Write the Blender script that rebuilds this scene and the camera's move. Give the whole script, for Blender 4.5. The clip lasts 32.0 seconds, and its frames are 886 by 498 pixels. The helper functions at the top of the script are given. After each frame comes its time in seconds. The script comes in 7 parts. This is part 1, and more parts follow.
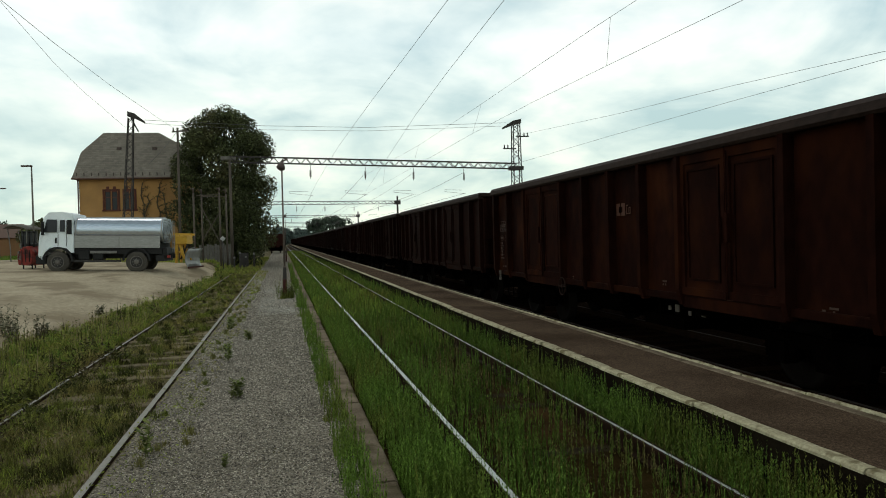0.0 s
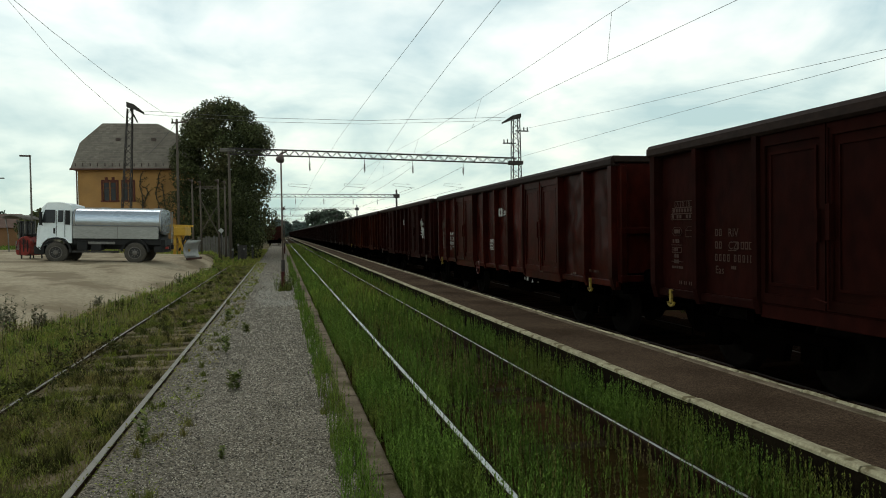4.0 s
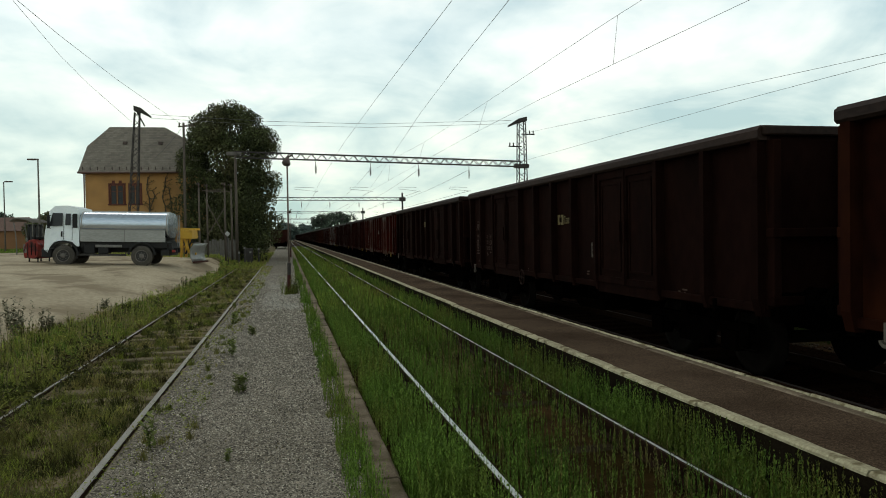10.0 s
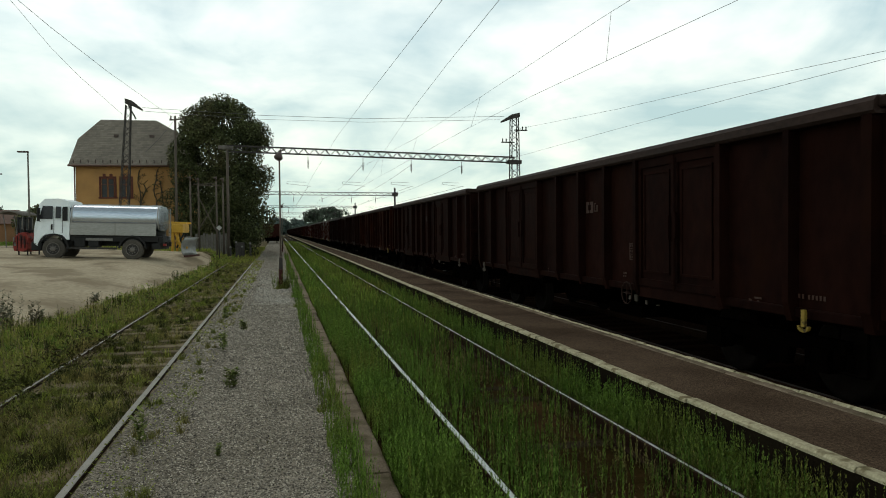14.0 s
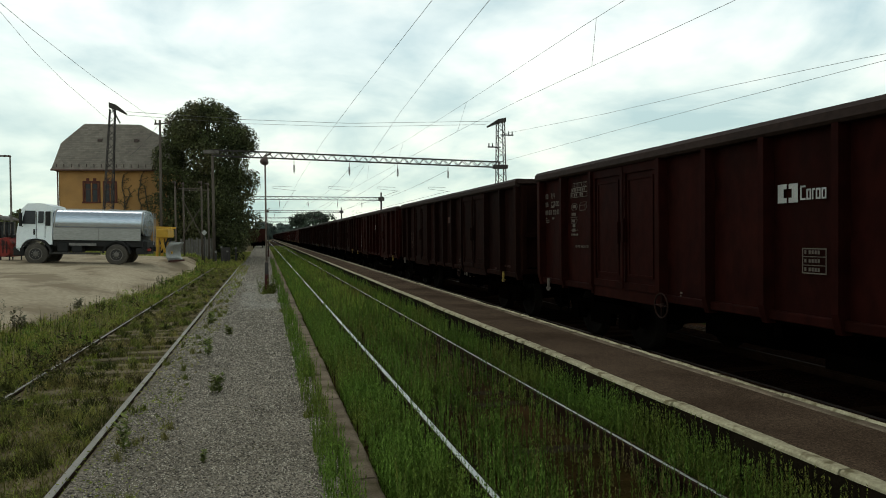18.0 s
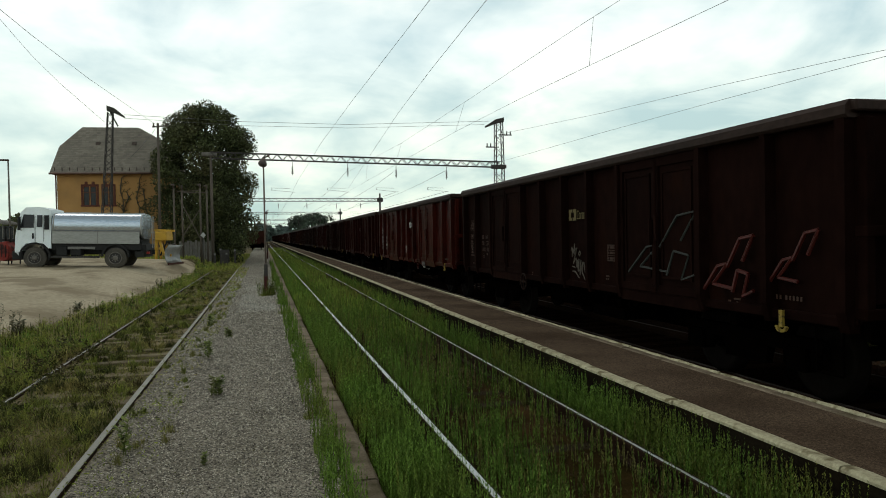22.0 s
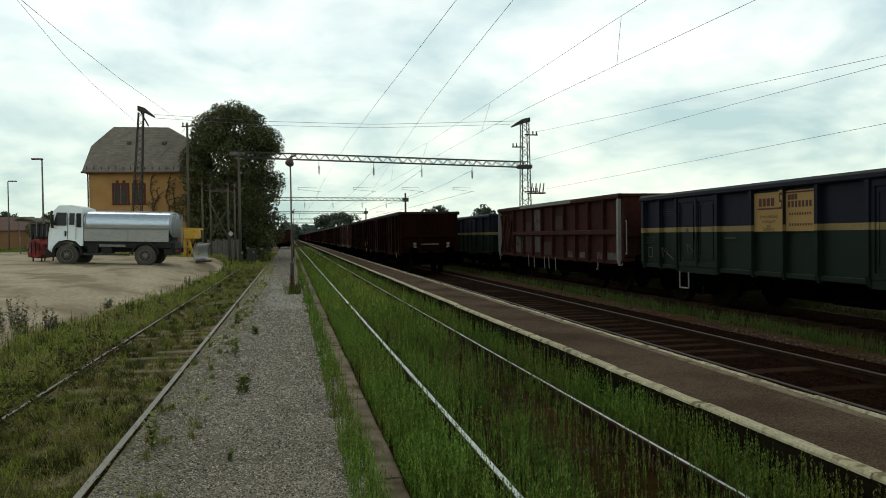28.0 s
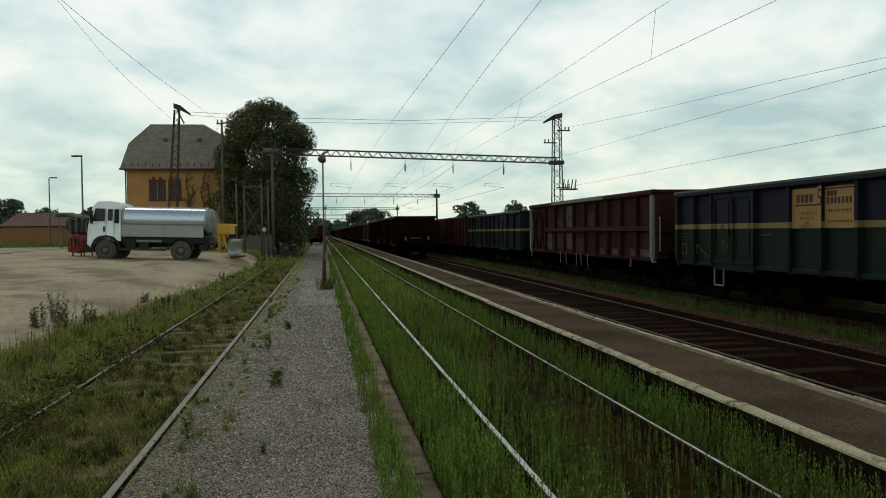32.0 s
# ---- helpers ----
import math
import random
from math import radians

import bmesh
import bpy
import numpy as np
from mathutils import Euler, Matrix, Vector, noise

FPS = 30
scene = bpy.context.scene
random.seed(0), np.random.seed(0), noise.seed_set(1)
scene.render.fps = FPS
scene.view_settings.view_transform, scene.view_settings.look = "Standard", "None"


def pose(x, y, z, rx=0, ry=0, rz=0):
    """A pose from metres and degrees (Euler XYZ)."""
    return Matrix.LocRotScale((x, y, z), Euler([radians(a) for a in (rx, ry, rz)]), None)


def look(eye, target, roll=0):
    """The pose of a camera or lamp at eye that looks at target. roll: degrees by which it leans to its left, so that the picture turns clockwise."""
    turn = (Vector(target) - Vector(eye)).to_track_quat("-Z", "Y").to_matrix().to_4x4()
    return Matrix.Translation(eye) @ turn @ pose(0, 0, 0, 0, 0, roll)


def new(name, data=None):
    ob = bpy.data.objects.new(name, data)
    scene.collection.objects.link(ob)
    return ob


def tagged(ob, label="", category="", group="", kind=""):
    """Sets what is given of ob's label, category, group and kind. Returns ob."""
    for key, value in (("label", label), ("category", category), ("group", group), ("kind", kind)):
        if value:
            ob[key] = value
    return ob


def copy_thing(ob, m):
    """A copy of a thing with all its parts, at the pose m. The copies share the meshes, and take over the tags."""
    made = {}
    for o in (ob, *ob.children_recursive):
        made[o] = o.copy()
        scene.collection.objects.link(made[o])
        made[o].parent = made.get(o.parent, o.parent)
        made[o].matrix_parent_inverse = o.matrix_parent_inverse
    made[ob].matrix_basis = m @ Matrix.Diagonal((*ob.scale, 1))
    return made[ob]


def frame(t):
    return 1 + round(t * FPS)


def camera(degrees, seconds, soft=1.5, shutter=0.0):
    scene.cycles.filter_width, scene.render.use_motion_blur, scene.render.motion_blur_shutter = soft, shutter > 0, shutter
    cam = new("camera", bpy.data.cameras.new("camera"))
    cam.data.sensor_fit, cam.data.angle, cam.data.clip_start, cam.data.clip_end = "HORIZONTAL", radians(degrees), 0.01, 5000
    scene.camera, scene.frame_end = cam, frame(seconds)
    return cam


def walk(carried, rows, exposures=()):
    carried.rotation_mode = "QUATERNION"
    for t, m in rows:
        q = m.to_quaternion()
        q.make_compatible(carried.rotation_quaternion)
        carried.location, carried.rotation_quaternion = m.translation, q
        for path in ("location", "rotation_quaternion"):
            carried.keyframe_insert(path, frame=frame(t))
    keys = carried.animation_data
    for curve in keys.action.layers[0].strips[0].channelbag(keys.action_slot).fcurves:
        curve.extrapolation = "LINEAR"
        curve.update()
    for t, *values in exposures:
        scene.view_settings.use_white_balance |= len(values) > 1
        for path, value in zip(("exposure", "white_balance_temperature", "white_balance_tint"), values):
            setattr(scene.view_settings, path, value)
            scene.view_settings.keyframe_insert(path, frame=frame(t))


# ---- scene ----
FOV = 62.44
EYE = (0.0, 0.0, 1.817)
cam = camera(FOV, 32.0, soft=0.95)

# seconds, yaw to the right of the track, pitch, lean
VIEW = [(0, 12.40, -0.91, -1.46), (0.5, 12.40, -0.97, -1.36), (1, 12.27, -0.97, -1.04), (1.5, 12.67, -0.98, -1.00), (2, 12.73, -1.13, -1.26), (2.5, 12.64, -1.16, -1.20), (3, 12.55, -1.29, -1.15), (3.5, 12.61, -1.39, -0.97), (5.5, 12.17, -1.19, -0.78), (6, 12.31, -1.03, -0.84), (6.5, 12.41, -1.03, -1.29), (7, 12.22, -0.95, -1.31), (7.5, 12.17, -0.83, -0.99), (8, 12.25, -0.88, -0.88), (8.5, 12.21, -0.97, -0.99), (9, 12.27, -1.09, -1.02), (9.5, 12.04, -1.00, -0.82), (10, 12.05, -1.12, -0.90), (10.5, 12.22, -1.14, -1.37), (11, 12.27, -1.18, -1.35), (11.5, 12.13, -1.12, -1.22), (12, 11.93, -1.19, -0.75), (12.5, 12.26, -1.20, -0.75), (13, 12.49, -1.15, -0.92), (13.5, 12.44, -1.38, -0.70), (14, 12.66, -1.48, -0.54), (14.5, 12.94, -1.38, -0.51), (16.5, 13.26, -1.24, -0.53), (17, 13.51, -1.35, -0.78), (17.5, 13.50, -1.27, -0.79), (18, 13.72, -1.13, -0.59), (18.5, 13.64, -1.18, -0.32), (19, 13.53, -1.23, -0.45), (19.5, 13.81, -1.01, -0.63), (20, 13.76, -0.93, -0.62), (20.5, 13.98, -0.90, -0.52), (21, 14.14, -0.98, -0.47), (21.5, 13.90, -0.99, -0.76), (22, 13.79, -1.10, -1.08), (22.5, 13.84, -1.02, -0.93), (23, 14.07, -1.10, -0.91), (23.5, 13.96, -1.09, -0.88), (24, 13.20, -1.19, -1.11), (24.5, 12.88, -1.29, -1.02), (25, 12.54, -1.23, -1.03), (25.5, 12.13, -1.34, -1.02), (27.5, 11.87, -1.17, -0.88), (28, 11.82, -1.08, -0.76), (28.5, 11.51, -1.15, -1.05), (29, 11.09, -1.17, -1.19), (29.5, 10.66, -1.17, -0.97), (30, 10.55, -1.29, -0.87), (30.5, 10.41, -1.23, -0.88), (31, 10.26, -1.17, -0.99), (31.5, 9.63, -1.19, -0.84), (32, 9.38, -1.35, -0.64)]


def view(yaw, pitch, lean):
    a, b = radians(yaw), radians(pitch)
    way = Vector((math.sin(a) * math.cos(b), math.cos(a) * math.cos(b), math.sin(b)))
    return look(EYE, Vector(EYE) + 10 * way, lean)


walk(cam, [(t, view(a, b, c)) for t, a, b, c in VIEW], exposures=[(0.0, 0.0), (31.0, 0.03), (31.6, -0.17), (32.0, -0.20)])

# ---- light: overcast sky, a veiled sun ahead and to the left ----
SUN_AZ, SUN_EL = radians(-25), radians(52)
world = bpy.data.worlds.new("overcast_sky")
scene.world = world
world.use_nodes = True
wn, wl = world.node_tree.nodes, world.node_tree.links
wn.clear()


def wnode(kind, **kw):
    n = wn.new(kind)
    for k, v in kw.items():
        n.inputs[k].default_value = v
    return n


w_out = wn.new("ShaderNodeOutputWorld")
w_bg = wn.new("ShaderNodeBackground")
w_sky = wn.new("ShaderNodeTexSky")
w_sky.sky_type, w_sky.sun_disc = "NISHITA", False
w_sky.sun_elevation, w_sky.sun_rotation = SUN_EL, SUN_AZ
w_tc = wn.new("ShaderNodeTexCoord")
w_sep = wn.new("ShaderNodeSeparateXYZ")
wl.new(w_tc.outputs["Generated"], w_sep.inputs[0])
w_up = wn.new("ShaderNodeMath")
w_up.operation = "MAXIMUM"
w_up.inputs[1].default_value = 0.0
wl.new(w_sep.outputs["Z"], w_up.inputs[0])
w_add = wn.new("ShaderNodeMath")
w_add.operation = "ADD"
w_add.inputs[1].default_value = 0.30
wl.new(w_up.outputs[0], w_add.inputs[0])
w_div = []
for axis in "XY":
    d = wn.new("ShaderNodeMath")
    d.operation = "DIVIDE"
    wl.new(w_sep.outputs[axis], d.inputs[0])
    wl.new(w_add.outputs[0], d.inputs[1])
    w_div.append(d)
w_com = wn.new("ShaderNodeCombineXYZ")
wl.new(w_div[0].outputs[0], w_com.inputs[0])
wl.new(w_div[1].outputs[0], w_com.inputs[1])
w_n1 = wnode("ShaderNodeTexNoise", Scale=1.9, Detail=7.0, Roughness=0.52, Distortion=0.5)
w_n2 = wnode("ShaderNodeTexNoise", Scale=5.5, Detail=5.0, Roughness=0.5, Distortion=0.2)
for n in (w_n1, w_n2):
    wl.new(w_com.outputs[0], n.inputs["Vector"])
w_mul = wn.new("ShaderNodeMath")
w_mul.operation = "MULTIPLY_ADD"
w_mul.inputs[1].default_value = 0.35
wl.new(w_n2.outputs["Fac"], w_mul.inputs[0])
wl.new(w_n1.outputs["Fac"], w_mul.inputs[2])
w_ramp = wn.new("ShaderNodeValToRGB")
w_ramp.color_ramp.elements[0].position, w_ramp.color_ramp.elements[0].color = 0.48, (0.55, 0.735, 0.75, 1)
w_ramp.color_ramp.elements[1].position, w_ramp.color_ramp.elements[1].color = 0.79, (1.08, 1.13, 1.05, 1)
e = w_ramp.color_ramp.elements.new(0.67)
e.color = (0.87, 1.0, 0.955, 1)
wl.new(w_mul.outputs[0], w_ramp.inputs[0])
w_skymul = wn.new("ShaderNodeMixRGB")
w_skymul.blend_type = "MIX"
w_skymul.inputs[0].default_value = 0.93
w_dim = wn.new("ShaderNodeVectorMath")
w_dim.operation = "SCALE"
w_dim.inputs["Scale"].default_value = 0.10
wl.new(w_sky.outputs[0], w_dim.inputs[0])
wl.new(w_dim.outputs[0], w_skymul.inputs[1])
wl.new(w_ramp.outputs[0], w_skymul.inputs[2])
# hazier and greener low down
w_low = wn.new("ShaderNodeMapRange")
w_low.inputs["From Min"].default_value, w_low.inputs["From Max"].default_value = 0.02, 0.26
wl.new(w_sep.outputs["Z"], w_low.inputs["Value"])
w_haze = wn.new("ShaderNodeMixRGB")
w_haze.inputs[1].default_value = (0.945, 0.962, 0.875, 1)
w_haze.inputs[2].default_value = (1.0, 1.0, 1.02, 1)
wl.new(w_low.outputs[0], w_haze.inputs[0])
w_tint = wn.new("ShaderNodeMixRGB")
w_tint.blend_type = "MULTIPLY"
w_tint.inputs[0].default_value = 1.0
wl.new(w_skymul.outputs[0], w_tint.inputs[1])
wl.new(w_haze.outputs[0], w_tint.inputs[2])
# sky dimmed towards the zenith, added to lower the light on the ground
w_zen = wn.new("ShaderNodeMapRange")
w_zen.interpolation_type = "SMOOTHSTEP"
w_zen.inputs["From Min"].default_value, w_zen.inputs["From Max"].default_value = 0.22, 0.85
w_zen.inputs["To Min"].default_value, w_zen.inputs["To Max"].default_value = 1.0, 0.42
wl.new(w_sep.outputs["Z"], w_zen.inputs["Value"])
w_dark = wn.new("ShaderNodeVectorMath")
w_dark.operation = "SCALE"
wl.new(w_tint.outputs[0], w_dark.inputs[0])
wl.new(w_zen.outputs[0], w_dark.inputs["Scale"])
wl.new(w_dark.outputs[0], w_bg.inputs[0])
w_bg.inputs[1].default_value = 1.0
wl.new(w_bg.outputs[0], w_out.inputs[0])

sun = new("sun", bpy.data.lights.new("sun", "SUN"))
sun.data.energy, sun.data.angle, sun.data.color = 0.5, radians(25), (1.0, 0.96, 0.90)
sun.matrix_world = look((0, 0, 0), (-math.sin(SUN_AZ) * math.cos(SUN_EL), -math.cos(SUN_AZ) * math.cos(SUN_EL), -math.sin(SUN_EL)))


# ---- materials ----
def mat(name, a, b, rough=0.8, scale=3.0, detail_scale=40.0, bump=0.3, metal=0.0, spec=0.3, rand=0.0, c=None, c_scale=0.6, c_at=(0.55, 0.7),
        bump_dist=0.01, stretch=(1, 1, 1), rough_var=0.1, island=False, cells=0.0, cell_var=0.6):
    """Two-scale noise between colours a and b, patches of c, bump."""
    m = bpy.data.materials.new(name)
    m.use_nodes = True
    n, l = m.node_tree.nodes, m.node_tree.links
    bs = n["Principled BSDF"]
    tc = n.new("ShaderNodeTexCoord")
    mp = n.new("ShaderNodeMapping")
    mp.inputs["Scale"].default_value = stretch
    oi = n.new("ShaderNodeObjectInfo")
    off = n.new("ShaderNodeMath")
    off.operation = "MULTIPLY"
    off.inputs[1].default_value = 37.0
    l.new(oi.outputs["Random"], off.inputs[0])
    cx = n.new("ShaderNodeCombineXYZ")
    l.new(off.outputs[0], cx.inputs[0])
    l.new(off.outputs[0], cx.inputs[2])
    l.new(tc.outputs["Object"], mp.inputs["Vector"])
    l.new(cx.outputs[0], mp.inputs["Location"])
    n1 = n.new("ShaderNodeTexNoise")
    n1.inputs["Scale"].default_value, n1.inputs["Detail"].default_value = scale, 6
    n2 = n.new("ShaderNodeTexNoise")
    n2.inputs["Scale"].default_value, n2.inputs["Detail"].default_value = detail_scale, 4
    for k in (n1, n2):
        l.new(mp.outputs[0], k.inputs["Vector"])
    mix = n.new("ShaderNodeMath")
    mix.operation = "MULTIPLY_ADD"
    mix.inputs[1].default_value = 0.5
    l.new(n2.outputs["Fac"], mix.inputs[0])
    half = n.new("ShaderNodeMath")
    half.operation = "MULTIPLY"
    half.inputs[1].default_value = 0.5
    l.new(n1.outputs["Fac"], half.inputs[0])
    l.new(half.outputs[0], mix.inputs[2])
    rp = n.new("ShaderNodeValToRGB")
    rp.color_ramp.elements[0].position, rp.color_ramp.elements[0].color = 0.36, (*a, 1)
    rp.color_ramp.elements[1].position, rp.color_ramp.elements[1].color = 0.64, (*b, 1)
    l.new(mix.outputs[0], rp.inputs[0])
    col = rp.outputs[0]
    if c:
        n3 = n.new("ShaderNodeTexNoise")
        n3.inputs["Scale"].default_value, n3.inputs["Detail"].default_value = c_scale, 8
        l.new(mp.outputs[0], n3.inputs["Vector"])
        r3 = n.new("ShaderNodeValToRGB")
        r3.color_ramp.elements[0].position, r3.color_ramp.elements[1].position = c_at
        l.new(n3.outputs["Fac"], r3.inputs[0])
        mx = n.new("ShaderNodeMixRGB")
        l.new(r3.outputs[0], mx.inputs[0])
        l.new(col, mx.inputs[1])
        mx.inputs[2].default_value = (*c, 1)
        col = mx.outputs[0]
    cell = None
    if cells:
        cell = n.new("ShaderNodeTexVoronoi")
        cell.inputs["Scale"].default_value = cells
        l.new(mp.outputs[0], cell.inputs["Vector"])
        cr = n.new("ShaderNodeMapRange")
        cr.inputs["To Min"].default_value, cr.inputs["To Max"].default_value = 1 - cell_var, 1 + cell_var
        bw = n.new("ShaderNodeRGBToBW")
        l.new(cell.outputs["Color"], bw.inputs[0])
        l.new(bw.outputs[0], cr.inputs["Value"])
        ch = n.new("ShaderNodeHueSaturation")
        l.new(cr.outputs[0], ch.inputs["Value"])
        l.new(col, ch.inputs["Color"])
        col = ch.outputs[0]
    if rand or island:
        hv = n.new("ShaderNodeHueSaturation")
        mr = n.new("ShaderNodeMapRange")
        mr.inputs["To Min"].default_value, mr.inputs["To Max"].default_value = 1 - rand, 1 + rand
        if island:
            l.new(n.new("ShaderNodeNewGeometry").outputs["Random Per Island"], mr.inputs["Value"])
        else:
            l.new(oi.outputs["Random"], mr.inputs["Value"])
        l.new(mr.outputs[0], hv.inputs["Value"])
        l.new(col, hv.inputs["Color"])
        col = hv.outputs[0]
    l.new(col, bs.inputs["Base Color"])
    rr = n.new("ShaderNodeMapRange")
    rr.inputs["To Min"].default_value, rr.inputs["To Max"].default_value = max(0.02, rough - rough_var), min(1, rough + rough_var)
    l.new(n1.outputs["Fac"], rr.inputs["Value"])
    l.new(rr.outputs[0], bs.inputs["Roughness"])
    bs.inputs["Metallic"].default_value = metal
    bs.inputs["Specular IOR Level"].default_value = spec
    if bump:
        bp = n.new("ShaderNodeBump")
        bp.inputs["Strength"].default_value, bp.inputs["Distance"].default_value = bump, bump_dist
        l.new(cell.outputs["Distance"] if cell else mix.outputs[0], bp.inputs["Height"])
        bp.invert = bool(cell)
        l.new(bp.outputs[0], bs.inputs["Normal"])
    return m


M = {}
M["grass_soil"] = mat("grass_soil", (0.03577, 0.03142, 0.009121), (0.07551, 0.06582, 0.01823), 0.95, 1.2, 25, 0.8, spec=0.03, c=(0.215, 0.168, 0.104), c_scale=1.3, c_at=(0.48, 0.60), bump_dist=0.04)
M["sand"] = mat("sand", (0.30, 0.245, 0.165), (0.47, 0.39, 0.275), 0.95, 0.7, 9, 0.9, spec=0.05, c=(0.24, 0.19, 0.125), c_scale=0.55, c_at=(0.5, 0.6), stretch=(1, 0.5, 1), bump_dist=0.04)
M["gravel"] = mat("gravel", (0.118, 0.102, 0.080), (0.265, 0.230, 0.182), 0.95, 1.6, 70, 0.8, spec=0.04, c=(0.150, 0.130, 0.100), c_scale=0.5, c_at=(0.46, 0.64), bump_dist=0.012, cells=60, cell_var=1.0)
M["pebble"] = mat("pebble", (0.135, 0.118, 0.096), (0.415, 0.372, 0.306), 0.9, 8, 60, 0.2, spec=0.1, rand=0.9, island=True)
M["asphalt"] = mat("asphalt", (0.066, 0.044, 0.029), (0.116, 0.080, 0.054), 0.95, 1.1, 60, 0.6, spec=0.02, c=(0.048, 0.031, 0.0195), c_scale=0.8, c_at=(0.48, 0.72), bump_dist=0.01, cells=95, cell_var=0.6)
M["kerb"] = mat("kerb", (0.1323, 0.1, 0.069), (0.2472, 0.1955, 0.1403), 0.95, 4, 50, 0.6, spec=0.04, rand=0.2, c=(0.0644, 0.0552, 0.02415), c_scale=2.5, c_at=(0.5, 0.7))
M["white_kerb"] = mat("white_kerb", (0.2956, 0.2593, 0.1639), (0.5035, 0.4564, 0.3033), 0.9, 5, 40, 0.8, spec=0.1, rand=0.12, c=(0.1642, 0.1349, 0.07377), c_scale=6.0, c_at=(0.54, 0.66))
# concrete face with the shade below the white kerb in its colour
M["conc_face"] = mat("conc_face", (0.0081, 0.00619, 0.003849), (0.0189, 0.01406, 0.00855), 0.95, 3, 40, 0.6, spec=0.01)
M["weed_soil"] = mat("weed_soil", (0.01364, 0.009488, 0.0027), (0.03581, 0.02277, 0.00675), 0.95, 2, 30, 0.8, spec=0.01, c=(0.05115, 0.02846, 0.0108), c_scale=1.2, c_at=(0.52, 0.68), bump_dist=0.03)
M["verge_soil"] = mat("verge_soil", (0.044, 0.023, 0.012), (0.094, 0.050, 0.027), 0.95, 2, 30, 0.8, spec=0.02, c=(0.050, 0.040, 0.015), c_scale=1.2, c_at=(0.52, 0.68), bump_dist=0.03)
# dark brown ballast and stones, darkened further for the shade under the wagons
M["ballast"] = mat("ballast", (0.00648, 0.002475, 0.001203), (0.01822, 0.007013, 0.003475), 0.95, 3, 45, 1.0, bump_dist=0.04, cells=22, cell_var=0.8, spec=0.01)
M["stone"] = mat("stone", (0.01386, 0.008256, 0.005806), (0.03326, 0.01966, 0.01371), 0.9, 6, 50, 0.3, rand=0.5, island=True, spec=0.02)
M["rail_side"] = mat("rail_side", (0.016, 0.0084, 0.0042), (0.0384, 0.0196, 0.0117), 0.85, 6, 60, 0.4, metal=0.2, spec=0.05)
M["rail_top"] = mat("rail_top", (0.45, 0.45, 0.44), (0.62, 0.62, 0.61), 0.38, 6, 60, 0.1, metal=0.9)
M["rail_dull"] = mat("rail_dull", (0.040, 0.030, 0.025), (0.085, 0.068, 0.058), 0.6, 6, 60, 0.2, metal=0.3)
M["rail_rusty"] = mat("rail_rusty", (0.1924, 0.1788, 0.1505), (0.296, 0.2774, 0.238), 0.6, 6, 60, 0.2, metal=0.3)
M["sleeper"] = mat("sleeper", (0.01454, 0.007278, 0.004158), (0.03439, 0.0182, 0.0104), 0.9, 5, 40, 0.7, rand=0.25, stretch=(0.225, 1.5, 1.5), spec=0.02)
M["sleeper_buried"] = mat("sleeper_buried", (0.022, 0.016, 0.009), (0.05, 0.038, 0.02), 0.95, 4, 40, 0.7, rand=0.25, spec=0.02)
M["sleeper_grey"] = mat("sleeper_grey", (0.105, 0.083, 0.050), (0.215, 0.172, 0.108), 0.95, 4, 40, 0.7, rand=0.3, spec=0.05)


# ---- mesh helpers ----
def box(bm, x0, y0, z0, x1, y1, z1, m=None):
    vs = [bm.verts.new((m @ Vector(p)) if m else p) for p in
          ((x0, y0, z0), (x1, y0, z0), (x1, y1, z0), (x0, y1, z0), (x0, y0, z1), (x1, y0, z1), (x1, y1, z1), (x0, y1, z1))]
    for f in ((3, 2, 1, 0), (4, 5, 6, 7), (0, 1, 5, 4), (1, 2, 6, 5), (2, 3, 7, 6), (3, 0, 4, 7)):
        bm.faces.new([vs[i] for i in f])
    return bm


def rod(bm, p, q, r, n=8, r2=None, caps=True):
    p, q = Vector(p), Vector(q)
    r2 = r if r2 is None else r2
    turn = (q - p).to_track_quat("Z", "Y")
    a = [bm.verts.new(p + turn @ Vector((r * math.cos(t), r * math.sin(t), 0))) for t in [math.tau * i / n for i in range(n)]]
    b = [bm.verts.new(q + turn @ Vector((r2 * math.cos(t), r2 * math.sin(t), 0))) for t in [math.tau * i / n for i in range(n)]]
    for i in range(n):
        f = bm.faces.new((a[i], a[(i + 1) % n], b[(i + 1) % n], b[i]))
        f.smooth = n > 6
    if caps:
        bm.faces.new(a[::-1])
        bm.faces.new(b)
    return bm


def bar(bm, p, q, w, h=None):
    """A square bar from p to q."""
    p, q = Vector(p), Vector(q)
    h = h or w
    turn = (q - p).to_track_quat("Y", "Z")
    return box(bm, -w / 2, 0, -h / 2, w / 2, (q - p).length, h / 2, Matrix.Translation(p) @ turn.to_matrix().to_4x4())


def lathe(bm, axis_p, axis_q, profile, n=16):
    """profile: (distance along p to q in metres, radius)."""
    p, q = Vector(axis_p), Vector(axis_q)
    turn = (q - p).to_track_quat("Z", "Y")
    rings = []
    for d, r in profile:
        rings.append([bm.verts.new(p + turn @ Vector((r * math.cos(math.tau * i / n), r * math.sin(math.tau * i / n), d))) for i in range(n)])
    for a, b in zip(rings, rings[1:]):
        for i in range(n):
            bm.faces.new((a[i], a[(i + 1) % n], b[(i + 1) % n], b[i])).smooth = True
    bm.faces.new(rings[0][::-1])
    bm.faces.new(rings[-1])
    return bm


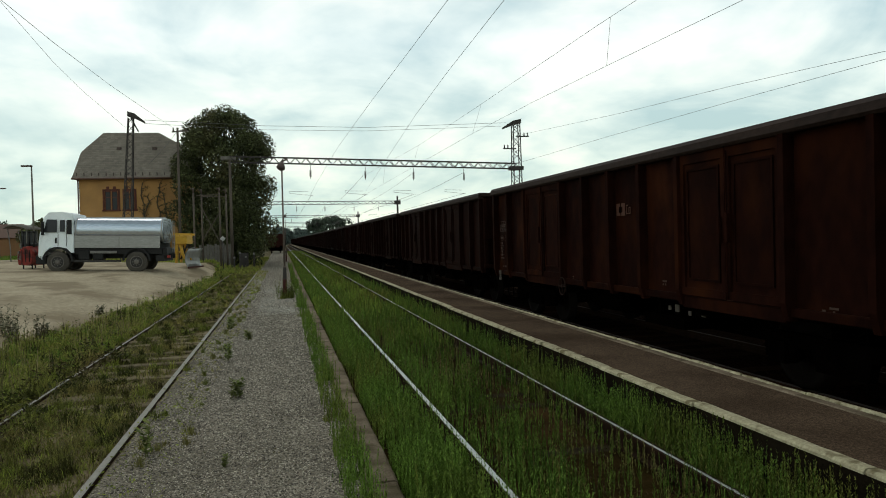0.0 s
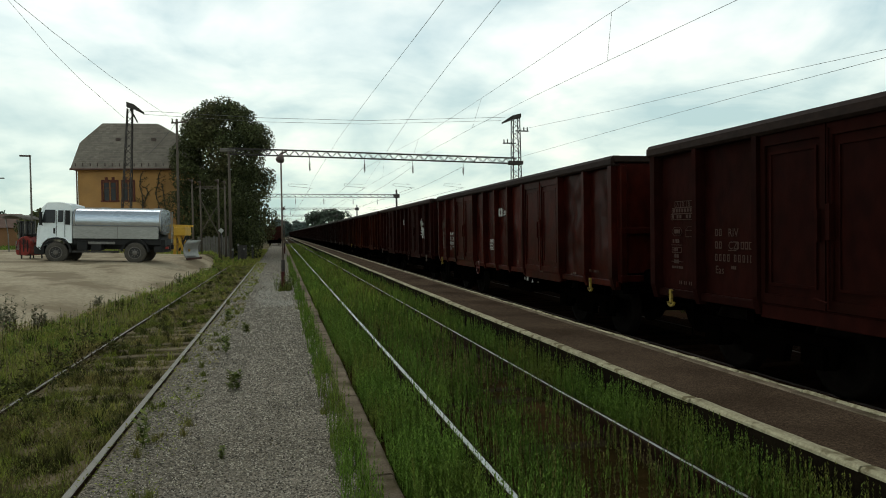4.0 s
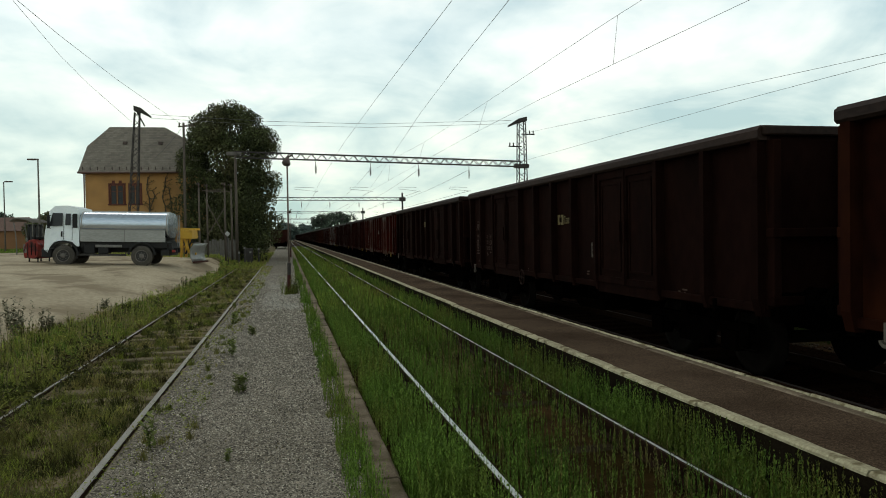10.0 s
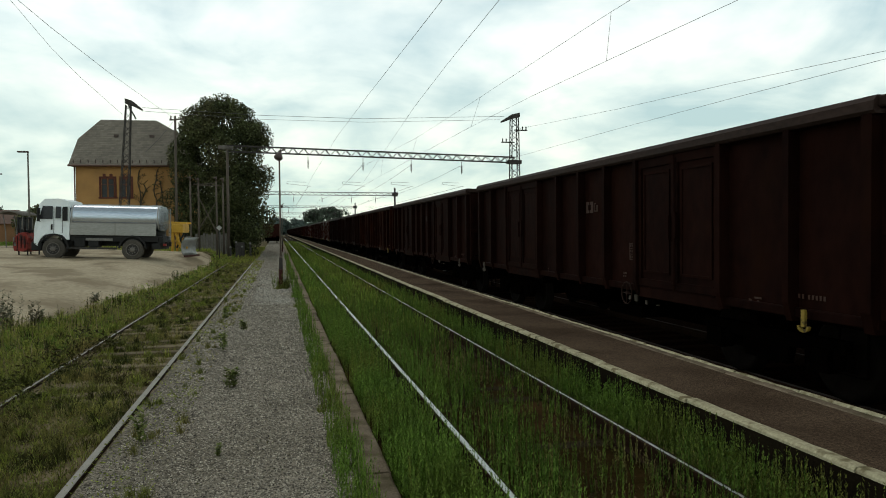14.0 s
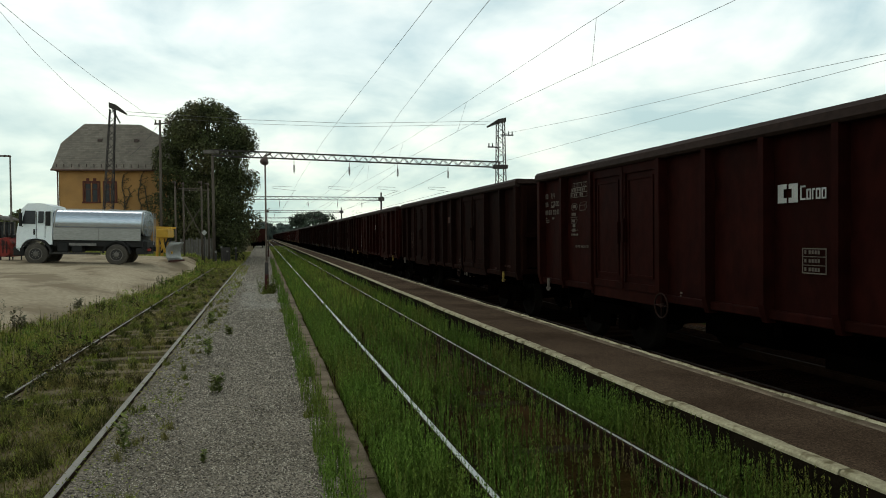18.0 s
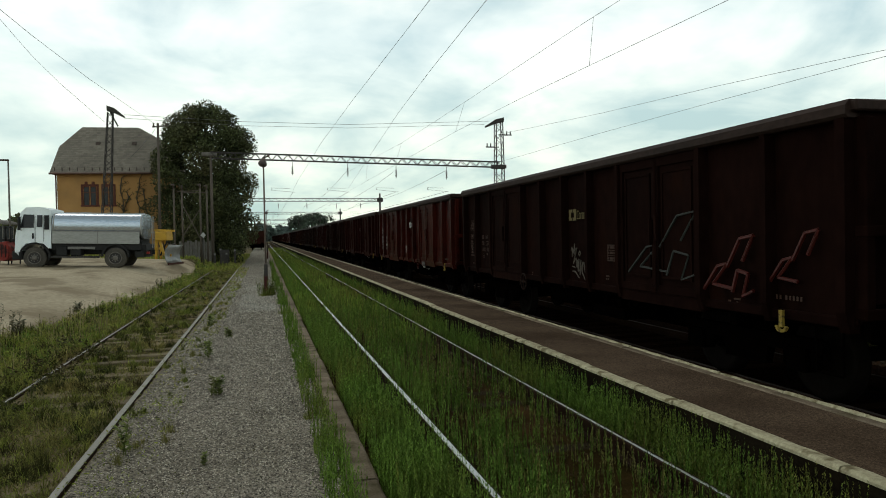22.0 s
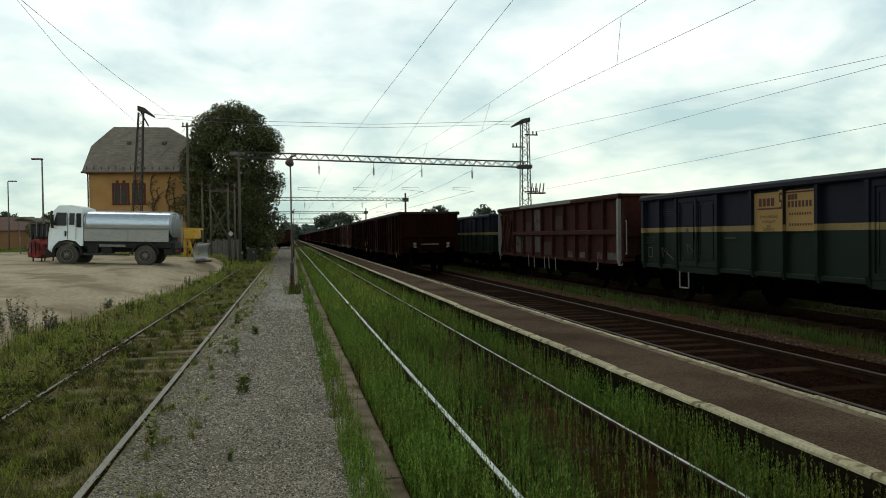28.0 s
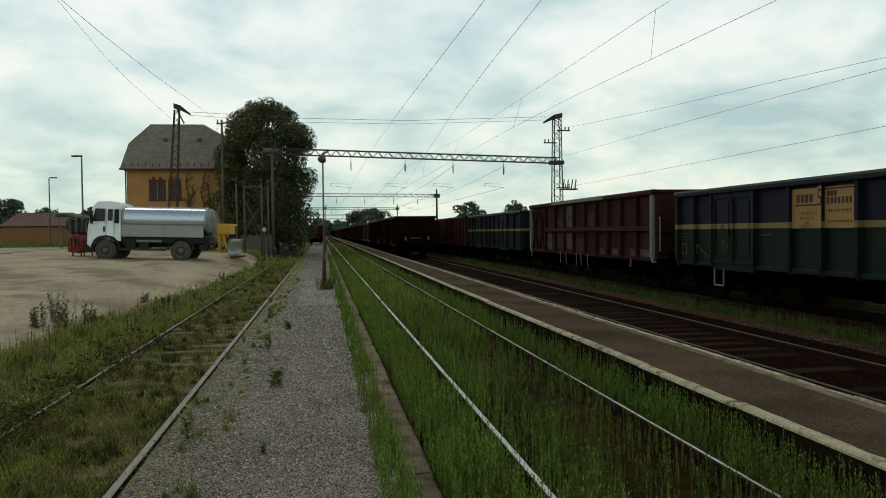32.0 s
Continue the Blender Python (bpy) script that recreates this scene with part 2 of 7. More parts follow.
def loft(bm, sections, close=True, smooth=True):
    """Skin through rings of points."""
    rings = [[bm.verts.new(p) for p in s] for s in sections]
    n = len(rings[0])
    for a, b in zip(rings, rings[1:]):
        for i in range(n):
            bm.faces.new((a[i], a[(i + 1) % n], b[(i + 1) % n], b[i])).smooth = smooth
    if close:
        bm.faces.new(rings[0][::-1])
        bm.faces.new(rings[-1])
    bmesh.ops.recalc_face_normals(bm, faces=bm.faces)
    return bm


def bevel(bm, w, seg=1):
    bmesh.ops.bevel(bm, geom=list(bm.edges), offset=w, segments=seg, affect="EDGES", profile=0.6)
    return bm


def mesh_of(name, bm, material):
    me = bpy.data.meshes.new(name)
    bm.to_mesh(me)
    bm.free()
    me.materials.append(M[material] if isinstance(material, str) else material)
    return me


def part(name, bm, material, parent, label=""):
    me = bm if isinstance(bm, bpy.types.Mesh) else mesh_of(name, bm, material)
    ob = new(name, me)
    ob.parent = parent
    return tagged(ob, label)


def thing(name, label, category, m=None, group="", kind=""):
    ob = tagged(new(name), label, category, group, kind)
    ob.empty_display_size = 0.2
    if m:
        ob.matrix_world = m
    return ob


def solid(name, bm, material, label, category, kind="structure", group=""):
    return tagged(new(name, mesh_of(name, bm, material)), label, category, group, kind)


def raw_mesh(name, verts, faces, material):
    me = bpy.data.meshes.new(name)
    me.vertices.add(len(verts))
    me.vertices.foreach_set("co", np.asarray(verts, np.float32).ravel())
    faces = np.asarray(faces, np.int32)
    k = faces.shape[1]
    me.loops.add(faces.size)
    me.loops.foreach_set("vertex_index", faces.ravel())
    me.polygons.add(len(faces))
    me.polygons.foreach_set("loop_start", np.arange(0, faces.size, k, dtype=np.int32))
    me.update(calc_edges=True)
    me.materials.append(M[material] if isinstance(material, str) else material)
    return me


# ---- the plan: x across the tracks, y along them, z from the middle track's rail head ----
GAUGE = 1.505
X_LEFT, X_MID, X_THROUGH, X_SIDING = -2.355, 2.28, 6.49, 11.07
Z_LEFT = -0.12


def ground_z(x, y=20.0):
    k = min(1.0, max(0.0, (y - 39) / 6))  # the raised yard reaches nearer to the track farther on
    return float(np.interp(x, [-200, -17, -9, -7 + 1.9 * k, -5.8 + 1.2 * k, -4.3 + 0.3 * k, -3.6, -1.5, 1.0, 3.4, 4.9, 8.5, 13, 30], [0.9, 0.9, 0.52, 0.46, 0.28, -0.05, -0.155, -0.16, -0.2, -0.2, -0.27, -0.27, -0.3, -0.3]))


def build_ground():
    xs = sorted({-900, -500, -250, -120, -60, -30, -9, -17, -7, -5.8, -5.1, -4.6, -4.3, -4.0, -3.6, -1.5, 1.0, 3.4, 4.9, 8.5, 13, 30, 60, 120, 250, 500, 900, *np.arange(-20, 20, 1.0).tolist()})
    ys = sorted({-120, -60, -30, *np.arange(-10, 60, 1.5).tolist(), 80, 120, 200, 300, 500, 900, 1600, 2500})
    v, f = [], []
    for y in ys:
        for x in xs:
            wob = 0.03 * noise.noise((x * 0.5, y * 0.4, 0)) if -20 < x < -3.6 else 0
            v.append((x, y, ground_z(x, y) + wob))
    nx = len(xs)
    for j in range(len(ys) - 1):
        for i in range(nx - 1):
            a = j * nx + i
            f.append((a, a + 1, a + 1 + nx, a + nx))
    tagged(new("ground", raw_mesh("ground", v, f, "grass_soil")), "dull green and brown trackside grass and bare soil", "ground", kind="structure")


build_ground()


def yard_edge(y):
    return float(np.interp(y, [-15, 5, 15, 19, 27, 36, 44, 50], [-4.9, -4.8, -4.65, -4.4, -3.95, -3.85, -3.7, -4.2])) + 0.22 * noise.noise((y * 0.7, 3.1, 0)) + 0.1 * noise.noise((y * 2.1, 8.1, 0))


def build_yard():
    v, f = [], []
    cols = [0, 0.2, 0.4, 0.6, 0.8, 1.1, 1.4, 1.9, 2.4, 3.0, 3.8, 4.6, 5.5, 8, 12, 18, 26, 40]
    ys = np.arange(-15, 62, 0.5)
    for y in ys:
        e = yard_edge(y) if y < 51 else -4.4 - (y - 51) * 0.9
        for c in cols:
            x = e - c
            v.append((x, y, ground_z(x, y) + 0.03 * noise.noise((x * 0.5, y * 0.4, 0)) * (-20 < x < -3.6) + 0.012 + (0.03 if c else -0.02)))
    n = len(cols)
    for j in range(len(ys) - 1):
        for i in range(n - 1):
            a = j * n + i
            f.append((a, a + n, a + n + 1, a + 1))
    ob = new("yard", raw_mesh("yard", v, f, "sand"))
    for p in ob.data.polygons:
        p.use_smooth = True
    tagged(ob, "bare pale sandy yard with wheel tracks and stains", "yard", kind="structure")


build_yard()


def strip(name, x0, x1, z0, z1, y0, y1, material, label, category):
    bm = bmesh.new()
    box(bm, x0, y0, z0, x1, y1, z1)
    return solid(name, bm, material, label, category)


strip("platform_1", -1.53, 0.60, -0.4, -0.13, -12, 420, "gravel", "low grey gravel platform between two tracks", "platform")
strip("platform_2", 3.72, 4.66, -0.4, 0.245, -12, 420, "asphalt", "narrow worn brown asphalt island platform", "platform")
strip("track_bed_3", 0.86, 3.6, -0.4, -0.185, -12, 300, "weed_soil", "dark weedy soil between the rails of the middle track", "track bed")
strip("verge_1", 8.35, 9.7, -0.4, -0.245, -12, 300, "verge_soil", "brown bare soil between the through track and the siding", "verge")
strip("road", 19.6, 22.0, -0.4, -0.2, -12, 200, "sand", "pale sandy loading road behind the siding", "road")
# verge coloured dark so the view under the wagons stays in shade
strip("verge_2", 12.6, 19.6, -0.4, -0.22, -12, 200, "weed_soil", "dark soil behind the siding", "verge")
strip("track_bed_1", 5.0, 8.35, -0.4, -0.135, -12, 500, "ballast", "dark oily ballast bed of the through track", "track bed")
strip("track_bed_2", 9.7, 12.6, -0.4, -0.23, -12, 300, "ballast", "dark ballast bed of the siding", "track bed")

RAIL = [(-0.036, 0.0), (0.036, 0.0), (0.036, -0.04), (0.009, -0.05), (0.009, -0.135), (0.068, -0.15), (0.068, -0.17), (-0.068, -0.17), (-0.068, -0.15), (-0.009, -0.135), (-0.009, -0.05), (-0.036, -0.04)]


def build_track(name, xc, z, top, sl_mat, label, pitch, sl_w, sl_z, y1, sleeper_to):
    t = thing(name, label, "railway track", kind="structure")
    for s in (-1, 1):
        x = xc + s * GAUGE / 2
        bm = bmesh.new()
        loft(bm, [[(x + a, y, z + b - 0.004) for a, b in RAIL] for y in (-12, 100, y1)], smooth=False)
        r = part("rail", bm, "rail_side", t)
        half = {"track_1": 0.033 if s > 0 else 0.018, "track_2": 0.024 if s < 0 else 0.012}.get(name, 0.028)
        bm = bmesh.new()
        loft(bm, [[(x + a, y, z + b) for a, b in ((-half, -0.003), (-half * 0.8, 0.002), (half * 0.8, 0.002), (half, -0.003))] for y in (-12, y1)], smooth=False)
        part("running_surface", bm, top, r, "worn steel running surface")
    bm = bmesh.new()
    box(bm, -1.25, -sl_w / 2, -0.16, 1.25, sl_w / 2, 0)
    bevel(bm, 0.012)
    me = mesh_of("sleeper", bm, sl_mat)
    y, i = (9.6 if name == "track_1" else -3.0), 0
    while y < sleeper_to:
        ob = part("sleeper", me, None, t)
        ob.location = (xc + random.uniform(-0.03, 0.03), y, sl_z + random.uniform(-0.05 if name == "track_1" else -0.02, 0.0))
        ob.rotation_euler = (0, 0, random.uniform(-0.012, 0.012))
        y += pitch
    return t


build_track("track_1", X_LEFT, Z_LEFT, "rail_rusty", "sleeper_grey", "overgrown disused track with grey weathered sleepers", 0.62, 0.22, -0.132, 420, 60)
build_track("track_2", X_MID, 0, "rail_top", "sleeper_buried", "overgrown track with polished rails in tall grass", 0.62, 0.22, -0.18, 900, 20)
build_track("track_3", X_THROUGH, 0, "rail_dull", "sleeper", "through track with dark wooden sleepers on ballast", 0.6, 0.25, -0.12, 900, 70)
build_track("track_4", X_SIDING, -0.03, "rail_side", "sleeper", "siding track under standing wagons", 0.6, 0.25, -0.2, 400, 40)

# ---- open goods wagons ----
def wagon_paint(name, a, b, rust, rough, spec, rust_at=(0.56, 0.72)):
    m = mat(name, a, b, rough, 0.9, 7, 0.7, spec=spec, c=rust, c_scale=1.3, c_at=rust_at, bump_dist=0.014, stretch=(1, 1, 0.6), rough_var=0.12, rand=0.15)
    m.node_tree.nodes["Principled BSDF"].inputs["Specular Tint"].default_value = (1.0, 0.62, 0.56, 1)
    return m


# shade of the backlit sides mixed into the paints, far below real oxide
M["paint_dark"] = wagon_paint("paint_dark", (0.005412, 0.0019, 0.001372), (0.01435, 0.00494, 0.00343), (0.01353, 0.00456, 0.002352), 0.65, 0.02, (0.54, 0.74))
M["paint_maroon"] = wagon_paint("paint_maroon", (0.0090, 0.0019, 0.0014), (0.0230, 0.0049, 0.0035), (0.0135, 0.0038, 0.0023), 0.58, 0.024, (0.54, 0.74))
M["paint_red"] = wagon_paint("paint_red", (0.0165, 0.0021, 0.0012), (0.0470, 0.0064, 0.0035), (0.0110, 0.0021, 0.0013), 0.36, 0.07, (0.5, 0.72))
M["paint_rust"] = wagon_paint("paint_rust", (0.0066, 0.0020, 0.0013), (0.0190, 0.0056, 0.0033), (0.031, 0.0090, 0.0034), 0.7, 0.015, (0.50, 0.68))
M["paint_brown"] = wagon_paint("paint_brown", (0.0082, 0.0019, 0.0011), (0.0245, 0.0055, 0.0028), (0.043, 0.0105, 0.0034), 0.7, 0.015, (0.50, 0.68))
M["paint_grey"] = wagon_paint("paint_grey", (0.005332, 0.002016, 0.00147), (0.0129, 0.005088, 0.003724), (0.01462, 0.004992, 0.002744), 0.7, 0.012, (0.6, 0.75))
M["paint_old_brown"] = wagon_paint("paint_old_brown", (0.0187, 0.00675, 0.00495), (0.0442, 0.0153, 0.01125), (0.0255, 0.0135, 0.009), 0.7, 0.08)
# dusty rim colour, lightened for the sky light its top catches
M["dusty_skylit_rim"] = mat("dusty_skylit_rim", (0.0155, 0.0086, 0.0066), (0.0345, 0.0205, 0.0160), 0.7, 1.5, 20, 0.4, spec=0.10, rand=0.2, stretch=(1, 0.5, 1))
# shade below the wagon box put into these two near-black colours
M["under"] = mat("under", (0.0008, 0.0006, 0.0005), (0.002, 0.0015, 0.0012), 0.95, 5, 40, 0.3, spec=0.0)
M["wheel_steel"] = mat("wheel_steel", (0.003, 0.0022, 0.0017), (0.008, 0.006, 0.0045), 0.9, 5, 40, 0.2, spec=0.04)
M["steel_rust"] = mat("steel_rust", (0.0468, 0.0156, 0.01008), (0.0832, 0.02925, 0.018), 0.8, 5, 40, 0.3)
M["wheel_rust"] = mat("wheel_rust", (0.012, 0.0058, 0.004), (0.024, 0.011, 0.0075), 0.8, 5, 40, 0.3, spec=0.1)
M["mark_white"] = mat("mark_white", (0.3, 0.3, 0.282), (0.432, 0.432, 0.408), 0.7, 6, 60, 0)
M["mark_dull"] = mat("mark_dull", (0.07, 0.056, 0.0455), (0.119, 0.098, 0.077), 0.7, 5, 60, 0)
M["mark_faint"] = mat("mark_faint", (0.0351, 0.01485, 0.00945), (0.054, 0.02295, 0.0135), 0.7, 5, 60, 0)
M["mark_grey"] = mat("mark_grey", (0.018, 0.021, 0.018), (0.033, 0.036, 0.033), 0.7, 5, 60, 0)
M["mark_orange"] = mat("mark_orange", (0.048, 0.0125, 0.0032), (0.075, 0.020, 0.005), 0.7, 5, 60, 0)
M["mark_ochre"] = mat("mark_ochre", (0.10, 0.075, 0.028), (0.15, 0.11, 0.042), 0.7, 5, 60, 0)
M["scuff_wood"] = mat("scuff_wood", (0.09, 0.07, 0.045), (0.16, 0.12, 0.08), 0.8, 5, 40, 0.2)
M["mark_yellow"] = mat("mark_yellow", (0.20, 0.14, 0.018), (0.29, 0.20, 0.032), 0.6, 6, 60, 0, c=(0.05, 0.03, 0.012), c_scale=14, c_at=(0.52, 0.62))
M["red_paint"] = mat("red_paint", (0.045, 0.0045, 0.003), (0.072, 0.009, 0.006), 0.5, 6, 40, 0.1)
M["pale_metal"] = mat("pale_metal", (0.1344, 0.1296, 0.12), (0.2208, 0.2112, 0.1968), 0.6, 6, 40, 0.1)

HALF = 6.425
POSTS = [0, 1.12, 2.30, 4.36, 5.40, 6.43, 7.45, 8.49, 10.55, 11.73, 12.85]
DOORS = (2, 7)


def panel_mesh(name, y0, y1, z0, z1, x, material, amp, seed, side=-1):
    """A dished steel sheet with a return edge."""
    bm = bmesh.new()
    n, k, fq = (14, 18, 1.9) if amp > 0.03 else (8, 10, 1.0)
    g = []
    for j in range(k + 1):
        row = []
        for i in range(n + 1):
            u, w = i / n, j / k
            fade = min(1, 5 * min(u, 1 - u)) * min(1, 5 * min(w, 1 - w))
            d = amp * fade * (noise.noise((u * 2.2 * fq + seed, w * 2.6 * fq, seed * 1.7)) + 0.4 * noise.noise((u * 5 * fq + seed, w * 6 * fq, 2.0)))
            row.append(bm.verts.new((x + side * d, y0 + (y1 - y0) * u, z0 + (z1 - z0) * w)))
        g.append(row)
    for j in range(k):
        for i in range(n):
            q = (g[j][i], g[j][i + 1], g[j + 1][i + 1], g[j + 1][i])
            bm.faces.new(q if side > 0 else q[::-1]).smooth = True
    me = mesh_of(name, bm, material)
    return me


def bars(bm, y, z, w, h, x, rows=None, gap=0.35, hollow=True):
    """A block of plain lettering bars, reading from far to near: rows give word lengths as shares of w."""
    rows = rows or [[1.0]]
    rh = h / len(rows)
    for r, lengths in enumerate(rows):
        at = 0.0
        for k in lengths:
            bw, bh = abs(k) * w, rh * (1 - gap)
            if hollow and k > 0 and bh > 0.07 and bw < bh:
                line_box(bm, y - at * w, z - r * rh, bw, bh, x, 0.013)
            elif k > 0:
                box(bm, x - 0.002, y - at * w - bw, z - r * rh - bh, x, y - at * w, z - r * rh)
            at += abs(k) + 0.05


def words(bm, text, y, z, size, x):
    """Built-in letters on the near side, reading from far to near, top left at y, z."""
    cu = bpy.data.curves.new("letters", "FONT")
    cu.body, cu.size, cu.resolution_u = text, size, 2
    cu.space_line = 0.95
    ob = bpy.data.objects.new("letters", cu)
    me = bpy.data.meshes.new_from_object(ob)
    me.transform(Matrix(((0, 0, -1, x - 0.001), (-1, 0, 0, y), (0, 1, 0, z - size * 0.7), (0, 0, 0, 1))))
    bm.from_mesh(me)
    bpy.data.objects.remove(ob)
    bpy.data.meshes.remove(me)


def line_box(bm, y, z, w, h, x, t=0.007):
    """A thin painted frame."""
    box(bm, x - 0.002, y - w, z - t, x, y, z)
    box(bm, x - 0.002, y - w, z - h, x, y, z - h + t)
    box(bm, x - 0.002, y - t, z - h + t, x, y, z - t)
    box(bm, x - 0.002, y - w, z - h + t, x, y - w + t, z - t)


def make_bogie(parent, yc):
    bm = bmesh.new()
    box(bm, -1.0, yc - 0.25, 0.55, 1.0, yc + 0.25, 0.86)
    b = part("bogie", bm, "under", parent, "near-black steel bogie, underside shade in its colour")
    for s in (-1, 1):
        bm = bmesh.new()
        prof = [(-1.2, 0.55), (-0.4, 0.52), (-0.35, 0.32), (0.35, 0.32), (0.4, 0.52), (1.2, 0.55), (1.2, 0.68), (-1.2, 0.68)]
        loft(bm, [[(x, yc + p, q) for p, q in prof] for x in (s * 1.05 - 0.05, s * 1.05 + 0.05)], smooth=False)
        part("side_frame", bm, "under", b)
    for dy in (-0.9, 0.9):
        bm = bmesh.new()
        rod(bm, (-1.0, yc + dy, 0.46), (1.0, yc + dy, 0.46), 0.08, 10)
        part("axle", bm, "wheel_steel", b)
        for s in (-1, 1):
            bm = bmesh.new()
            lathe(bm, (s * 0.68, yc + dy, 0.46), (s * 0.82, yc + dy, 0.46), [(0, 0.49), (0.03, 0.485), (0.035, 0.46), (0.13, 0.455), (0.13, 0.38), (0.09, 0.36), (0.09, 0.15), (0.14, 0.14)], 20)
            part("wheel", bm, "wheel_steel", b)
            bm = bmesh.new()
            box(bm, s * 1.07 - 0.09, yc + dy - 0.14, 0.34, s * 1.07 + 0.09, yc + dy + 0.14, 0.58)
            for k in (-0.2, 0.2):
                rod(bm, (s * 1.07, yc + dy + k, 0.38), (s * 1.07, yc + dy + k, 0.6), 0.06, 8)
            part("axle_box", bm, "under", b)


def make_wagon(paint, amp, label, style="doors", top=2.95, group="goods train", trim=None, end_trim=None, posts=None):
    w = thing("open_goods_wagon", label, "goods wagon", group=group)
    trim = trim or paint
    rim = "dusty_skylit_rim" if group == "goods train" else trim
    zt = top - 0.16
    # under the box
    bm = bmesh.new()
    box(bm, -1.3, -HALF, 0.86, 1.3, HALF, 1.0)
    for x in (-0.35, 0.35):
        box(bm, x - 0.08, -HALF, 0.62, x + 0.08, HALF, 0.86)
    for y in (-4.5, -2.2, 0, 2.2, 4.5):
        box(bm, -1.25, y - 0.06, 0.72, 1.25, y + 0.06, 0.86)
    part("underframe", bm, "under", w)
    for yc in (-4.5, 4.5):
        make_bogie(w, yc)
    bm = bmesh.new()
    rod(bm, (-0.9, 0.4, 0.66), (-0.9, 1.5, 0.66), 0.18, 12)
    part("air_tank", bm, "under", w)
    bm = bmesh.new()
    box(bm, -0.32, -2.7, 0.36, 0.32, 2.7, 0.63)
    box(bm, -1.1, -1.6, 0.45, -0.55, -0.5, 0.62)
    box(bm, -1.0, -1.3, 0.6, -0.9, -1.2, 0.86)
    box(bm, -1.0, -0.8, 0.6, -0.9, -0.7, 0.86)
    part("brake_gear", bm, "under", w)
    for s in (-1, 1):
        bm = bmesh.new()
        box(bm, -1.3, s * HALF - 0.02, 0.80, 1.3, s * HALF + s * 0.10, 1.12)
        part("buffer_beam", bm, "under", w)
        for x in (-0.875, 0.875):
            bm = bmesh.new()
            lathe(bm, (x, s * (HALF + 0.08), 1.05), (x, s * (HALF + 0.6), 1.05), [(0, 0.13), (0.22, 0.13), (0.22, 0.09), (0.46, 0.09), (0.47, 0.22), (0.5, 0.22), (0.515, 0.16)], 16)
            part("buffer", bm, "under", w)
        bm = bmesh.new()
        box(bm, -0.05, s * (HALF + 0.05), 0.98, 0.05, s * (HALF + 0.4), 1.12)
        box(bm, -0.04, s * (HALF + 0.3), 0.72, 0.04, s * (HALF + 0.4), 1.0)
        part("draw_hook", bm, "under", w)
    # box: near side is -x
    posts = posts or POSTS if style == "doors" else [0, 2.3, 3.65, 4.8, 5.9, 7.15, 8.3, 9.4, 10.5, 11.7, 12.85]
    ys = [HALF - d for d in posts]
    for i, (a, b) in enumerate(zip(ys, ys[1:])):
        if style == "doors" and i in DOORS:
            bm = bmesh.new()
            box(bm, -1.405, b + 0.02, 0.83, -1.34, a - 0.02, 0.985)
            part("door_sill", bevel(bm, 0.01), trim, w)
            mid = (a + b) / 2
            for lo, hi in ((mid + 0.012, a - 0.06), (b + 0.06, mid - 0.012)):
                bm = bmesh.new()
                box(bm, -1.395, lo, 1.0, -1.35, hi, zt + 0.01)
                fr = 0.16
                for bx in ((lo, 1.0, lo + 0.07, zt + 0.008), (hi - 0.07, 1.0, hi, zt + 0.008), (lo + 0.07, zt - 0.12, hi - 0.07, zt + 0.008), (lo + 0.07, 1.0, hi - 0.07, 1.1)):
                    box(bm, -1.425, bx[0], bx[1], -1.396, bx[2], bx[3])
                d = part("door_leaf", bm, paint, w)
                me = panel_mesh("door_panel", lo + fr, hi - fr, 1.22, zt - 0.22, -1.402, paint, amp * 0.3 + 0.002, i * 3.3 + lo)
                part("door_panel", me, None, d)
                bm = bmesh.new()
                for bx in ((lo + fr - 0.03, 1.19, lo + fr, zt - 0.19), (hi - fr, 1.19, hi - fr + 0.03, zt - 0.19), (lo + fr, zt - 0.22, hi - fr, zt - 0.19), (lo + fr, 1.19, hi - fr, 1.22)):
                    box(bm, -1.417, bx[0], bx[1], -1.396, bx[2], bx[3])
                part("panel_rim", bm, trim, d)
            bm = bmesh.new()
            rod(bm, (-1.445, mid - 0.05, 1.02), (-1.445, mid - 0.05, zt - 0.05), 0.013, 6)
            box(bm, -1.475, mid - 0.10, 1.68, -1.435, mid - 0.05, 2.02)
            box(bm, -1.475, mid + 0.06, 1.66, -1.435, mid + 0.10, 1.98)
            rod(bm, (-1.455, mid - 0.05, 1.08), (-1.455, mid + 0.12, 1.11), 0.012, 6)
            part("door_latch", bm, trim, w)
        else:
            me = panel_mesh("side_panel", b + 0.03, a - 0.03, 0.98, zt + 0.01, -1.34, paint, amp, i * 2.7)
            part("side_panel", me, None, w)
    for i, y in enumerate(ys):
        bm = bmesh.new()
        hw = 0.055 if 0 < i < len(ys) - 1 else 0.075
        y = min(max(y, -HALF + hw), HALF - hw)
        loft(bm, [[(-1.32, y - hw, z), (-1.465 + t, y - hw * 0.8, z), (-1.465 + t, y + hw * 0.8, z), (-1.32, y + hw, z)] for z, t in ((0.86, 0.05), (1.05, 0.0), (zt + 0.01, 0.0))], smooth=False)
        part("side_post", bm, end_trim if end_trim and i in (0, len(ys) - 1) else trim, w)
    bm = bmesh.new()
    box(bm, -1.40, -HALF, 0.90, -1.345, HALF, 1.0)
    part("bottom_sill", bevel(bm, 0.01), trim, w)
    prof = [(-1.34, zt), (-1.46, zt), (-1.49, zt + 0.03), (-1.49, zt + 0.11), (-1.45, top), (-1.34, top)]
    bm = bmesh.new()
    loft(bm, [[(x, y, z) for x, z in prof] for y in (-HALF - 0.03, -3, 3, HALF + 0.03)], smooth=False)
    part("top_rail", bm, rim, w)
    bm = bmesh.new()
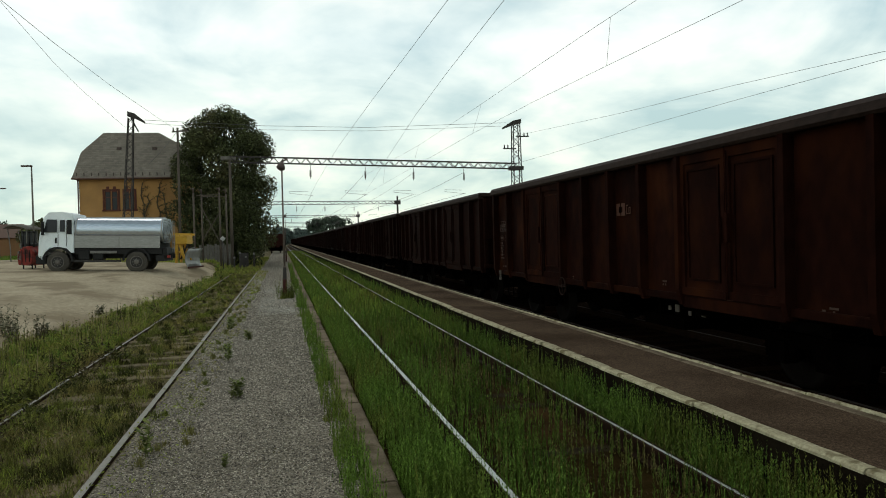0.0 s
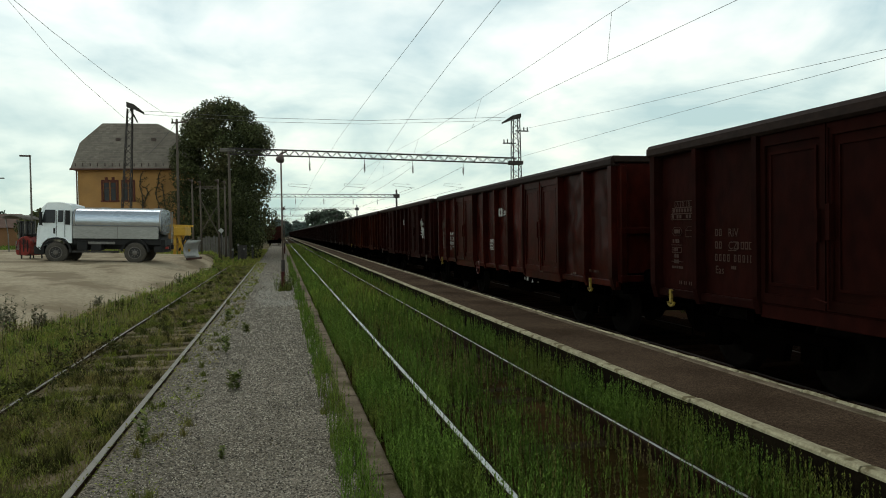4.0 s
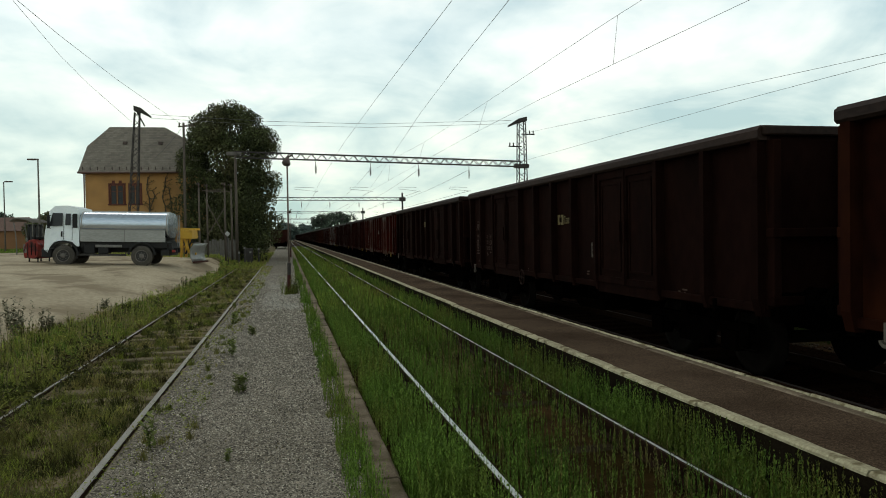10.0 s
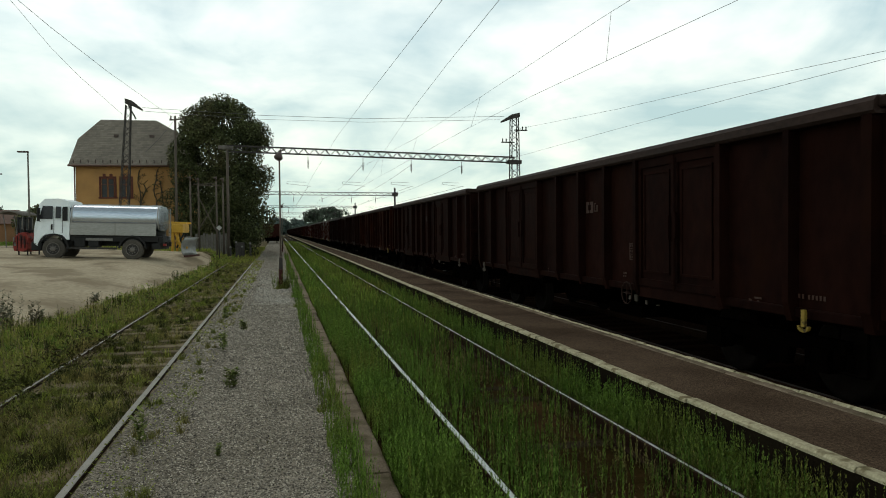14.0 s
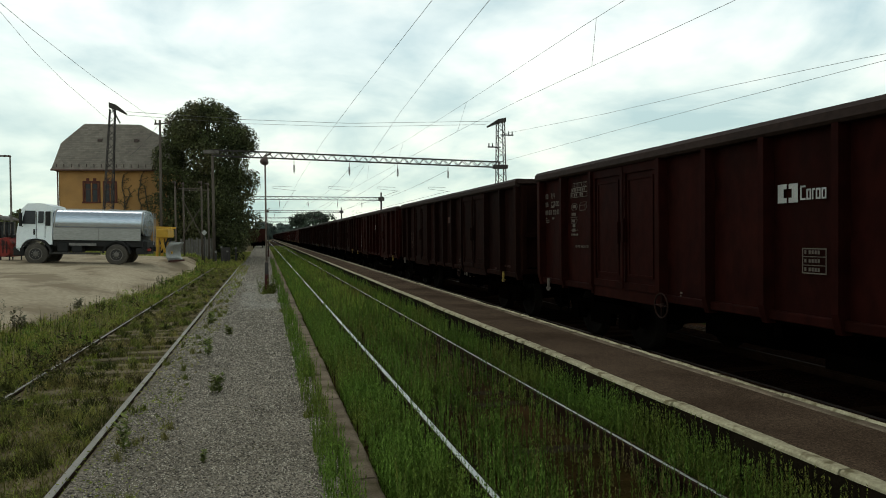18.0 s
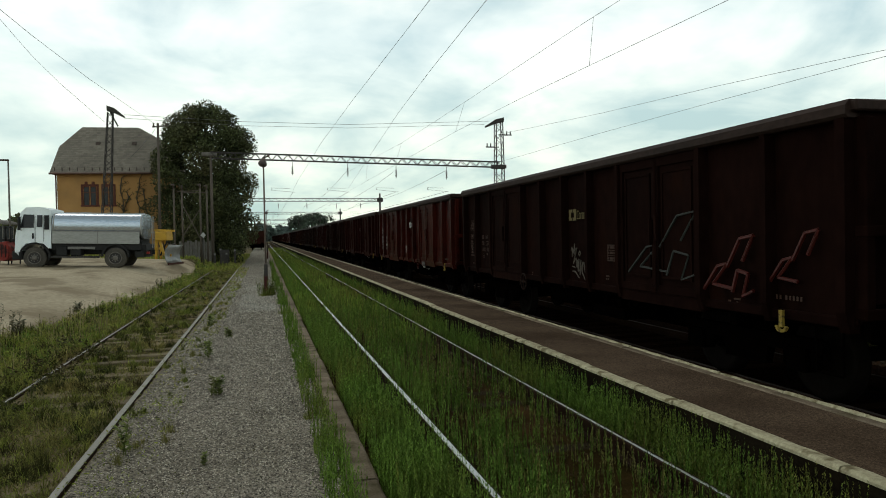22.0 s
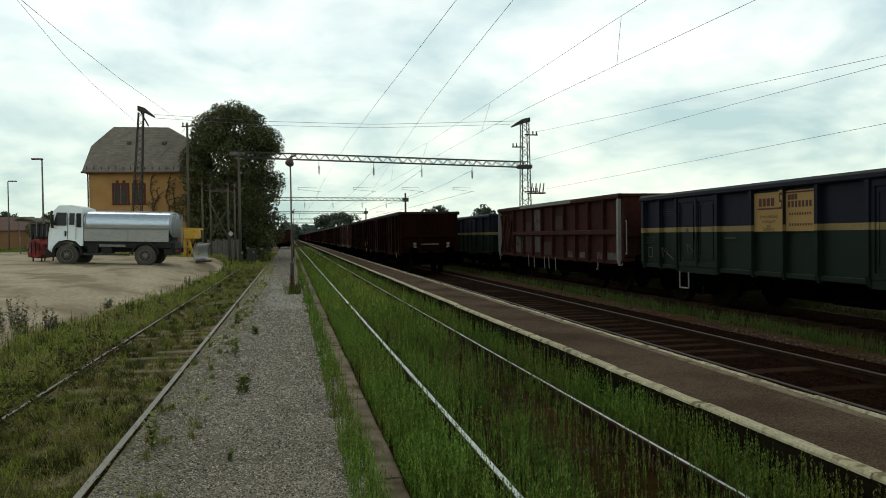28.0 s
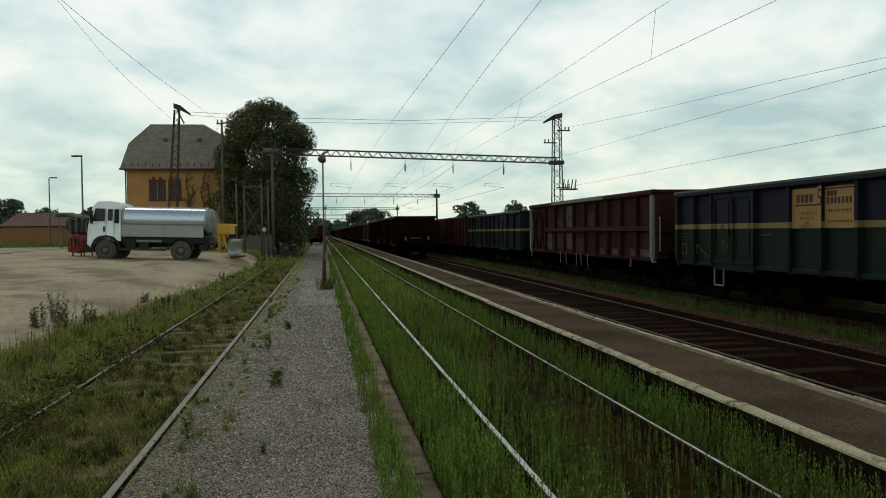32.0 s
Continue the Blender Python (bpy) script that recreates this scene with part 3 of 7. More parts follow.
    loft(bm, [[(-x, y, z) for x, z in prof] for y in (-HALF - 0.03, HALF + 0.03)], smooth=False)
    part("top_rail", bm, rim, w)
    if style == "ribbed":
        bm = bmesh.new()
        box(bm, -1.474, -HALF + 0.15, 1.80, -1.35, HALF - 2.3, 1.95)
        part("middle_rail", bevel(bm, 0.01), trim, w)
        for p, q in (((0.25, 1.05), (1.0, 2.7)), ((1.0, 1.05), (0.25, 2.7)), ((1.3, 1.05), (2.05, 2.7)), ((2.05, 1.05), (1.3, 2.7))):
            bm = bmesh.new()
            bar(bm, (-1.39, HALF - p[0], p[1]), (-1.39, HALF - q[0], q[1]), 0.07, 0.06)
            part("door_brace", bm, trim, w)
    bm = bmesh.new()
    box(bm, 1.34, -HALF + 0.03, 0.95, 1.38, HALF - 0.03, zt)
    for y in ys[1:-1]:
        box(bm, 1.38, y - 0.05, 0.9, 1.43, y + 0.05, zt)
    part("side_wall", bm, paint, w)
    for s in (-1, 1):
        bm = bmesh.new()
        box(bm, -1.372, s * HALF - 0.03, 0.95, 1.38, s * HALF, zt + 0.06)
        e = part("end_wall", bm, paint, w)
        for x in (-1.32, -0.45, 0.45, 1.32):
            bm = bmesh.new()
            box(bm, x - 0.05, min(s * HALF, s * (HALF + 0.13)), 0.98, x + 0.05, max(s * HALF, s * (HALF + 0.13)), zt)
            part("end_post", bevel(bm, 0.01), trim, e)
        for z in (1.04, 1.78):
            bm = bmesh.new()
            box(bm, -1.38, min(s * HALF, s * (HALF + 0.14)), z - 0.05, 1.38, max(s * HALF, s * (HALF + 0.14)), z + 0.05)
            part("end_beam", bevel(bm, 0.01), trim, e)
        bm = bmesh.new()
        box(bm, -1.44, min(s * (HALF - 0.06), s * (HALF + 0.1)), zt + 0.05, 1.44, max(s * (HALF - 0.06), s * (HALF + 0.1)), top - 0.008)
        part("end_rail", bevel(bm, 0.015), rim, e)
    # fittings on the near side
    for y in (HALF - 1.1, -HALF + 0.3):
        bm = bmesh.new()
        for k in (-0.17, 0.17):
            rod(bm, (-1.38, y + k, 0.45), (-1.38, y + k, 0.9), 0.012, 5)
        rod(bm, (-1.38, y - 0.17, 0.45), (-1.38, y + 0.17, 0.45), 0.012, 5)
        part("step", bm, "under", w)
    return w


def handwheel(w, d, paint):
    """Brake wheel on the near side, d metres from the leading end."""
    y, z = HALF - d, 0.86
    bm = bmesh.new()
    hoops = []
    for i in range(20):
        t = math.tau * i / 20
        hoops.append([bm.verts.new((-1.46 + 0.011 * math.sin(u), y + (0.16 + 0.011 * math.cos(u)) * math.cos(t), z + (0.16 + 0.011 * math.cos(u)) * math.sin(t))) for u in [math.tau * j / 6 for j in range(6)]])
    for a, b in zip(hoops, hoops[1:] + hoops[:1]):
        for j in range(6):
            bm.faces.new((a[j], a[(j + 1) % 6], b[(j + 1) % 6], b[j]))
    bmesh.ops.recalc_face_normals(bm, faces=bm.faces)
    wheel = part("handwheel", bm, paint, w, "spoked brake wheel")
    bm = bmesh.new()
    lathe(bm, (-1.42, y, z), (-1.47, y, z), [(0, 0.03), (0.05, 0.03)], 8)
    part("hub", bm, paint, wheel)
    for k in range(4):
        bm = bmesh.new()
        t = math.tau * k / 4
        rod(bm, (-1.46, y + 0.03 * math.cos(t), z + 0.03 * math.sin(t)), (-1.46, y + 0.155 * math.cos(t), z + 0.155 * math.sin(t)), 0.008, 5)
        part("spoke", bm, paint, wheel)


def tow_hooks(w, far_ink, near_ink):
    for y, ink in ((HALF - 0.55, far_ink), (-HALF + 0.85, near_ink)):
        bm = bmesh.new()
        box(bm, -1.475, y - 0.026, 0.83, -1.445, y + 0.026, 1.0)
        arc = [(y + 0.07 * math.cos(t), 0.84 + 0.05 * math.sin(t)) for t in [math.pi + math.pi * i / 8 for i in range(9)]]
        for (p, q), (u, v) in zip(arc, arc[1:]):
            bar(bm, (-1.46, p, q), (-1.46, u, v), 0.03, 0.03)
        part("tow_hook", bm, ink, w, "painted tow hook")


def load_table(w, ink, d, x, z=0.0):
    """Load limit table and data signs, d metres from the leading end."""
    f0 = HALF - d
    bm = bmesh.new()
    line_box(bm, f0 - 0.10, 2.165 + z, 0.56, 0.085, x)
    line_box(bm, f0 - 0.03, 2.08 + z, 0.63, 0.08, x)
    line_box(bm, f0, 2.0 + z, 0.66, 0.08, x)
    for k in range(1, 4):
        box(bm, x - 0.002, f0 - 0.10 - k * 0.14 - 0.006, 2.087 + z, x, f0 - 0.10 - k * 0.14, 2.16 + z)
    words(bm, "A", f0 - 0.14, 2.155 + z, 0.085, x)
    words(bm, "B", f0 - 0.28, 2.155 + z, 0.085, x)
    words(bm, "B", f0 - 0.42, 2.155 + z, 0.085, x)
    words(bm, "C", f0 - 0.56, 2.155 + z, 0.085, x)
    bars(bm, f0 - 0.06, 2.065 + z, 0.56, 0.05, x, [[0.07] * 8], 0.1)
    bars(bm, f0 - 0.03, 1.985 + z, 0.56, 0.05, x, [[0.08, -0.02, 0.08, 0.08, -0.1, 0.08, 0.08]], 0.1)
    # eight-cornered sign and the outlined crate
    cs = [(0.0, 0.04), (0.05, 0.0), (0.19, 0.0), (0.24, 0.04), (0.24, 0.07), (0.19, 0.11), (0.05, 0.11), (0.0, 0.07)]
    for (p, q), (u, v) in zip(cs, cs[1:] + cs[:1]):
        bar(bm, (x - 0.001, f0 - 0.03 - p, 1.82 + z - q), (x - 0.001, f0 - 0.03 - u, 1.82 + z - v), 0.009, 0.003)
    bars(bm, f0 - 0.08, 1.795 + z, 0.15, 0.055, x, [[0.3, 0.3, 0.25]], 0.05)
    line_box(bm, f0 - 0.36, 1.785 + z, 0.22, 0.09, x)
    for p, q, u, v in ((0.36, 1.785, 0.42, 1.83), (0.58, 1.785, 0.64, 1.83), (0.42, 1.83, 0.64, 1.83), (0.64, 1.83, 0.64, 1.745), (0.58, 1.70, 0.64, 1.745)):
        bar(bm, (x - 0.001, f0 - p, q + z), (x - 0.001, f0 - u, v + z), 0.008, 0.003)
    bars(bm, f0 - 0.04, 1.665 + z, 0.2, 0.055, x, [[0.2, -0.05, 0.2, 0.2]], 0.1)
    box(bm, x - 0.002, f0 - 0.27, 1.585 + z, x, f0 - 0.0, 1.593 + z)
    line_box(bm, f0 - 0.02, 1.56 + z, 0.24, 0.075, x)
    bars(bm, f0 - 0.06, 1.545 + z, 0.15, 0.045, x, [[0.2, 0.2, 0.2]], 0.1)
    bars(bm, f0 - 0.08, 1.47 + z, 0.16, 0.055, x, [[0.3, 0.3]], 0.1)
    box(bm, x - 0.002, f0 - 0.3, 1.365 + z, x, f0 - 0.0, 1.373 + z)
    bars(bm, f0 - 0.07, 1.395 + z, 0.16, 0.055, x, [[0.4, 0.3]], 0.1)
    bars(bm, f0 - 0.02, 1.31 + z, 0.3, 0.035, x, [[0.14] * 5], 0.1)
    bars(bm, f0 - 0.2, 1.12 + z, 0.44, 0.05, x, [[0.045, 0.045, -0.02, 0.045, 0.045, -0.03, 0.045, 0.045, 0.045, 0.045, -0.03, 0.045, 0.045, 0.045]], 0.1)
    tagged(part("load_table", bm, ink, w), kind="stuff")


def number_block(w, ink, d, x, z=0.0, kind_word="Eas"):
    f1 = HALF - d
    bm = bmesh.new()
    bars(bm, f1, 1.795 + z, 0.17, 0.09, x, [[0.3, -0.06, 0.3]], 0.05)
    words(bm, "RIV", f1 - 0.26, 1.80 + z, 0.135, x)
    bars(bm, f1, 1.645 + z, 0.17, 0.09, x, [[0.3, -0.06, 0.3]], 0.05)
    words(bm, "CZ", f1 - 0.26, 1.65 + z, 0.135, x)
    box(bm, x - 0.002, f1 - 0.42, 1.537 + z, x, f1 - 0.26, 1.546 + z)
    bars(bm, f1 - 0.43, 1.645 + z, 0.30, 0.09, x, [[0.12, -0.02, 0.2, 0.2, 0.2]], 0.05)
    bars(bm, f1, 1.495 + z, 0.72, 0.09, x, [[0.062, 0.062, 0.062, 0.062, -0.02, 0.062, 0.062, 0.062, 0.03, 0.062]], 0.05)
    words(bm, kind_word, f1, 1.355 + z, 0.135, x)
    bars(bm, f1 - 0.32, 1.36 + z, 0.13, 0.04, x, [[0.2, 0.2, 0.2]], 0.1)
    tagged(part("number_block", bm, ink, w), kind="stuff")


def emblem(w, ink, x, zc, letters=5, d=6.57):
    """The operator's mark: a split square frame and a row of rounded blocks."""
    lg, zc = HALF - d, zc - 0.11
    bm = bmesh.new()
    for p, q, u, v in ((0.0, 0.13, 0.01, 0.06), (0.16, 0.29, 0.01, 0.06), (0.0, 0.13, 0.15, 0.20), (0.16, 0.29, 0.15, 0.20), (0.0, 0.085, 0.06, 0.15), (0.205, 0.29, 0.06, 0.15)):
        box(bm, x - 0.002, lg - q, zc + u, x, lg - p, zc + v)
    at = 0.325
    for k in range(letters):
        wd, h = (0.070, 0.14) if k == 0 else ((0.036, 0.105) if k == 2 else (0.060, 0.105))
        t = 0.017
        box(bm, x - 0.002, lg - at - t, zc + 0.03, x, lg - at, zc + 0.03 + h)
        box(bm, x - 0.002, lg - at - wd, zc + 0.03 + h - t, x, lg - at - t, zc + 0.03 + h)
        if k != 2:
            box(bm, x - 0.002, lg - at - wd, zc + 0.03, x, lg - at - t, zc + 0.03 + t)
        if k not in (0, 2):
            box(bm, x - 0.002, lg - at - wd, zc + 0.03 + t, x, lg - at - wd + t, zc + 0.03 + h - t)
        at += wd + 0.014
    tagged(part("operator_emblem", bm, ink, w), kind="stuff")


def inspection_grid(w, ink, x, d, z, sw=0.32, sh=0.25):
    gy = HALF - d
    bm = bmesh.new()
    line_box(bm, gy, z, sw, sh, x, 0.012)
    for k in (1, 2):
        box(bm, x - 0.002, gy - sw, z - sh * k / 3 - 0.004, x, gy, z - sh * k / 3 + 0.004)
    for k in range(3):
        bars(bm, gy - 0.03, z - 0.022 - k * sh / 3, sw * 0.82, 0.045, x, [[0.1, -0.02, 0.1, 0.1, 0.1, 0.1]], 0.2)
    tagged(part("inspection_grid", bm, ink, w), kind="stuff")


def small_marks(w, ink, plate, x, uic=True):
    bm = bmesh.new()
    if uic:
        words(bm, "UIC", HALF - 11.85, 1.70, 0.12, x)
    bars(bm, HALF - 7.95, 1.15, 0.15, 0.09, x, [[0.2, 0.2, 0.2], [0.2, -0.1, 0.2]], 0.45)
    for d, z in ((2.15, 1.03), (2.7, 1.02), (4.2, 1.0), (4.75, 1.06), (7.7, 1.0), (9.0, 1.03), (10.2, 1.0), (11.0, 1.02)):
        bars(bm, HALF - d, z, 0.05, 0.08, x, [[1], [0.5]], 0.4)
    bars(bm, HALF - 9.45, 1.0, 0.22, 0.035, x - 0.03, [[0.1, 0.14, 0.14, 0.14, 0.1]], 0.2)
    bars(bm, HALF - 11.1, 1.05, 0.12, 0.07, x, [[1], [-0.35, 0.2]], 0.4)
    tagged(part("small_marking", bm, ink, w), kind="stuff")
    if plate:
        bm = bmesh.new()
        bars(bm, HALF - 11.8, 1.14, 0.5, 0.05, x, [[0.055, 0.055, -0.02, 0.055, 0.055, 0.055, 0.055, 0.055]], 0.1)
        tagged(part("number_row", bm, plate, w), kind="stuff")


def brake_plates(w, ink):
    for d, z, s in ((7.75, 0.74, 0.03), (7.95, 0.75, 0.05), (8.27, 0.71, 0.03), (8.6, 0.73, 0.04)):
        bm = bmesh.new()
        box(bm, -1.16, HALF - d - s, z - s, -1.14, HALF - d + s, z + s)
        part("brake_plate", bm, ink, w, "small painted brake plate")


PITCH = 14.04
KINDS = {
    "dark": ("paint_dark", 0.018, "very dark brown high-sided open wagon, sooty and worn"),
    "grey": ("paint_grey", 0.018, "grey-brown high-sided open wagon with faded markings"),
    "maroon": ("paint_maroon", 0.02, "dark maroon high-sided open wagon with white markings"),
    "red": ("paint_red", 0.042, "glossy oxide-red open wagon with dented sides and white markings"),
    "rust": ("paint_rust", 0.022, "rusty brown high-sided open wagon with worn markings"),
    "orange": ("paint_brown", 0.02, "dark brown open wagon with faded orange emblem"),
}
# kind; table (ink, distance, lift); numbers (ink, distance, lift); emblem (ink, height, blocks); grid (ink, distance, height); wheel (distance, paint); hooks; plate; brake plates; small marks
W, D, F, O, Y = "mark_white", "mark_dull", "mark_faint", "mark_orange", "mark_yellow"
ORDER = [
    ("rust", (F, 0.3, 0), None, (O, 2.18, 2), None, (4.45, "wheel_rust"), (D, Y), None, D, F),
    ("orange", (F, 0.3, 0.1), (F, 1.4, 0.4), None, (D, 8.12, 1.1, 0.34, 0.12), (4.5, "wheel_rust"), (D, "under"), F, "under", F),
    ("maroon", None, (F, 1.35, 0.35), (W, 2.22, 5), (D, 8.15, 1.66), (8.25, "wheel_rust"), (D, D), F, "under", F),
    ("red", (D, 0.34, 0), (W, 1.42, 0), (W, 2.25, 5), (W, 5.8, 1.6), (4.9, "red_paint"), (Y, Y), D, W, D),
    ("maroon", (F, 0.4, 0), (F, 1.42, 0), (D, 2.15, 5), (F, 8.15, 1.6), (4.6, "wheel_rust"), (Y, D), F, "under", F),
    ("maroon", (D, 0.34, 0), (W, 1.42, 0), (W, 2.23, 5), (W, 8.17, 1.66), (4.46, "red_paint"), (Y, Y), D, "under", D),
    ("red", (W, 0.34, 0), (W, 1.42, 0), (W, 2.02, 5), (W, 5.77, 1.59), (4.57, "wheel_rust"), (Y, Y), D, W, W),
    ("grey", (F, 0.4, 0), (F, 1.42, 0), ("mark_ochre", 2.22, 5), (D, 8.17, 1.62), None, (D, "under"), None, "under", F),
    ("grey", (F, 0.4, 0), (F, 1.42, 0), ("mark_ochre", 2.07, 5), (D, 8.15, 1.64), (4.6, "wheel_rust"), (D, "under"), None, "under", F),
    ("rust", None, (D, 1.42, 0), (O, 1.92, 4), (W, 8.15, 1.62), None, (D, Y), D, "under", F),
    ("dark", None, None, None, None, (8.25, "wheel_rust"), (F, D), F, D, F),
    ("dark", None, None, (F, 2.18, 2), (F, 8.15, 1.6), (8.25, "wheel_rust"), (D, Y), D, D, F),
    ("maroon", (W, 0.34, 0), (W, 1.42, 0), (W, 2.2, 5), (D, 8.15, 1.6), (4.5, "wheel_rust"), (Y, Y), D, D, D),
    ("dark", None, (F, 1.35, 0.1), None, (F, 8.15, 1.6), (8.25, "wheel_rust"), (D, Y), F, D, F),
    ("maroon", (D, 1.35, 0.5), (D, 0.2, 0.75), (W, 2.2, 5), (D, 6.92, 1.65), (4.45, "wheel_rust"), (D, Y), D, W, D),
    ("red", (W, 0.34, 0), (W, 1.42, 0), (W, 2.2, 5), (W, 5.77, 1.45), (8.3, "paint_red"), (Y, Y), W, W, W),
    ("grey", (F, 0.4, 0), (F, 1.42, 0), ("mark_ochre", 2.12, 5), (F, 8.0, 1.62), (4.5, "wheel_rust"), ("under", Y), D, "under", F),
    ("dark", (F, 1.35, 0.3), (D, 0.2, 0.25), (D, 2.0, 5), (D, 7.96, 1.49), (8.2, "paint_rust"), (D, Y), D, "under", F),
]
AHEAD = ["dark", "grey", "dark", "grey", "grey", "dark", "grey", "dark", "grey", "grey"] * 3
train = []
made = {}
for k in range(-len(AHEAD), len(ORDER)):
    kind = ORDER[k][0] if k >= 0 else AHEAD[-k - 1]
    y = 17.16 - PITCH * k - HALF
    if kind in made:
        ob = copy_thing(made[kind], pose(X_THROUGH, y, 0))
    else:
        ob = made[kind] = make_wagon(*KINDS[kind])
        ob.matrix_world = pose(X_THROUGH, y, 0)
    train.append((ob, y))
for k, (kind, table, numbers, em, grid, wheel, hooks, plate, plates, small) in enumerate(ORDER):
    ob, amp = train[len(AHEAD) + k][0], KINDS[kind][1]
    x = -1.344 - amp
    if table:
        load_table(ob, table[0], table[1], x, table[2])
    if numbers:
        number_block(ob, numbers[0], numbers[1], x, numbers[2])
    if em:
        emblem(ob, em[0], x, em[1], em[2])
    if grid:
        inspection_grid(ob, grid[0], x, *grid[1:])
    if wheel:
        handwheel(ob, wheel[0], wheel[1])
    tow_hooks(ob, *hooks)
    small_marks(ob, {W: D}.get(small, small), {D: F, W: D}.get(plate, plate), x, k in (5, 14))
    brake_plates(ob, plates)

# the tail of the train: end boards, a plank and a ladder step
last = train[-1][0]
for x in (-0.72, 0.88):
    bm = bmesh.new()
    box(bm, x - 0.085, -HALF - 0.175, 1.24, x + 0.085, -HALF - 0.138, 1.48)
    board = part("end_board", bm, "pale_metal", last, "white end board with dark side triangles")
    bm = bmesh.new()
    for s in (-1, 1):
        f = [bm.verts.new((x + s * 0.085, -HALF - 0.179, 1.24)), bm.verts.new((x + s * 0.085, -HALF - 0.179, 1.48)), bm.verts.new((x + s * 0.012, -HALF - 0.179, 1.36))]
        g = [bm.verts.new(v.co + Vector((0, 0.003, 0))) for v in f]
        bm.faces.new(f)
        bm.faces.new(g[::-1])
        for i in range(3):
            bm.faces.new((f[i], g[i], g[(i + 1) % 3], f[(i + 1) % 3]))
    bmesh.ops.recalc_face_normals(bm, faces=bm.faces)
    part("triangle", bm, "red_paint", board, "dark red triangles")
bm = bmesh.new()
box(bm, -0.40, -HALF - 0.18, 1.37, 0.42, -HALF - 0.125, 1.43)
part("end_plank", bevel(bm, 0.006), "scuff_wood", last, "pale bare plank across the wagon end")


def strokes(parent, d, z, w, h, lines, r, material, label):
    """Painted strokes on the near side: lines of (share along, share up)."""
    bm = bmesh.new()
    for line in lines:
        for (a, b), (c, e) in zip(line, line[1:]):
            rod(bm, (-1.405, HALF - d - a * w, z + b * h), (-1.405, HALF - d - c * w, z + e * h), r, 5)
    tagged(part("painted_scrawl", bm, material, parent, label), kind="stuff")


TAG = [((0, 0.8), (0.06, 0.9), (0.08, 0.62), (0.12, 0.85), (0.2, 0.7), (0.22, 1.0)), ((0.2, 0.78), (0.36, 0.88), (0.13, 0.44), (0.32, 0.6), (0.36, 0.34)),
       ((0.47, 0.72), (0.54, 0.8), (0.6, 0.74), (0.54, 0.66), (0.47, 0.72)), ((0.4, 0.55), (0.44, 0.22), (0.5, 0.58), (0.48, 0.24), (0.6, 0.3)),
       ((0.62, 0.55), (0.56, 0.14), (0.74, 0.5), (0.7, 0.2), (0.9, 0.0)), ((0.8, 0.5), (0.92, 0.12)), ((0.96, 0.08), (0.98, 0.1)), ((0.07, 0.36), (0.27, 0.33)), ((0.06, 0.22), (0.25, 0.22), (0.5, 0.05))]
strokes(train[len(AHEAD) + 2][0], 10.72, 1.55, 0.78, 0.75, TAG, 0.016, "mark_white", "white sprayed scrawl")
strokes(train[len(AHEAD) + 16][0], 6.74, 1.03, 0.62, 0.6, TAG[::-1], 0.009, "mark_dull", "thin pale sprayed scrawl")
PIECE = [((0, 0.1), (0.3, 0.5), (0.5, 0.55), (0.2, 0.2), (0.6, 0.15)), ((0.5, 0.5), (0.75, 0.95), (1.0, 1.0), (0.8, 0.6), (0.95, 0.9)), ((0.6, 0.1), (0.7, 0.45), (0.9, 0.4), (0.8, 0.05), (1.0, 0.15))]
strokes(train[len(AHEAD) + 16][0], 8.75, 1.15, 1.7, 0.9, PIECE, 0.016, "mark_grey", "worn sprayed lettering")
strokes(train[len(AHEAD) + 16][0], 10.6, 1.05, 0.9, 0.7, PIECE[::-1], 0.022, "red_paint", "worn red sprayed lettering")
strokes(train[len(AHEAD) + 16][0], 11.75, 1.2, 0.7, 0.6, PIECE[:2], 0.02, "red_paint", "worn red sprayed lettering")

M["scuff_orange"] = mat("scuff_orange", (0.030, 0.0075, 0.0022), (0.085, 0.024, 0.006), 0.8, 6, 30, 0, c=(0.012, 0.0035, 0.0022), c_scale=5, c_at=(0.46, 0.6))
for k in (10, 13):
    bm = bmesh.new()
    box(bm, -1.368, HALF - 7.0, 2.14, -1.362, HALF - 6.74, 2.31)
    part("worn_emblem", bm, "scuff_orange", train[len(AHEAD) + k][0], "worn orange remains of an emblem")
M["scuff"] = mat("scuff", (0.03, 0.027, 0.023), (0.12, 0.11, 0.095), 0.8, 5, 30, 0, c=(0.02, 0.008, 0.005), c_scale=6, c_at=(0.45, 0.6))
for k, d in ((9, 8.72), (15, 8.8)):
    bm = bmesh.new()
    box(bm, -1.436, HALF - d - 0.42, 0.82, -1.431, HALF - d, 0.96)
    part("scuffed_patch", bm, "scuff", train[len(AHEAD) + k][0], "pale scuffed patch of paint")


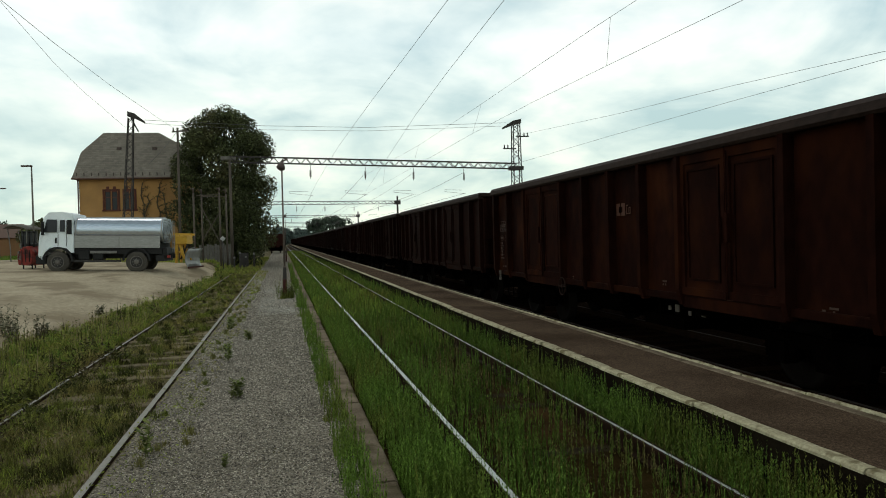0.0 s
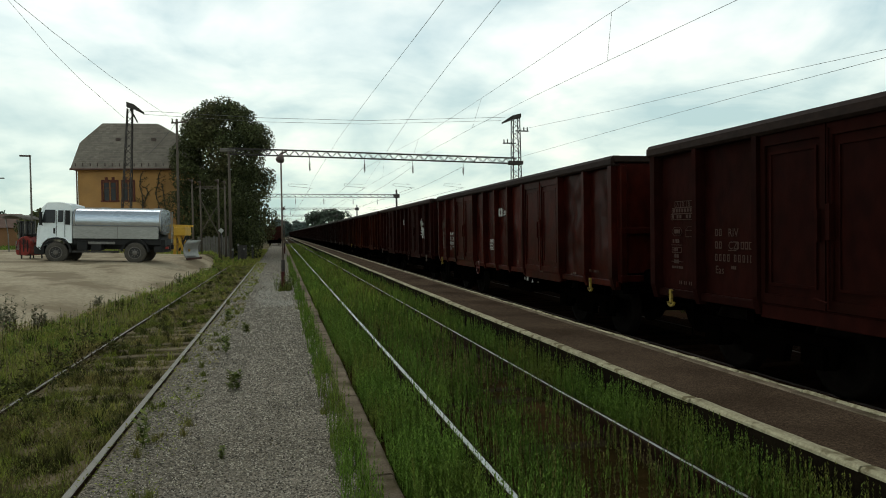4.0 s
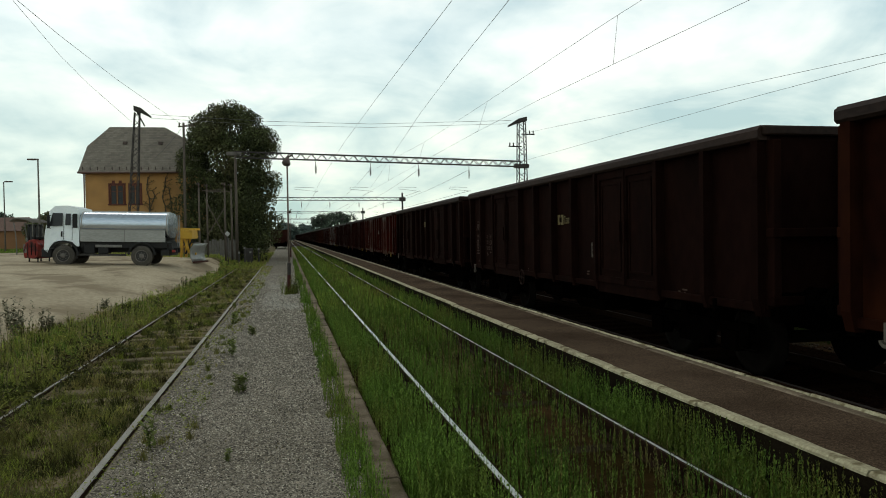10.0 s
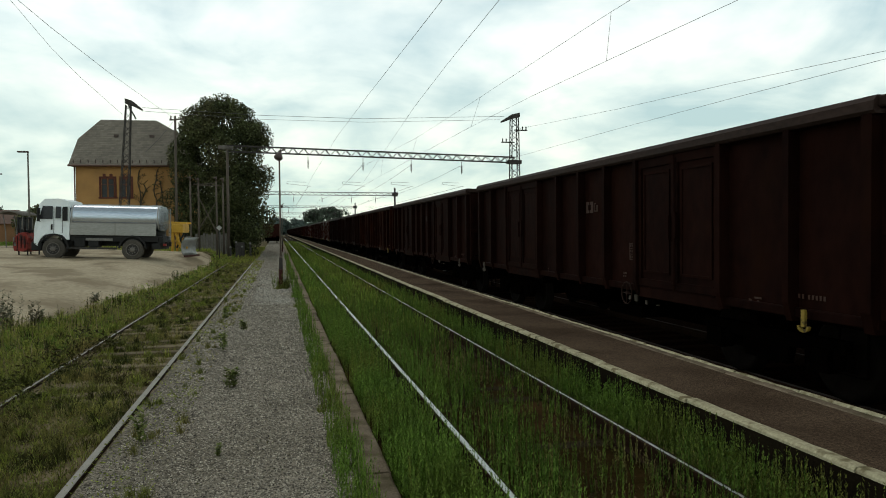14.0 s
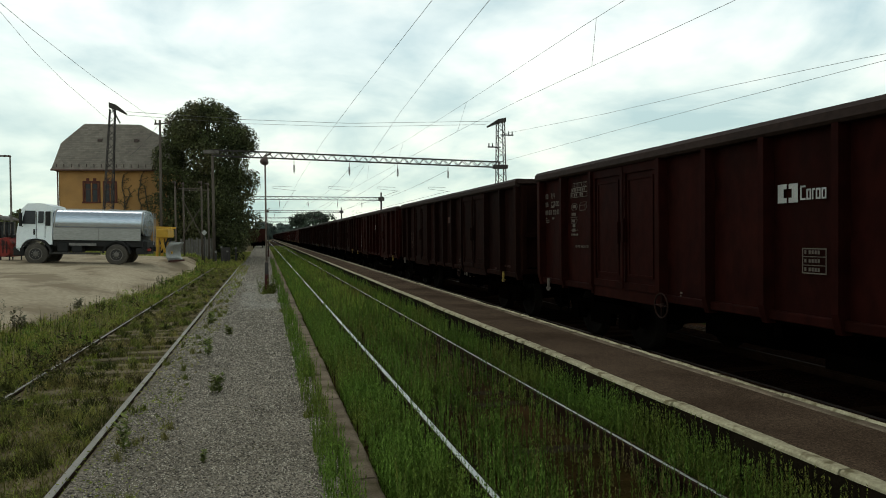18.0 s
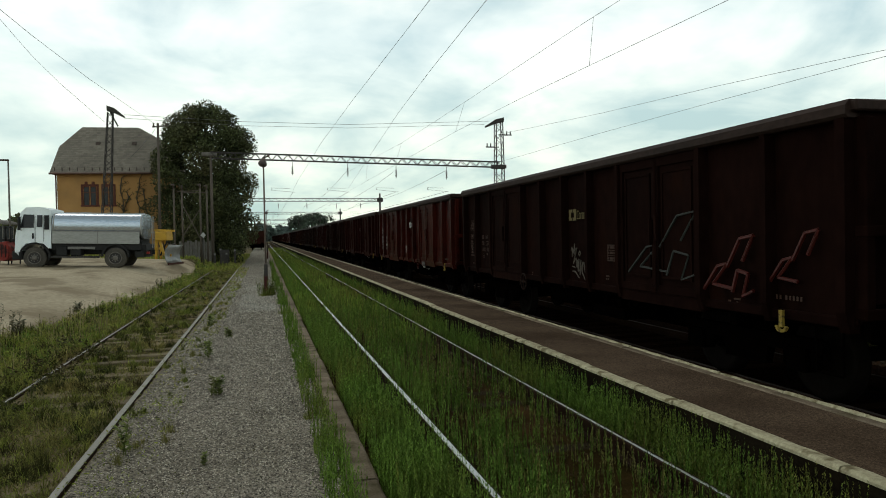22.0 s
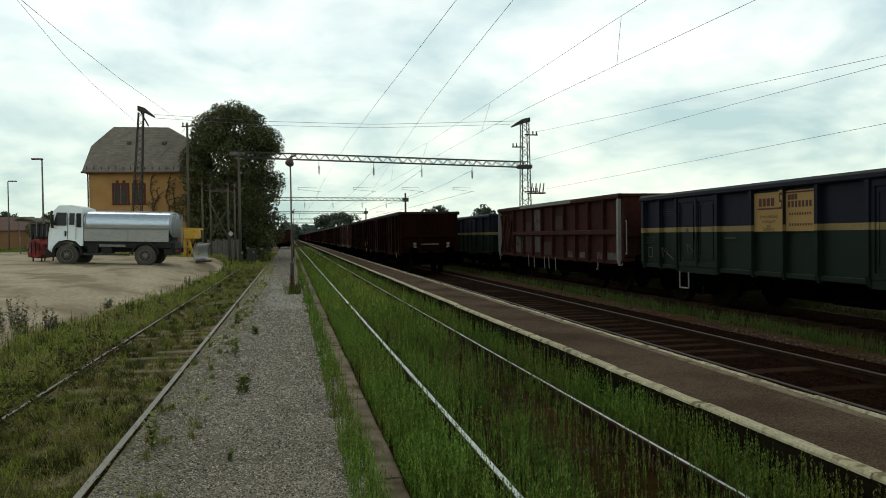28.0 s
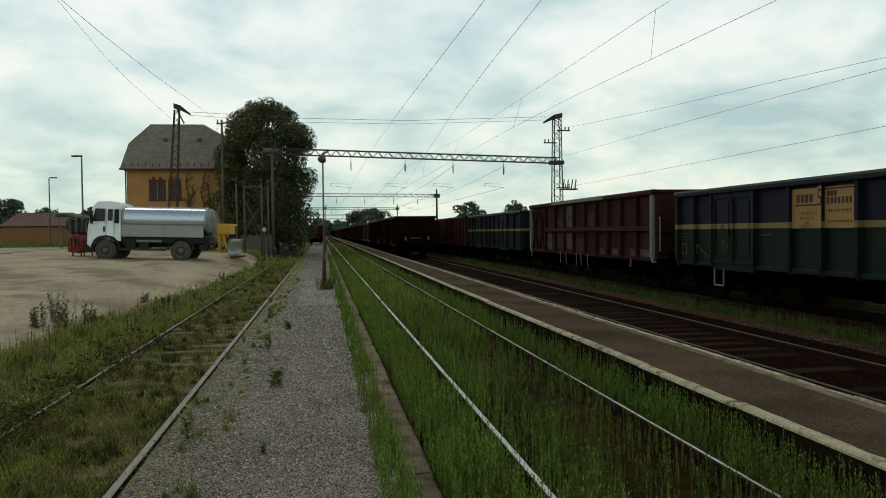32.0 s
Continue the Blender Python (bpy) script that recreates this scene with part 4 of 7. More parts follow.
# ---- wagons standing on the siding ----
def banded(name, bands, rough=0.55):
    """Paint in level bands: (height, colour) from the bottom up."""
    m = mat(name, (0.5, 0.5, 0.5), (1, 1, 1), rough, 1.5, 40, 0.2, spec=0.12, stretch=(1, 1, 0.5), bump_dist=0.004)
    n, l = m.node_tree.nodes, m.node_tree.links
    bs = n["Principled BSDF"]
    old = bs.inputs["Base Color"].links[0].from_socket
    tc = n.new("ShaderNodeTexCoord")
    sep = n.new("ShaderNodeSeparateXYZ")
    l.new(tc.outputs["Object"], sep.inputs[0])
    mr = n.new("ShaderNodeMapRange")
    mr.inputs["From Min"].default_value, mr.inputs["From Max"].default_value = 0.0, 4.0
    l.new(sep.outputs["Z"], mr.inputs["Value"])
    rp = n.new("ShaderNodeValToRGB")
    rp.color_ramp.interpolation = "CONSTANT"
    rp.color_ramp.elements[0].position, rp.color_ramp.elements[0].color = 0.0, (*bands[0][1], 1)
    rp.color_ramp.elements[1].position, rp.color_ramp.elements[1].color = bands[1][0] / 4, (*bands[1][1], 1)
    for h, c in bands[2:]:
        e2 = rp.color_ramp.elements.new(h / 4)
        e2.color = (*c, 1)
    l.new(mr.outputs[0], rp.inputs[0])
    mx = n.new("ShaderNodeMixRGB")
    mx.blend_type = "MULTIPLY"
    mx.inputs[0].default_value = 0.55
    l.new(rp.outputs[0], mx.inputs[1])
    l.new(old, mx.inputs[2])
    l.new(mx.outputs[0], bs.inputs["Base Color"])
    return m


M["blue_green"] = banded("blue_green", [(0, (0.0075, 0.0148, 0.0085)), (1.83, (0.225, 0.165, 0.072)), (1.96, (0.0095, 0.0104, 0.0195)), (2.79, (0.026, 0.029, 0.029))])
M["pale_rim"] = mat("pale_rim", (0.11, 0.11, 0.085), (0.19, 0.185, 0.15), 0.8, 2, 30, 0.2)

M["sign_yellow"] = mat("sign_yellow", (0.2363, 0.1406, 0.03938), (0.3094, 0.1913, 0.06187), 0.6, 2, 30, 0.05)
M["sign_ink"] = mat("sign_ink", (0.040, 0.010, 0.007), (0.075, 0.018, 0.012), 0.6, 2, 30, 0)

ystand = 18.86 - HALF
GREEN_POSTS = [0, 0.98, 1.86, 3.66, 4.94, 5.95, 6.93, 8.16, 9.96, 11.4, 12.85]
green = make_wagon("blue_green", 0.012, "open wagon painted dark blue over green with a yellow band", top=2.86, group="wagons on the siding", trim="blue_green", posts=GREEN_POSTS)
green.matrix_world = pose(X_SIDING, ystand, -0.03)
for ya, yb in ((HALF - 4.985, HALF - 5.9), (HALF - 5.99, HALF - 6.885)):
    bm = bmesh.new()
    box(bm, -1.392, yb, 1.835, -1.386, ya, 2.64)
    sg = part("sign_panel", bm, "sign_yellow", green, "ochre yellow sign panel with dark red shapes")
    bm = bmesh.new()
    first = ya > HALF - 5.5
    x = -1.393
    if first:
        bars(bm, ya - 0.16, 2.52, 0.62, 0.17, x, [[0.16, 0.16, 0.17, 0.17]], 0.03, False)
        box(bm, x - 0.002, yb + 0.01, 2.285, x, ya - 0.12, 2.32)
        box(bm, x - 0.002, yb + 0.01, 2.32, x, yb + 0.05, 2.44)
        words(bm, "international", ya - 0.2, 2.19, 0.115, x)
        words(bm, "transport", ya - 0.27, 2.09, 0.115, x)
        words(bm, "and", ya - 0.42, 1.99, 0.10, x)
        words(bm, "logistics", ya - 0.29, 1.93, 0.115, x)
    else:
        bars(bm, ya - 0.08, 2.56, 0.30, 0.11, x, [[0.26, 0.26, 0.26]], 0.05, False)
        bars(bm, ya - 0.08, 2.43, 0.72, 0.13, x, [[0.09] * 7], 0.05, False)
        bars(bm, ya - 0.12, 2.20, 0.72, 0.09, x, [[0.05] * 9], 0.45)
        bars(bm, ya - 0.12, 1.99, 0.76, 0.08, x, [[0.05] * 10], 0.4)
        box(bm, x - 0.002, yb + 0.04, 2.585, x, ya, 2.615)
    tagged(part("lettering", bm, "sign_ink", sg), kind="stuff")
for d in (2.3, 2.72, 3.45):
    bm = bmesh.new()
    box(bm, -1.44, HALF - d - 0.09, 1.84, -1.428, HALF - d, 1.95)
    part("latch_mark", bm, "mark_dull", green, "pale latch plate on the yellow band")
bm = bmesh.new()
bars(bm, HALF - 1.12, 2.45, 0.6, 0.22, -1.392, [[0.9], [0.8], [0.9], [0.6]], 0.75)
bars(bm, HALF - 0.15, 1.72, 0.6, 0.22, -1.392, [[0.5, 0.3], [0.8], [0.6]], 0.75)
bars(bm, HALF - 3.9, 1.72, 0.7, 0.06, -1.392, [[0.6]], 0.3)
tagged(part("faded_lettering", bm, "mark_grey", green, "faded pale lettering"), kind="stuff")
bm = bmesh.new()
line_box(bm, HALF - 0.3, 1.45, 0.22, 0.28, -1.392, 0.02)
part("data_plate", bm, "mark_dull", green, "small framed data plate")
bm = bmesh.new()
box(bm, -1.472, HALF - 6.0, 1.835, -1.4665, HALF - 5.9, 2.66)
strip = part("sign_strip", bm, "sign_yellow", green)
bm = bmesh.new()
for z0, z1 in ((2.56, 2.61), (2.42, 2.47), (2.28, 2.33)):
    box(bm, -1.476, HALF - 5.995, z0, -1.4725, HALF - 5.905, z1)
box(bm, -1.476, HALF - 5.93, 2.47, -1.4725, HALF - 5.905, 2.56)
box(bm, -1.476, HALF - 5.995, 2.33, -1.4725, HALF - 5.97, 2.42)
tagged(part("sign_shape", bm, "sign_ink", strip, "dark angular shape across the strip"), kind="stuff")
bm = bmesh.new()
for k in (0, 0.42):
    rod(bm, (-1.46, HALF - 2.05 - k, 0.46), (-1.46, HALF - 2.05 - k, 0.86), 0.02, 6)
rod(bm, (-1.46, HALF - 2.05, 0.46), (-1.46, HALF - 2.47, 0.46), 0.02, 6)
part("foot_step", bm, "pale_metal", green, "pale steel foot step")
for y0, z0 in ((HALF - 1.35, 1.28), (HALF - 2.6, 1.38)):
    bm = bmesh.new()
    for a, b in (((0.3, 0.16), (-0.3, -0.14)), ((0.3, 0.16), (0.05, 0.14)), ((0.3, 0.16), (0.22, -0.08)), ((-0.02, 0.1), (0.1, -0.06))):
        bar(bm, (-1.40, y0 + a[0], z0 + a[1]), (-1.40, y0 + b[0], z0 + b[1]), 0.018, 0.008)
    part("chalk_scrawl", bm, "mark_dull", green, "pale painted scrawl")

brown = make_wagon("paint_old_brown", 0.008, "faded brown ribbed open wagon with pale patches", style="ribbed", top=3.03, group="wagons on the siding", end_trim="pale_metal")
brown.matrix_world = pose(X_SIDING, 26.72, -0.03)
M["paint_patch"] = mat("paint_patch", (0.040, 0.034, 0.030), (0.085, 0.072, 0.062), 0.7, 4, 40, 0, c=(0.030, 0.015, 0.010), c_scale=4, c_at=(0.5, 0.62))
M["rust_patch"] = mat("rust_patch", (0.012, 0.0045, 0.003), (0.034, 0.013, 0.008), 0.8, 3, 30, 0, c=(0.05, 0.02, 0.012), c_scale=5, c_at=(0.5, 0.65))
for d, z0, a, b, mt in ((4.86, 1.97, 0.98, 0.84, "paint_patch"), (2.42, 1.06, 0.66, 0.70, "paint_patch"), (4.95, 1.12, 0.80, 0.62, "paint_patch"), (8.55, 1.02, 0.42, 0.20, "paint_patch"), (9.6, 1.02, 0.5, 0.20, "paint_patch"), (11.05, 1.02, 0.45, 0.22, "paint_patch"), (11.85, 1.02, 0.8, 0.22, "paint_patch"), (3.75, 1.1, 0.9, 0.66, "rust_patch"), (3.8, 1.98, 0.9, 0.35, "rust_patch"), (6.0, 1.03, 1.0, 0.5, "rust_patch"), (7.3, 2.0, 0.9, 0.5, "rust_patch")):
    bm = bmesh.new()
    box(bm, -1.366, HALF - d - a, z0, -1.362, HALF - d, z0 + b)
    part("paint_patch" if mt == "paint_patch" else "worn_patch", bm, mt, brown, "grey touched-up paint patch" if mt == "paint_patch" else "dark worn rusty patch")
bm = bmesh.new()
box(bm, -1.495, HALF - 9.1, 2.90, -1.335, HALF - 3.4, 3.036)
part("rim_patch", bevel(bm, 0.01), "pale_rim", brown, "pale greenish painted stretch of the rim")
for d in (4.4, 5.1, 6.3, 6.8, 7.5):
    bm = bmesh.new()
    rod(bm, (-1.44, HALF - d, 0.52), (-1.44, HALF - d + 0.05, 0.98), 0.016, 6)
    part("lever", bm, "pale_metal", brown, "pale release lever")
for x, z0, z1 in ((-1.30, 1.22, 2.2), (-0.55, 1.45, 2.05)):
    bm = bmesh.new()
    rod(bm, (x, -HALF - 0.2, z0), (x, -HALF - 0.2, z1), 0.02, 6)
    for z in (z0, z1):
        rod(bm, (x, -HALF - 0.2, z), (x, -HALF - 0.12, z), 0.02, 6)
    part("grab_rail", bm, "pale_metal", brown, "pale grab rail")
for d in (11.3, 0.3):
    bm = bmesh.new()
    box(bm, -1.46, HALF - d - 0.03, 0.70, -1.43, HALF - d + 0.03, 0.92)
    box(bm, -1.46, HALF - d - 0.03, 0.68, -1.43, HALF - d + 0.12, 0.73)
    part("tow_hook", bm, "mark_dull", brown, "pale tow hook")
g2 = make_wagon("blue_green", 0.012, "open wagon painted dark blue over green with a pale band", top=2.86, group="wagons on the siding", trim="blue_green", posts=GREEN_POSTS)
g2.matrix_world = pose(X_SIDING, 41.2, -0.03)
b2 = make_wagon("paint_old_brown", 0.01, "faded brown high-sided open wagon", top=2.9, group="wagons on the siding")
b2.matrix_world = pose(X_SIDING, 55.3, -0.03)
for i in range(4):
    copy_thing(b2 if i != 1 else g2, pose(X_SIDING, 69.4 + 14.04 * i, -0.03))
left_wagon = make_wagon("paint_old_brown", 0.01, "brown open wagon standing on the disused track", top=3.2, group="")
left_wagon.matrix_world = pose(X_LEFT + 1.3, 130, Z_LEFT)

# ---- overhead line ----
M["steel_dark"] = mat("steel_dark", (0.035, 0.032, 0.03), (0.075, 0.065, 0.058), 0.7, 5, 40, 0.2, metal=0.3)
M["wire"] = mat("wire", (0.09, 0.09, 0.09), (0.15, 0.15, 0.15), 0.6, 5, 40, 0, metal=0.4)
M["insulator"] = mat("insulator", (0.05, 0.035, 0.03), (0.09, 0.06, 0.05), 0.4, 5, 40, 0)
M["wood_pole"] = mat("wood_pole", (0.06, 0.048, 0.038), (0.13, 0.105, 0.085), 0.9, 3, 40, 0.5, stretch=(3, 3, 0.3))
M["conc_pole"] = mat("conc_pole", (0.10, 0.09, 0.08), (0.18, 0.165, 0.145), 0.9, 3, 40, 0.4)


def lattice_post(parent, x, y, z0, z1, w0, w1, bays, lean=0.0):
    """Four angle legs, and on each of them the braces of one face."""
    legs = []
    for sx, sy in ((-1, -1), (1, -1), (1, 1), (-1, 1)):
        bm = bmesh.new()
        bar(bm, (x + sx * w0, y + sy * w0, z0), (x + lean + sx * w1, y + sy * w1, z1), 0.06)
        legs.append(part("leg", bm, "steel_dark", parent))
    for f in range(4):
        a, b = ((-1, -1), (1, -1), (1, 1), (-1, 1))[f], ((1, -1), (1, 1), (-1, 1), (-1, -1))[f]
        for i in range(bays):
            ta, tb = i / bays, (i + 1) / bays
            wa, wb = w0 + (w1 - w0) * ta, w0 + (w1 - w0) * tb
            za, zb = z0 + (z1 - z0) * ta, z0 + (z1 - z0) * tb
            p, q = (a, b) if i % 2 else (b, a)
            bm = bmesh.new()
            bar(bm, (x + lean * ta + p[0] * wa, y + p[1] * wa, za), (x + lean * tb + q[0] * wb, y + q[1] * wb, zb), 0.035)
            part("brace", bm, "steel_dark", legs[f])


def insulator(parent, x, y, z, h=0.85):
    bm = bmesh.new()
    rod(bm, (x, y, z), (x, y, z - h), 0.02, 6)
    for i in range(7):
        zz = z - h * 0.35 - i * h * 0.08
        lathe(bm, (x, y, zz), (x, y, zz - 0.05), [(0, 0.04), (0.02, 0.085), (0.04, 0.085), (0.05, 0.04)], 10)
    part("insulator", bm, "insulator", parent)


def mast_cap(parent, x, y, z, s):
    bm = bmesh.new()
    loft(bm, [[(x - s * 0.4, y - 0.25, z - 0.25), (x - s * 0.4, y + 0.25, z - 0.25), (x - s * 0.4, y + 0.25, z + 0.1), (x - s * 0.4, y - 0.25, z + 0.1)],
              [(x + s * 0.25, y - 0.2, z - 0.4), (x + s * 0.25, y + 0.2, z - 0.4), (x + s * 0.25, y + 0.2, z - 0.05), (x + s * 0.25, y - 0.2, z - 0.05)],
              [(x + s * 1.15, y - 0.06, z - 0.75), (x + s * 1.15, y + 0.06, z - 0.75), (x + s * 1.15, y + 0.06, z - 0.62), (x + s * 1.15, y - 0.06, z - 0.62)]], smooth=False)
    part("cap", bm, "steel_dark", parent, "slanted dark mast head")


GY = 57.0


def gantry_beam(parent, x0, z0, x1, z1, y, h, bays):
    """A boom of four chords with zigzag faces."""
    bm = bmesh.new()
    for dy in (-0.2, 0.2):
        for dz in (0, h):
            bar(bm, (x0, y + dy, z0 + dz), (x1, y + dy, z1 + dz), 0.07)
    b = part("boom", bm, "steel_dark", parent, "lattice steel boom")
    for dy in (-0.2, 0.2):
        joined = None if bays > 50 else bmesh.new()
        for i in range(bays):
            ta, tb = i / bays, (i + 1) / bays
            a, c = ((0, h) if i % 2 else (h, 0))
            bm = joined or bmesh.new()
            bar(bm, (x0 + (x1 - x0) * ta, y + dy, z0 + (z1 - z0) * ta + a), (x0 + (x1 - x0) * tb, y + dy, z0 + (z1 - z0) * tb + c), 0.04)
            if not joined:
                part("brace", bm, "steel_dark", b)
        if joined:
            tagged(part("bracing", joined, "steel_dark", b), kind="stuff")


def portal(y, xl, xr, zl, zr, first):
    t = thing("catenary_portal", "dark lattice steel portal carrying the overhead line" if first else "distant dark steel portal over the tracks", "catenary portal", group="overhead line portals")
    gantry_beam(t, xl, zl, xr, zr, y, 0.44, 56 if first else 40)
    if first:
        lattice_post(t, xr, y, -0.2, 11.0, 0.42, 0.27, 22)
        mast_cap(t, xr, y, 11.2, -1)
        bm = bmesh.new()
        box(bm, xr - 0.6, y - 0.35, zr - 0.1, xr + 0.5, y + 0.35, zr + 0.2)
        part("boom_seat", bm, "steel_dark", t)
        for z, s in ((8.9, -1), (9.9, 1), (5.3, 1)):
            bm = bmesh.new()
            bar(bm, (xr, y, z), (xr + s * 1.1, y, z), 0.09)
            for k in (0.7, 1.0):
                rod(bm, (xr + s * k, y, z), (xr + s * k, y, z + 0.3), 0.05, 8)
            part("bracket", bm, "steel_dark", t)
        bm = bmesh.new()
        box(bm, xr + 0.3, y - 0.4, 5.1, xr + 1.6, y + 0.4, 5.2)
        for k in (0.5, 0.85, 1.2, 1.5):
            rod(bm, (xr + k, y, 5.2), (xr + k + 0.1, y, 5.95), 0.05, 8)
        part("switch_gear", bm, "steel_dark", t)
        bm = bmesh.new()
        rod(bm, (xl, y, -0.2), (xl, y, 8.0), 0.12, 12, 0.09)
        part("pole", bm, "wood_pole", t, "slim concrete pole at the boom's end")
        bm = bmesh.new()
        box(bm, xl - 0.65, y - 0.15, 8.0, xl + 0.45, y + 0.15, 8.28)
        part("lamp_head", bevel(bm, 0.05), "conc_pole", t)
    else:
        for x in (xl, xr):
            bm = bmesh.new()
            rod(bm, (x, y, -0.2), (x, y, zr + 1.2), 0.19, 10, 0.13)
            box(bm, x - 0.45, y - 0.3, zr - 0.1, x + 0.45, y + 0.3, zr + 0.5)
            part("pole", bm, "steel_dark", t)
    tracks = (X_MID, X_THROUGH, 10.3, 14.4) if first else (X_LEFT, X_MID, X_THROUGH, 10.9, 14.6)
    for x in tracks:
        z = zl + (zr - zl) * (x - xl) / (xr - xl)
        insulator(t, x, y, z - 0.1, 1.0)
        bm = bmesh.new()
        bar(bm, (x - 1.6, y, 5.62), (x - 0.2, y, 5.58), 0.018)
        bar(bm, (x - 1.6, y, 5.62), (x - 1.6, y, 5.45), 0.018)
        bar(bm, (x - 1.6, y, 5.46), (x + 0.15, y, 5.28), 0.018)
        part("registration_arm", bm, "steel_dark", t)
    return t


portal(GY, -3.66, 18.85, 7.85, 7.25, True)
for i, y in enumerate((112, 172, 235, 300, 370)):
    portal(y, -3.4, 17.6, 7.35, 7.2, False)


def wire(label, points, r=0.012, droppers=()):
    t = thing("overhead_wire", label, "wire", group="overhead wires")
    bm = bmesh.new()
    loft(bm, [[(x + r * math.cos(math.tau * i / 5), y, z + r * math.sin(math.tau * i / 5)) for i in range(5)] for x, y, z in points] if abs(points[0][1] - points[-1][1]) > 1 else
         [[(x, y + r * math.cos(math.tau * i / 5), z + r * math.sin(math.tau * i / 5)) for i in range(5)] for x, y, z in points])
    part("strand", bm, "wire", t)
    for p, q in droppers:
        bm = bmesh.new()
        rod(bm, p, q, 0.004, 5)
        part("dropper", bm, "wire", t)
    return t


def hung(x0, y0, z0, x1, y1, z1, sag, n=8):
    return [(x0 + (x1 - x0) * k / n, y0 + (y1 - y0) * k / n, z0 + (z1 - z0) * k / n - sag * 4 * (k / n) * (1 - k / n)) for k in range(n + 1)]


wire("contact wire over the overgrown middle track", [(2.62, 1, 5.25), (2.44, 10.4, 5.25), (2.26, 18.5, 5.25), (2.12, 27, 5.25), (2.1, 44.6, 5.25), (2.2, GY, 5.3)], 0.0042)
wire("slack wire crossing over to the through track", [(2.9, 1, 5.25), (3.26, 10.3, 5.25), (3.45, 14.7, 5.25), (3.73, 20, 5.25), (4.0, 24, 5.25), (6.3, GY, 5.3)], 0.0042)
wire("contact wire over the through track with droppers", [(7.0, 1, 5.25), (6.83, 9.7, 5.25), (6.6, 14, 5.25), (6.42, 18, 5.25), (6.3, 23.4, 5.25), (6.28, 33.3, 5.25), (6.4, GY, 5.3)], 0.0042,
     [((6.78, 14.1, 6.3), (6.6, 13.95, 5.25)), ((6.71, 23.9, 6.3), (6.3, 23.6, 5.25)), ((6.62, 35, 6.32), (6.28, 35, 5.25)), ((6.5, 46, 6.5), (6.35, 46, 5.27))])
wire("messenger wire over the through track", [(6.9, 1, 6.35), (6.81, 13, 6.3), (6.77, 14.7, 6.3), (6.72, 24.4, 6.3), (6.62, 35, 6.32), (6.4, GY, 6.8)], 0.0044)
for x in (X_MID, X_THROUGH, 10.3, 14.4):
    for ya, yb in ((GY, 112), (112, 172), (172, 235)):
        wire("overhead line running on to the next portal", hung(x, ya, 5.3, x, yb, 5.3, 0.05, 4), 0.012)
        if x != X_MID:
            wire("messenger wire running on to the next portal", hung(x, ya, 7.0, x, yb, 6.7, 0.5, 6), 0.011)
wire("thin feeder wire high beside the sidings", [(18.9, 8, 6.4), (18.9, 19.9, 7.39), (18.9, 27.9, 7.96), (18.9, 38.5, 8.6), (18.9, GY, 9.95)], 0.008)
wire("thin feeder wire beside the sidings", [(18.9, 8, 6.85), (18.9, 19.9, 7.13), (18.9, 27.9, 7.31), (18.9, 38.5, 7.48), (18.9, GY, 7.7)], 0.008)
wire("low feeder wire behind the standing wagons", hung(18.9, 8, 5.3, 18.9, GY, 5.2, 0.05), 0.0075)
wire("cross wire between the lattice masts", [(-9.6, GY, 10.95), (-1.15, GY, 10.6), (6.64, GY, 10.53), (18.0, GY, 11.0)], 0.014)
wire("lower cross wire between the lattice masts", [(-9.6, GY, 10.7), (-1.15, GY, 10.3), (6.63, GY, 10.26), (17.6, GY, 10.72)], 0.012)
wire("overhead cable to the lattice mast", [(-11, 15, 15.2), (-11, 25, 13.0), (-11, 33.7, 11.9), (-11, 40.3, 11.15), (-11, 45.6, 10.82), (-10.9, GY, 10.4)], 0.009)
wire("overhead cable to the wooden pole", [(-7.6, 8, 8.55), (-7.6, 23.6, 8.89), (-7.6, 27.9, 8.97), (-7.6, 36.6, 9.29), (-7.6, 49.3, 9.96), (-7.4, GY, 10.25)], 0.0085)
wire("cable from the wooden pole to the house", hung(-7.3, GY, 10.2, -10.5, 64, 8.5, 0.15, 4), 0.012)

mast = thing("lattice_mast", "tall dark lattice steel mast with a slanted head", "mast")
lattice_post(mast, -11.1, GY, 0.5, 11.1, 0.36, 0.17, 22, 0.6)
mast_cap(mast, -10.4, GY, 11.45, 0.75)
bm = bmesh.new()
bar(bm, (-10.5, GY, 11.1), (-10.0, GY, 10.1), 0.09)
part("stay", bm, "steel_dark", mast)

pole = thing("wooden_pole", "old wooden line pole standing at the tree", "pole")
bm = bmesh.new()
rod(bm, (-7.35, GY, 0.3), (-7.3, GY, 10.4), 0.11, 10, 0.08)
part("shaft", bm, "wood_pole", pole)
bm = bmesh.new()
bar(bm, (-7.7, GY, 10.1), (-6.6, GY, 10.2), 0.1)
for k in (-7.6, -6.7):
    rod(bm, (k, GY, 10.15), (k, GY, 10.4), 0.05, 8)
part("crossarm", bm, "wood_pole", pole)

# frame of timber posts before the tree
frame_ob = thing("transformer_frame", "timber post frame of an old transformer stand with crossed braces", "timber frame")
fx, fy = -6.0, 54.0
for dx, dy in ((0, 0), (1.75, 0), (0.4, 1.4), (2.1, 1.4)):
    bm = bmesh.new()
    rod(bm, (fx + dx, fy + dy, 0.2), (fx + dx, fy + dy, 5.4), 0.075, 9, 0.06)
    p = part("post", bm, "wood_pole", frame_ob)
    bm = bmesh.new()
    rod(bm, (fx + dx, fy + dy, 5.4), (fx + dx, fy + dy, 5.75), 0.05, 8)
    rod(bm, (fx + dx, fy + dy, 5.6), (fx + dx - 0.2, fy + dy, 5.7), 0.04, 8)
    part("insulator", bm, "insulator", p)
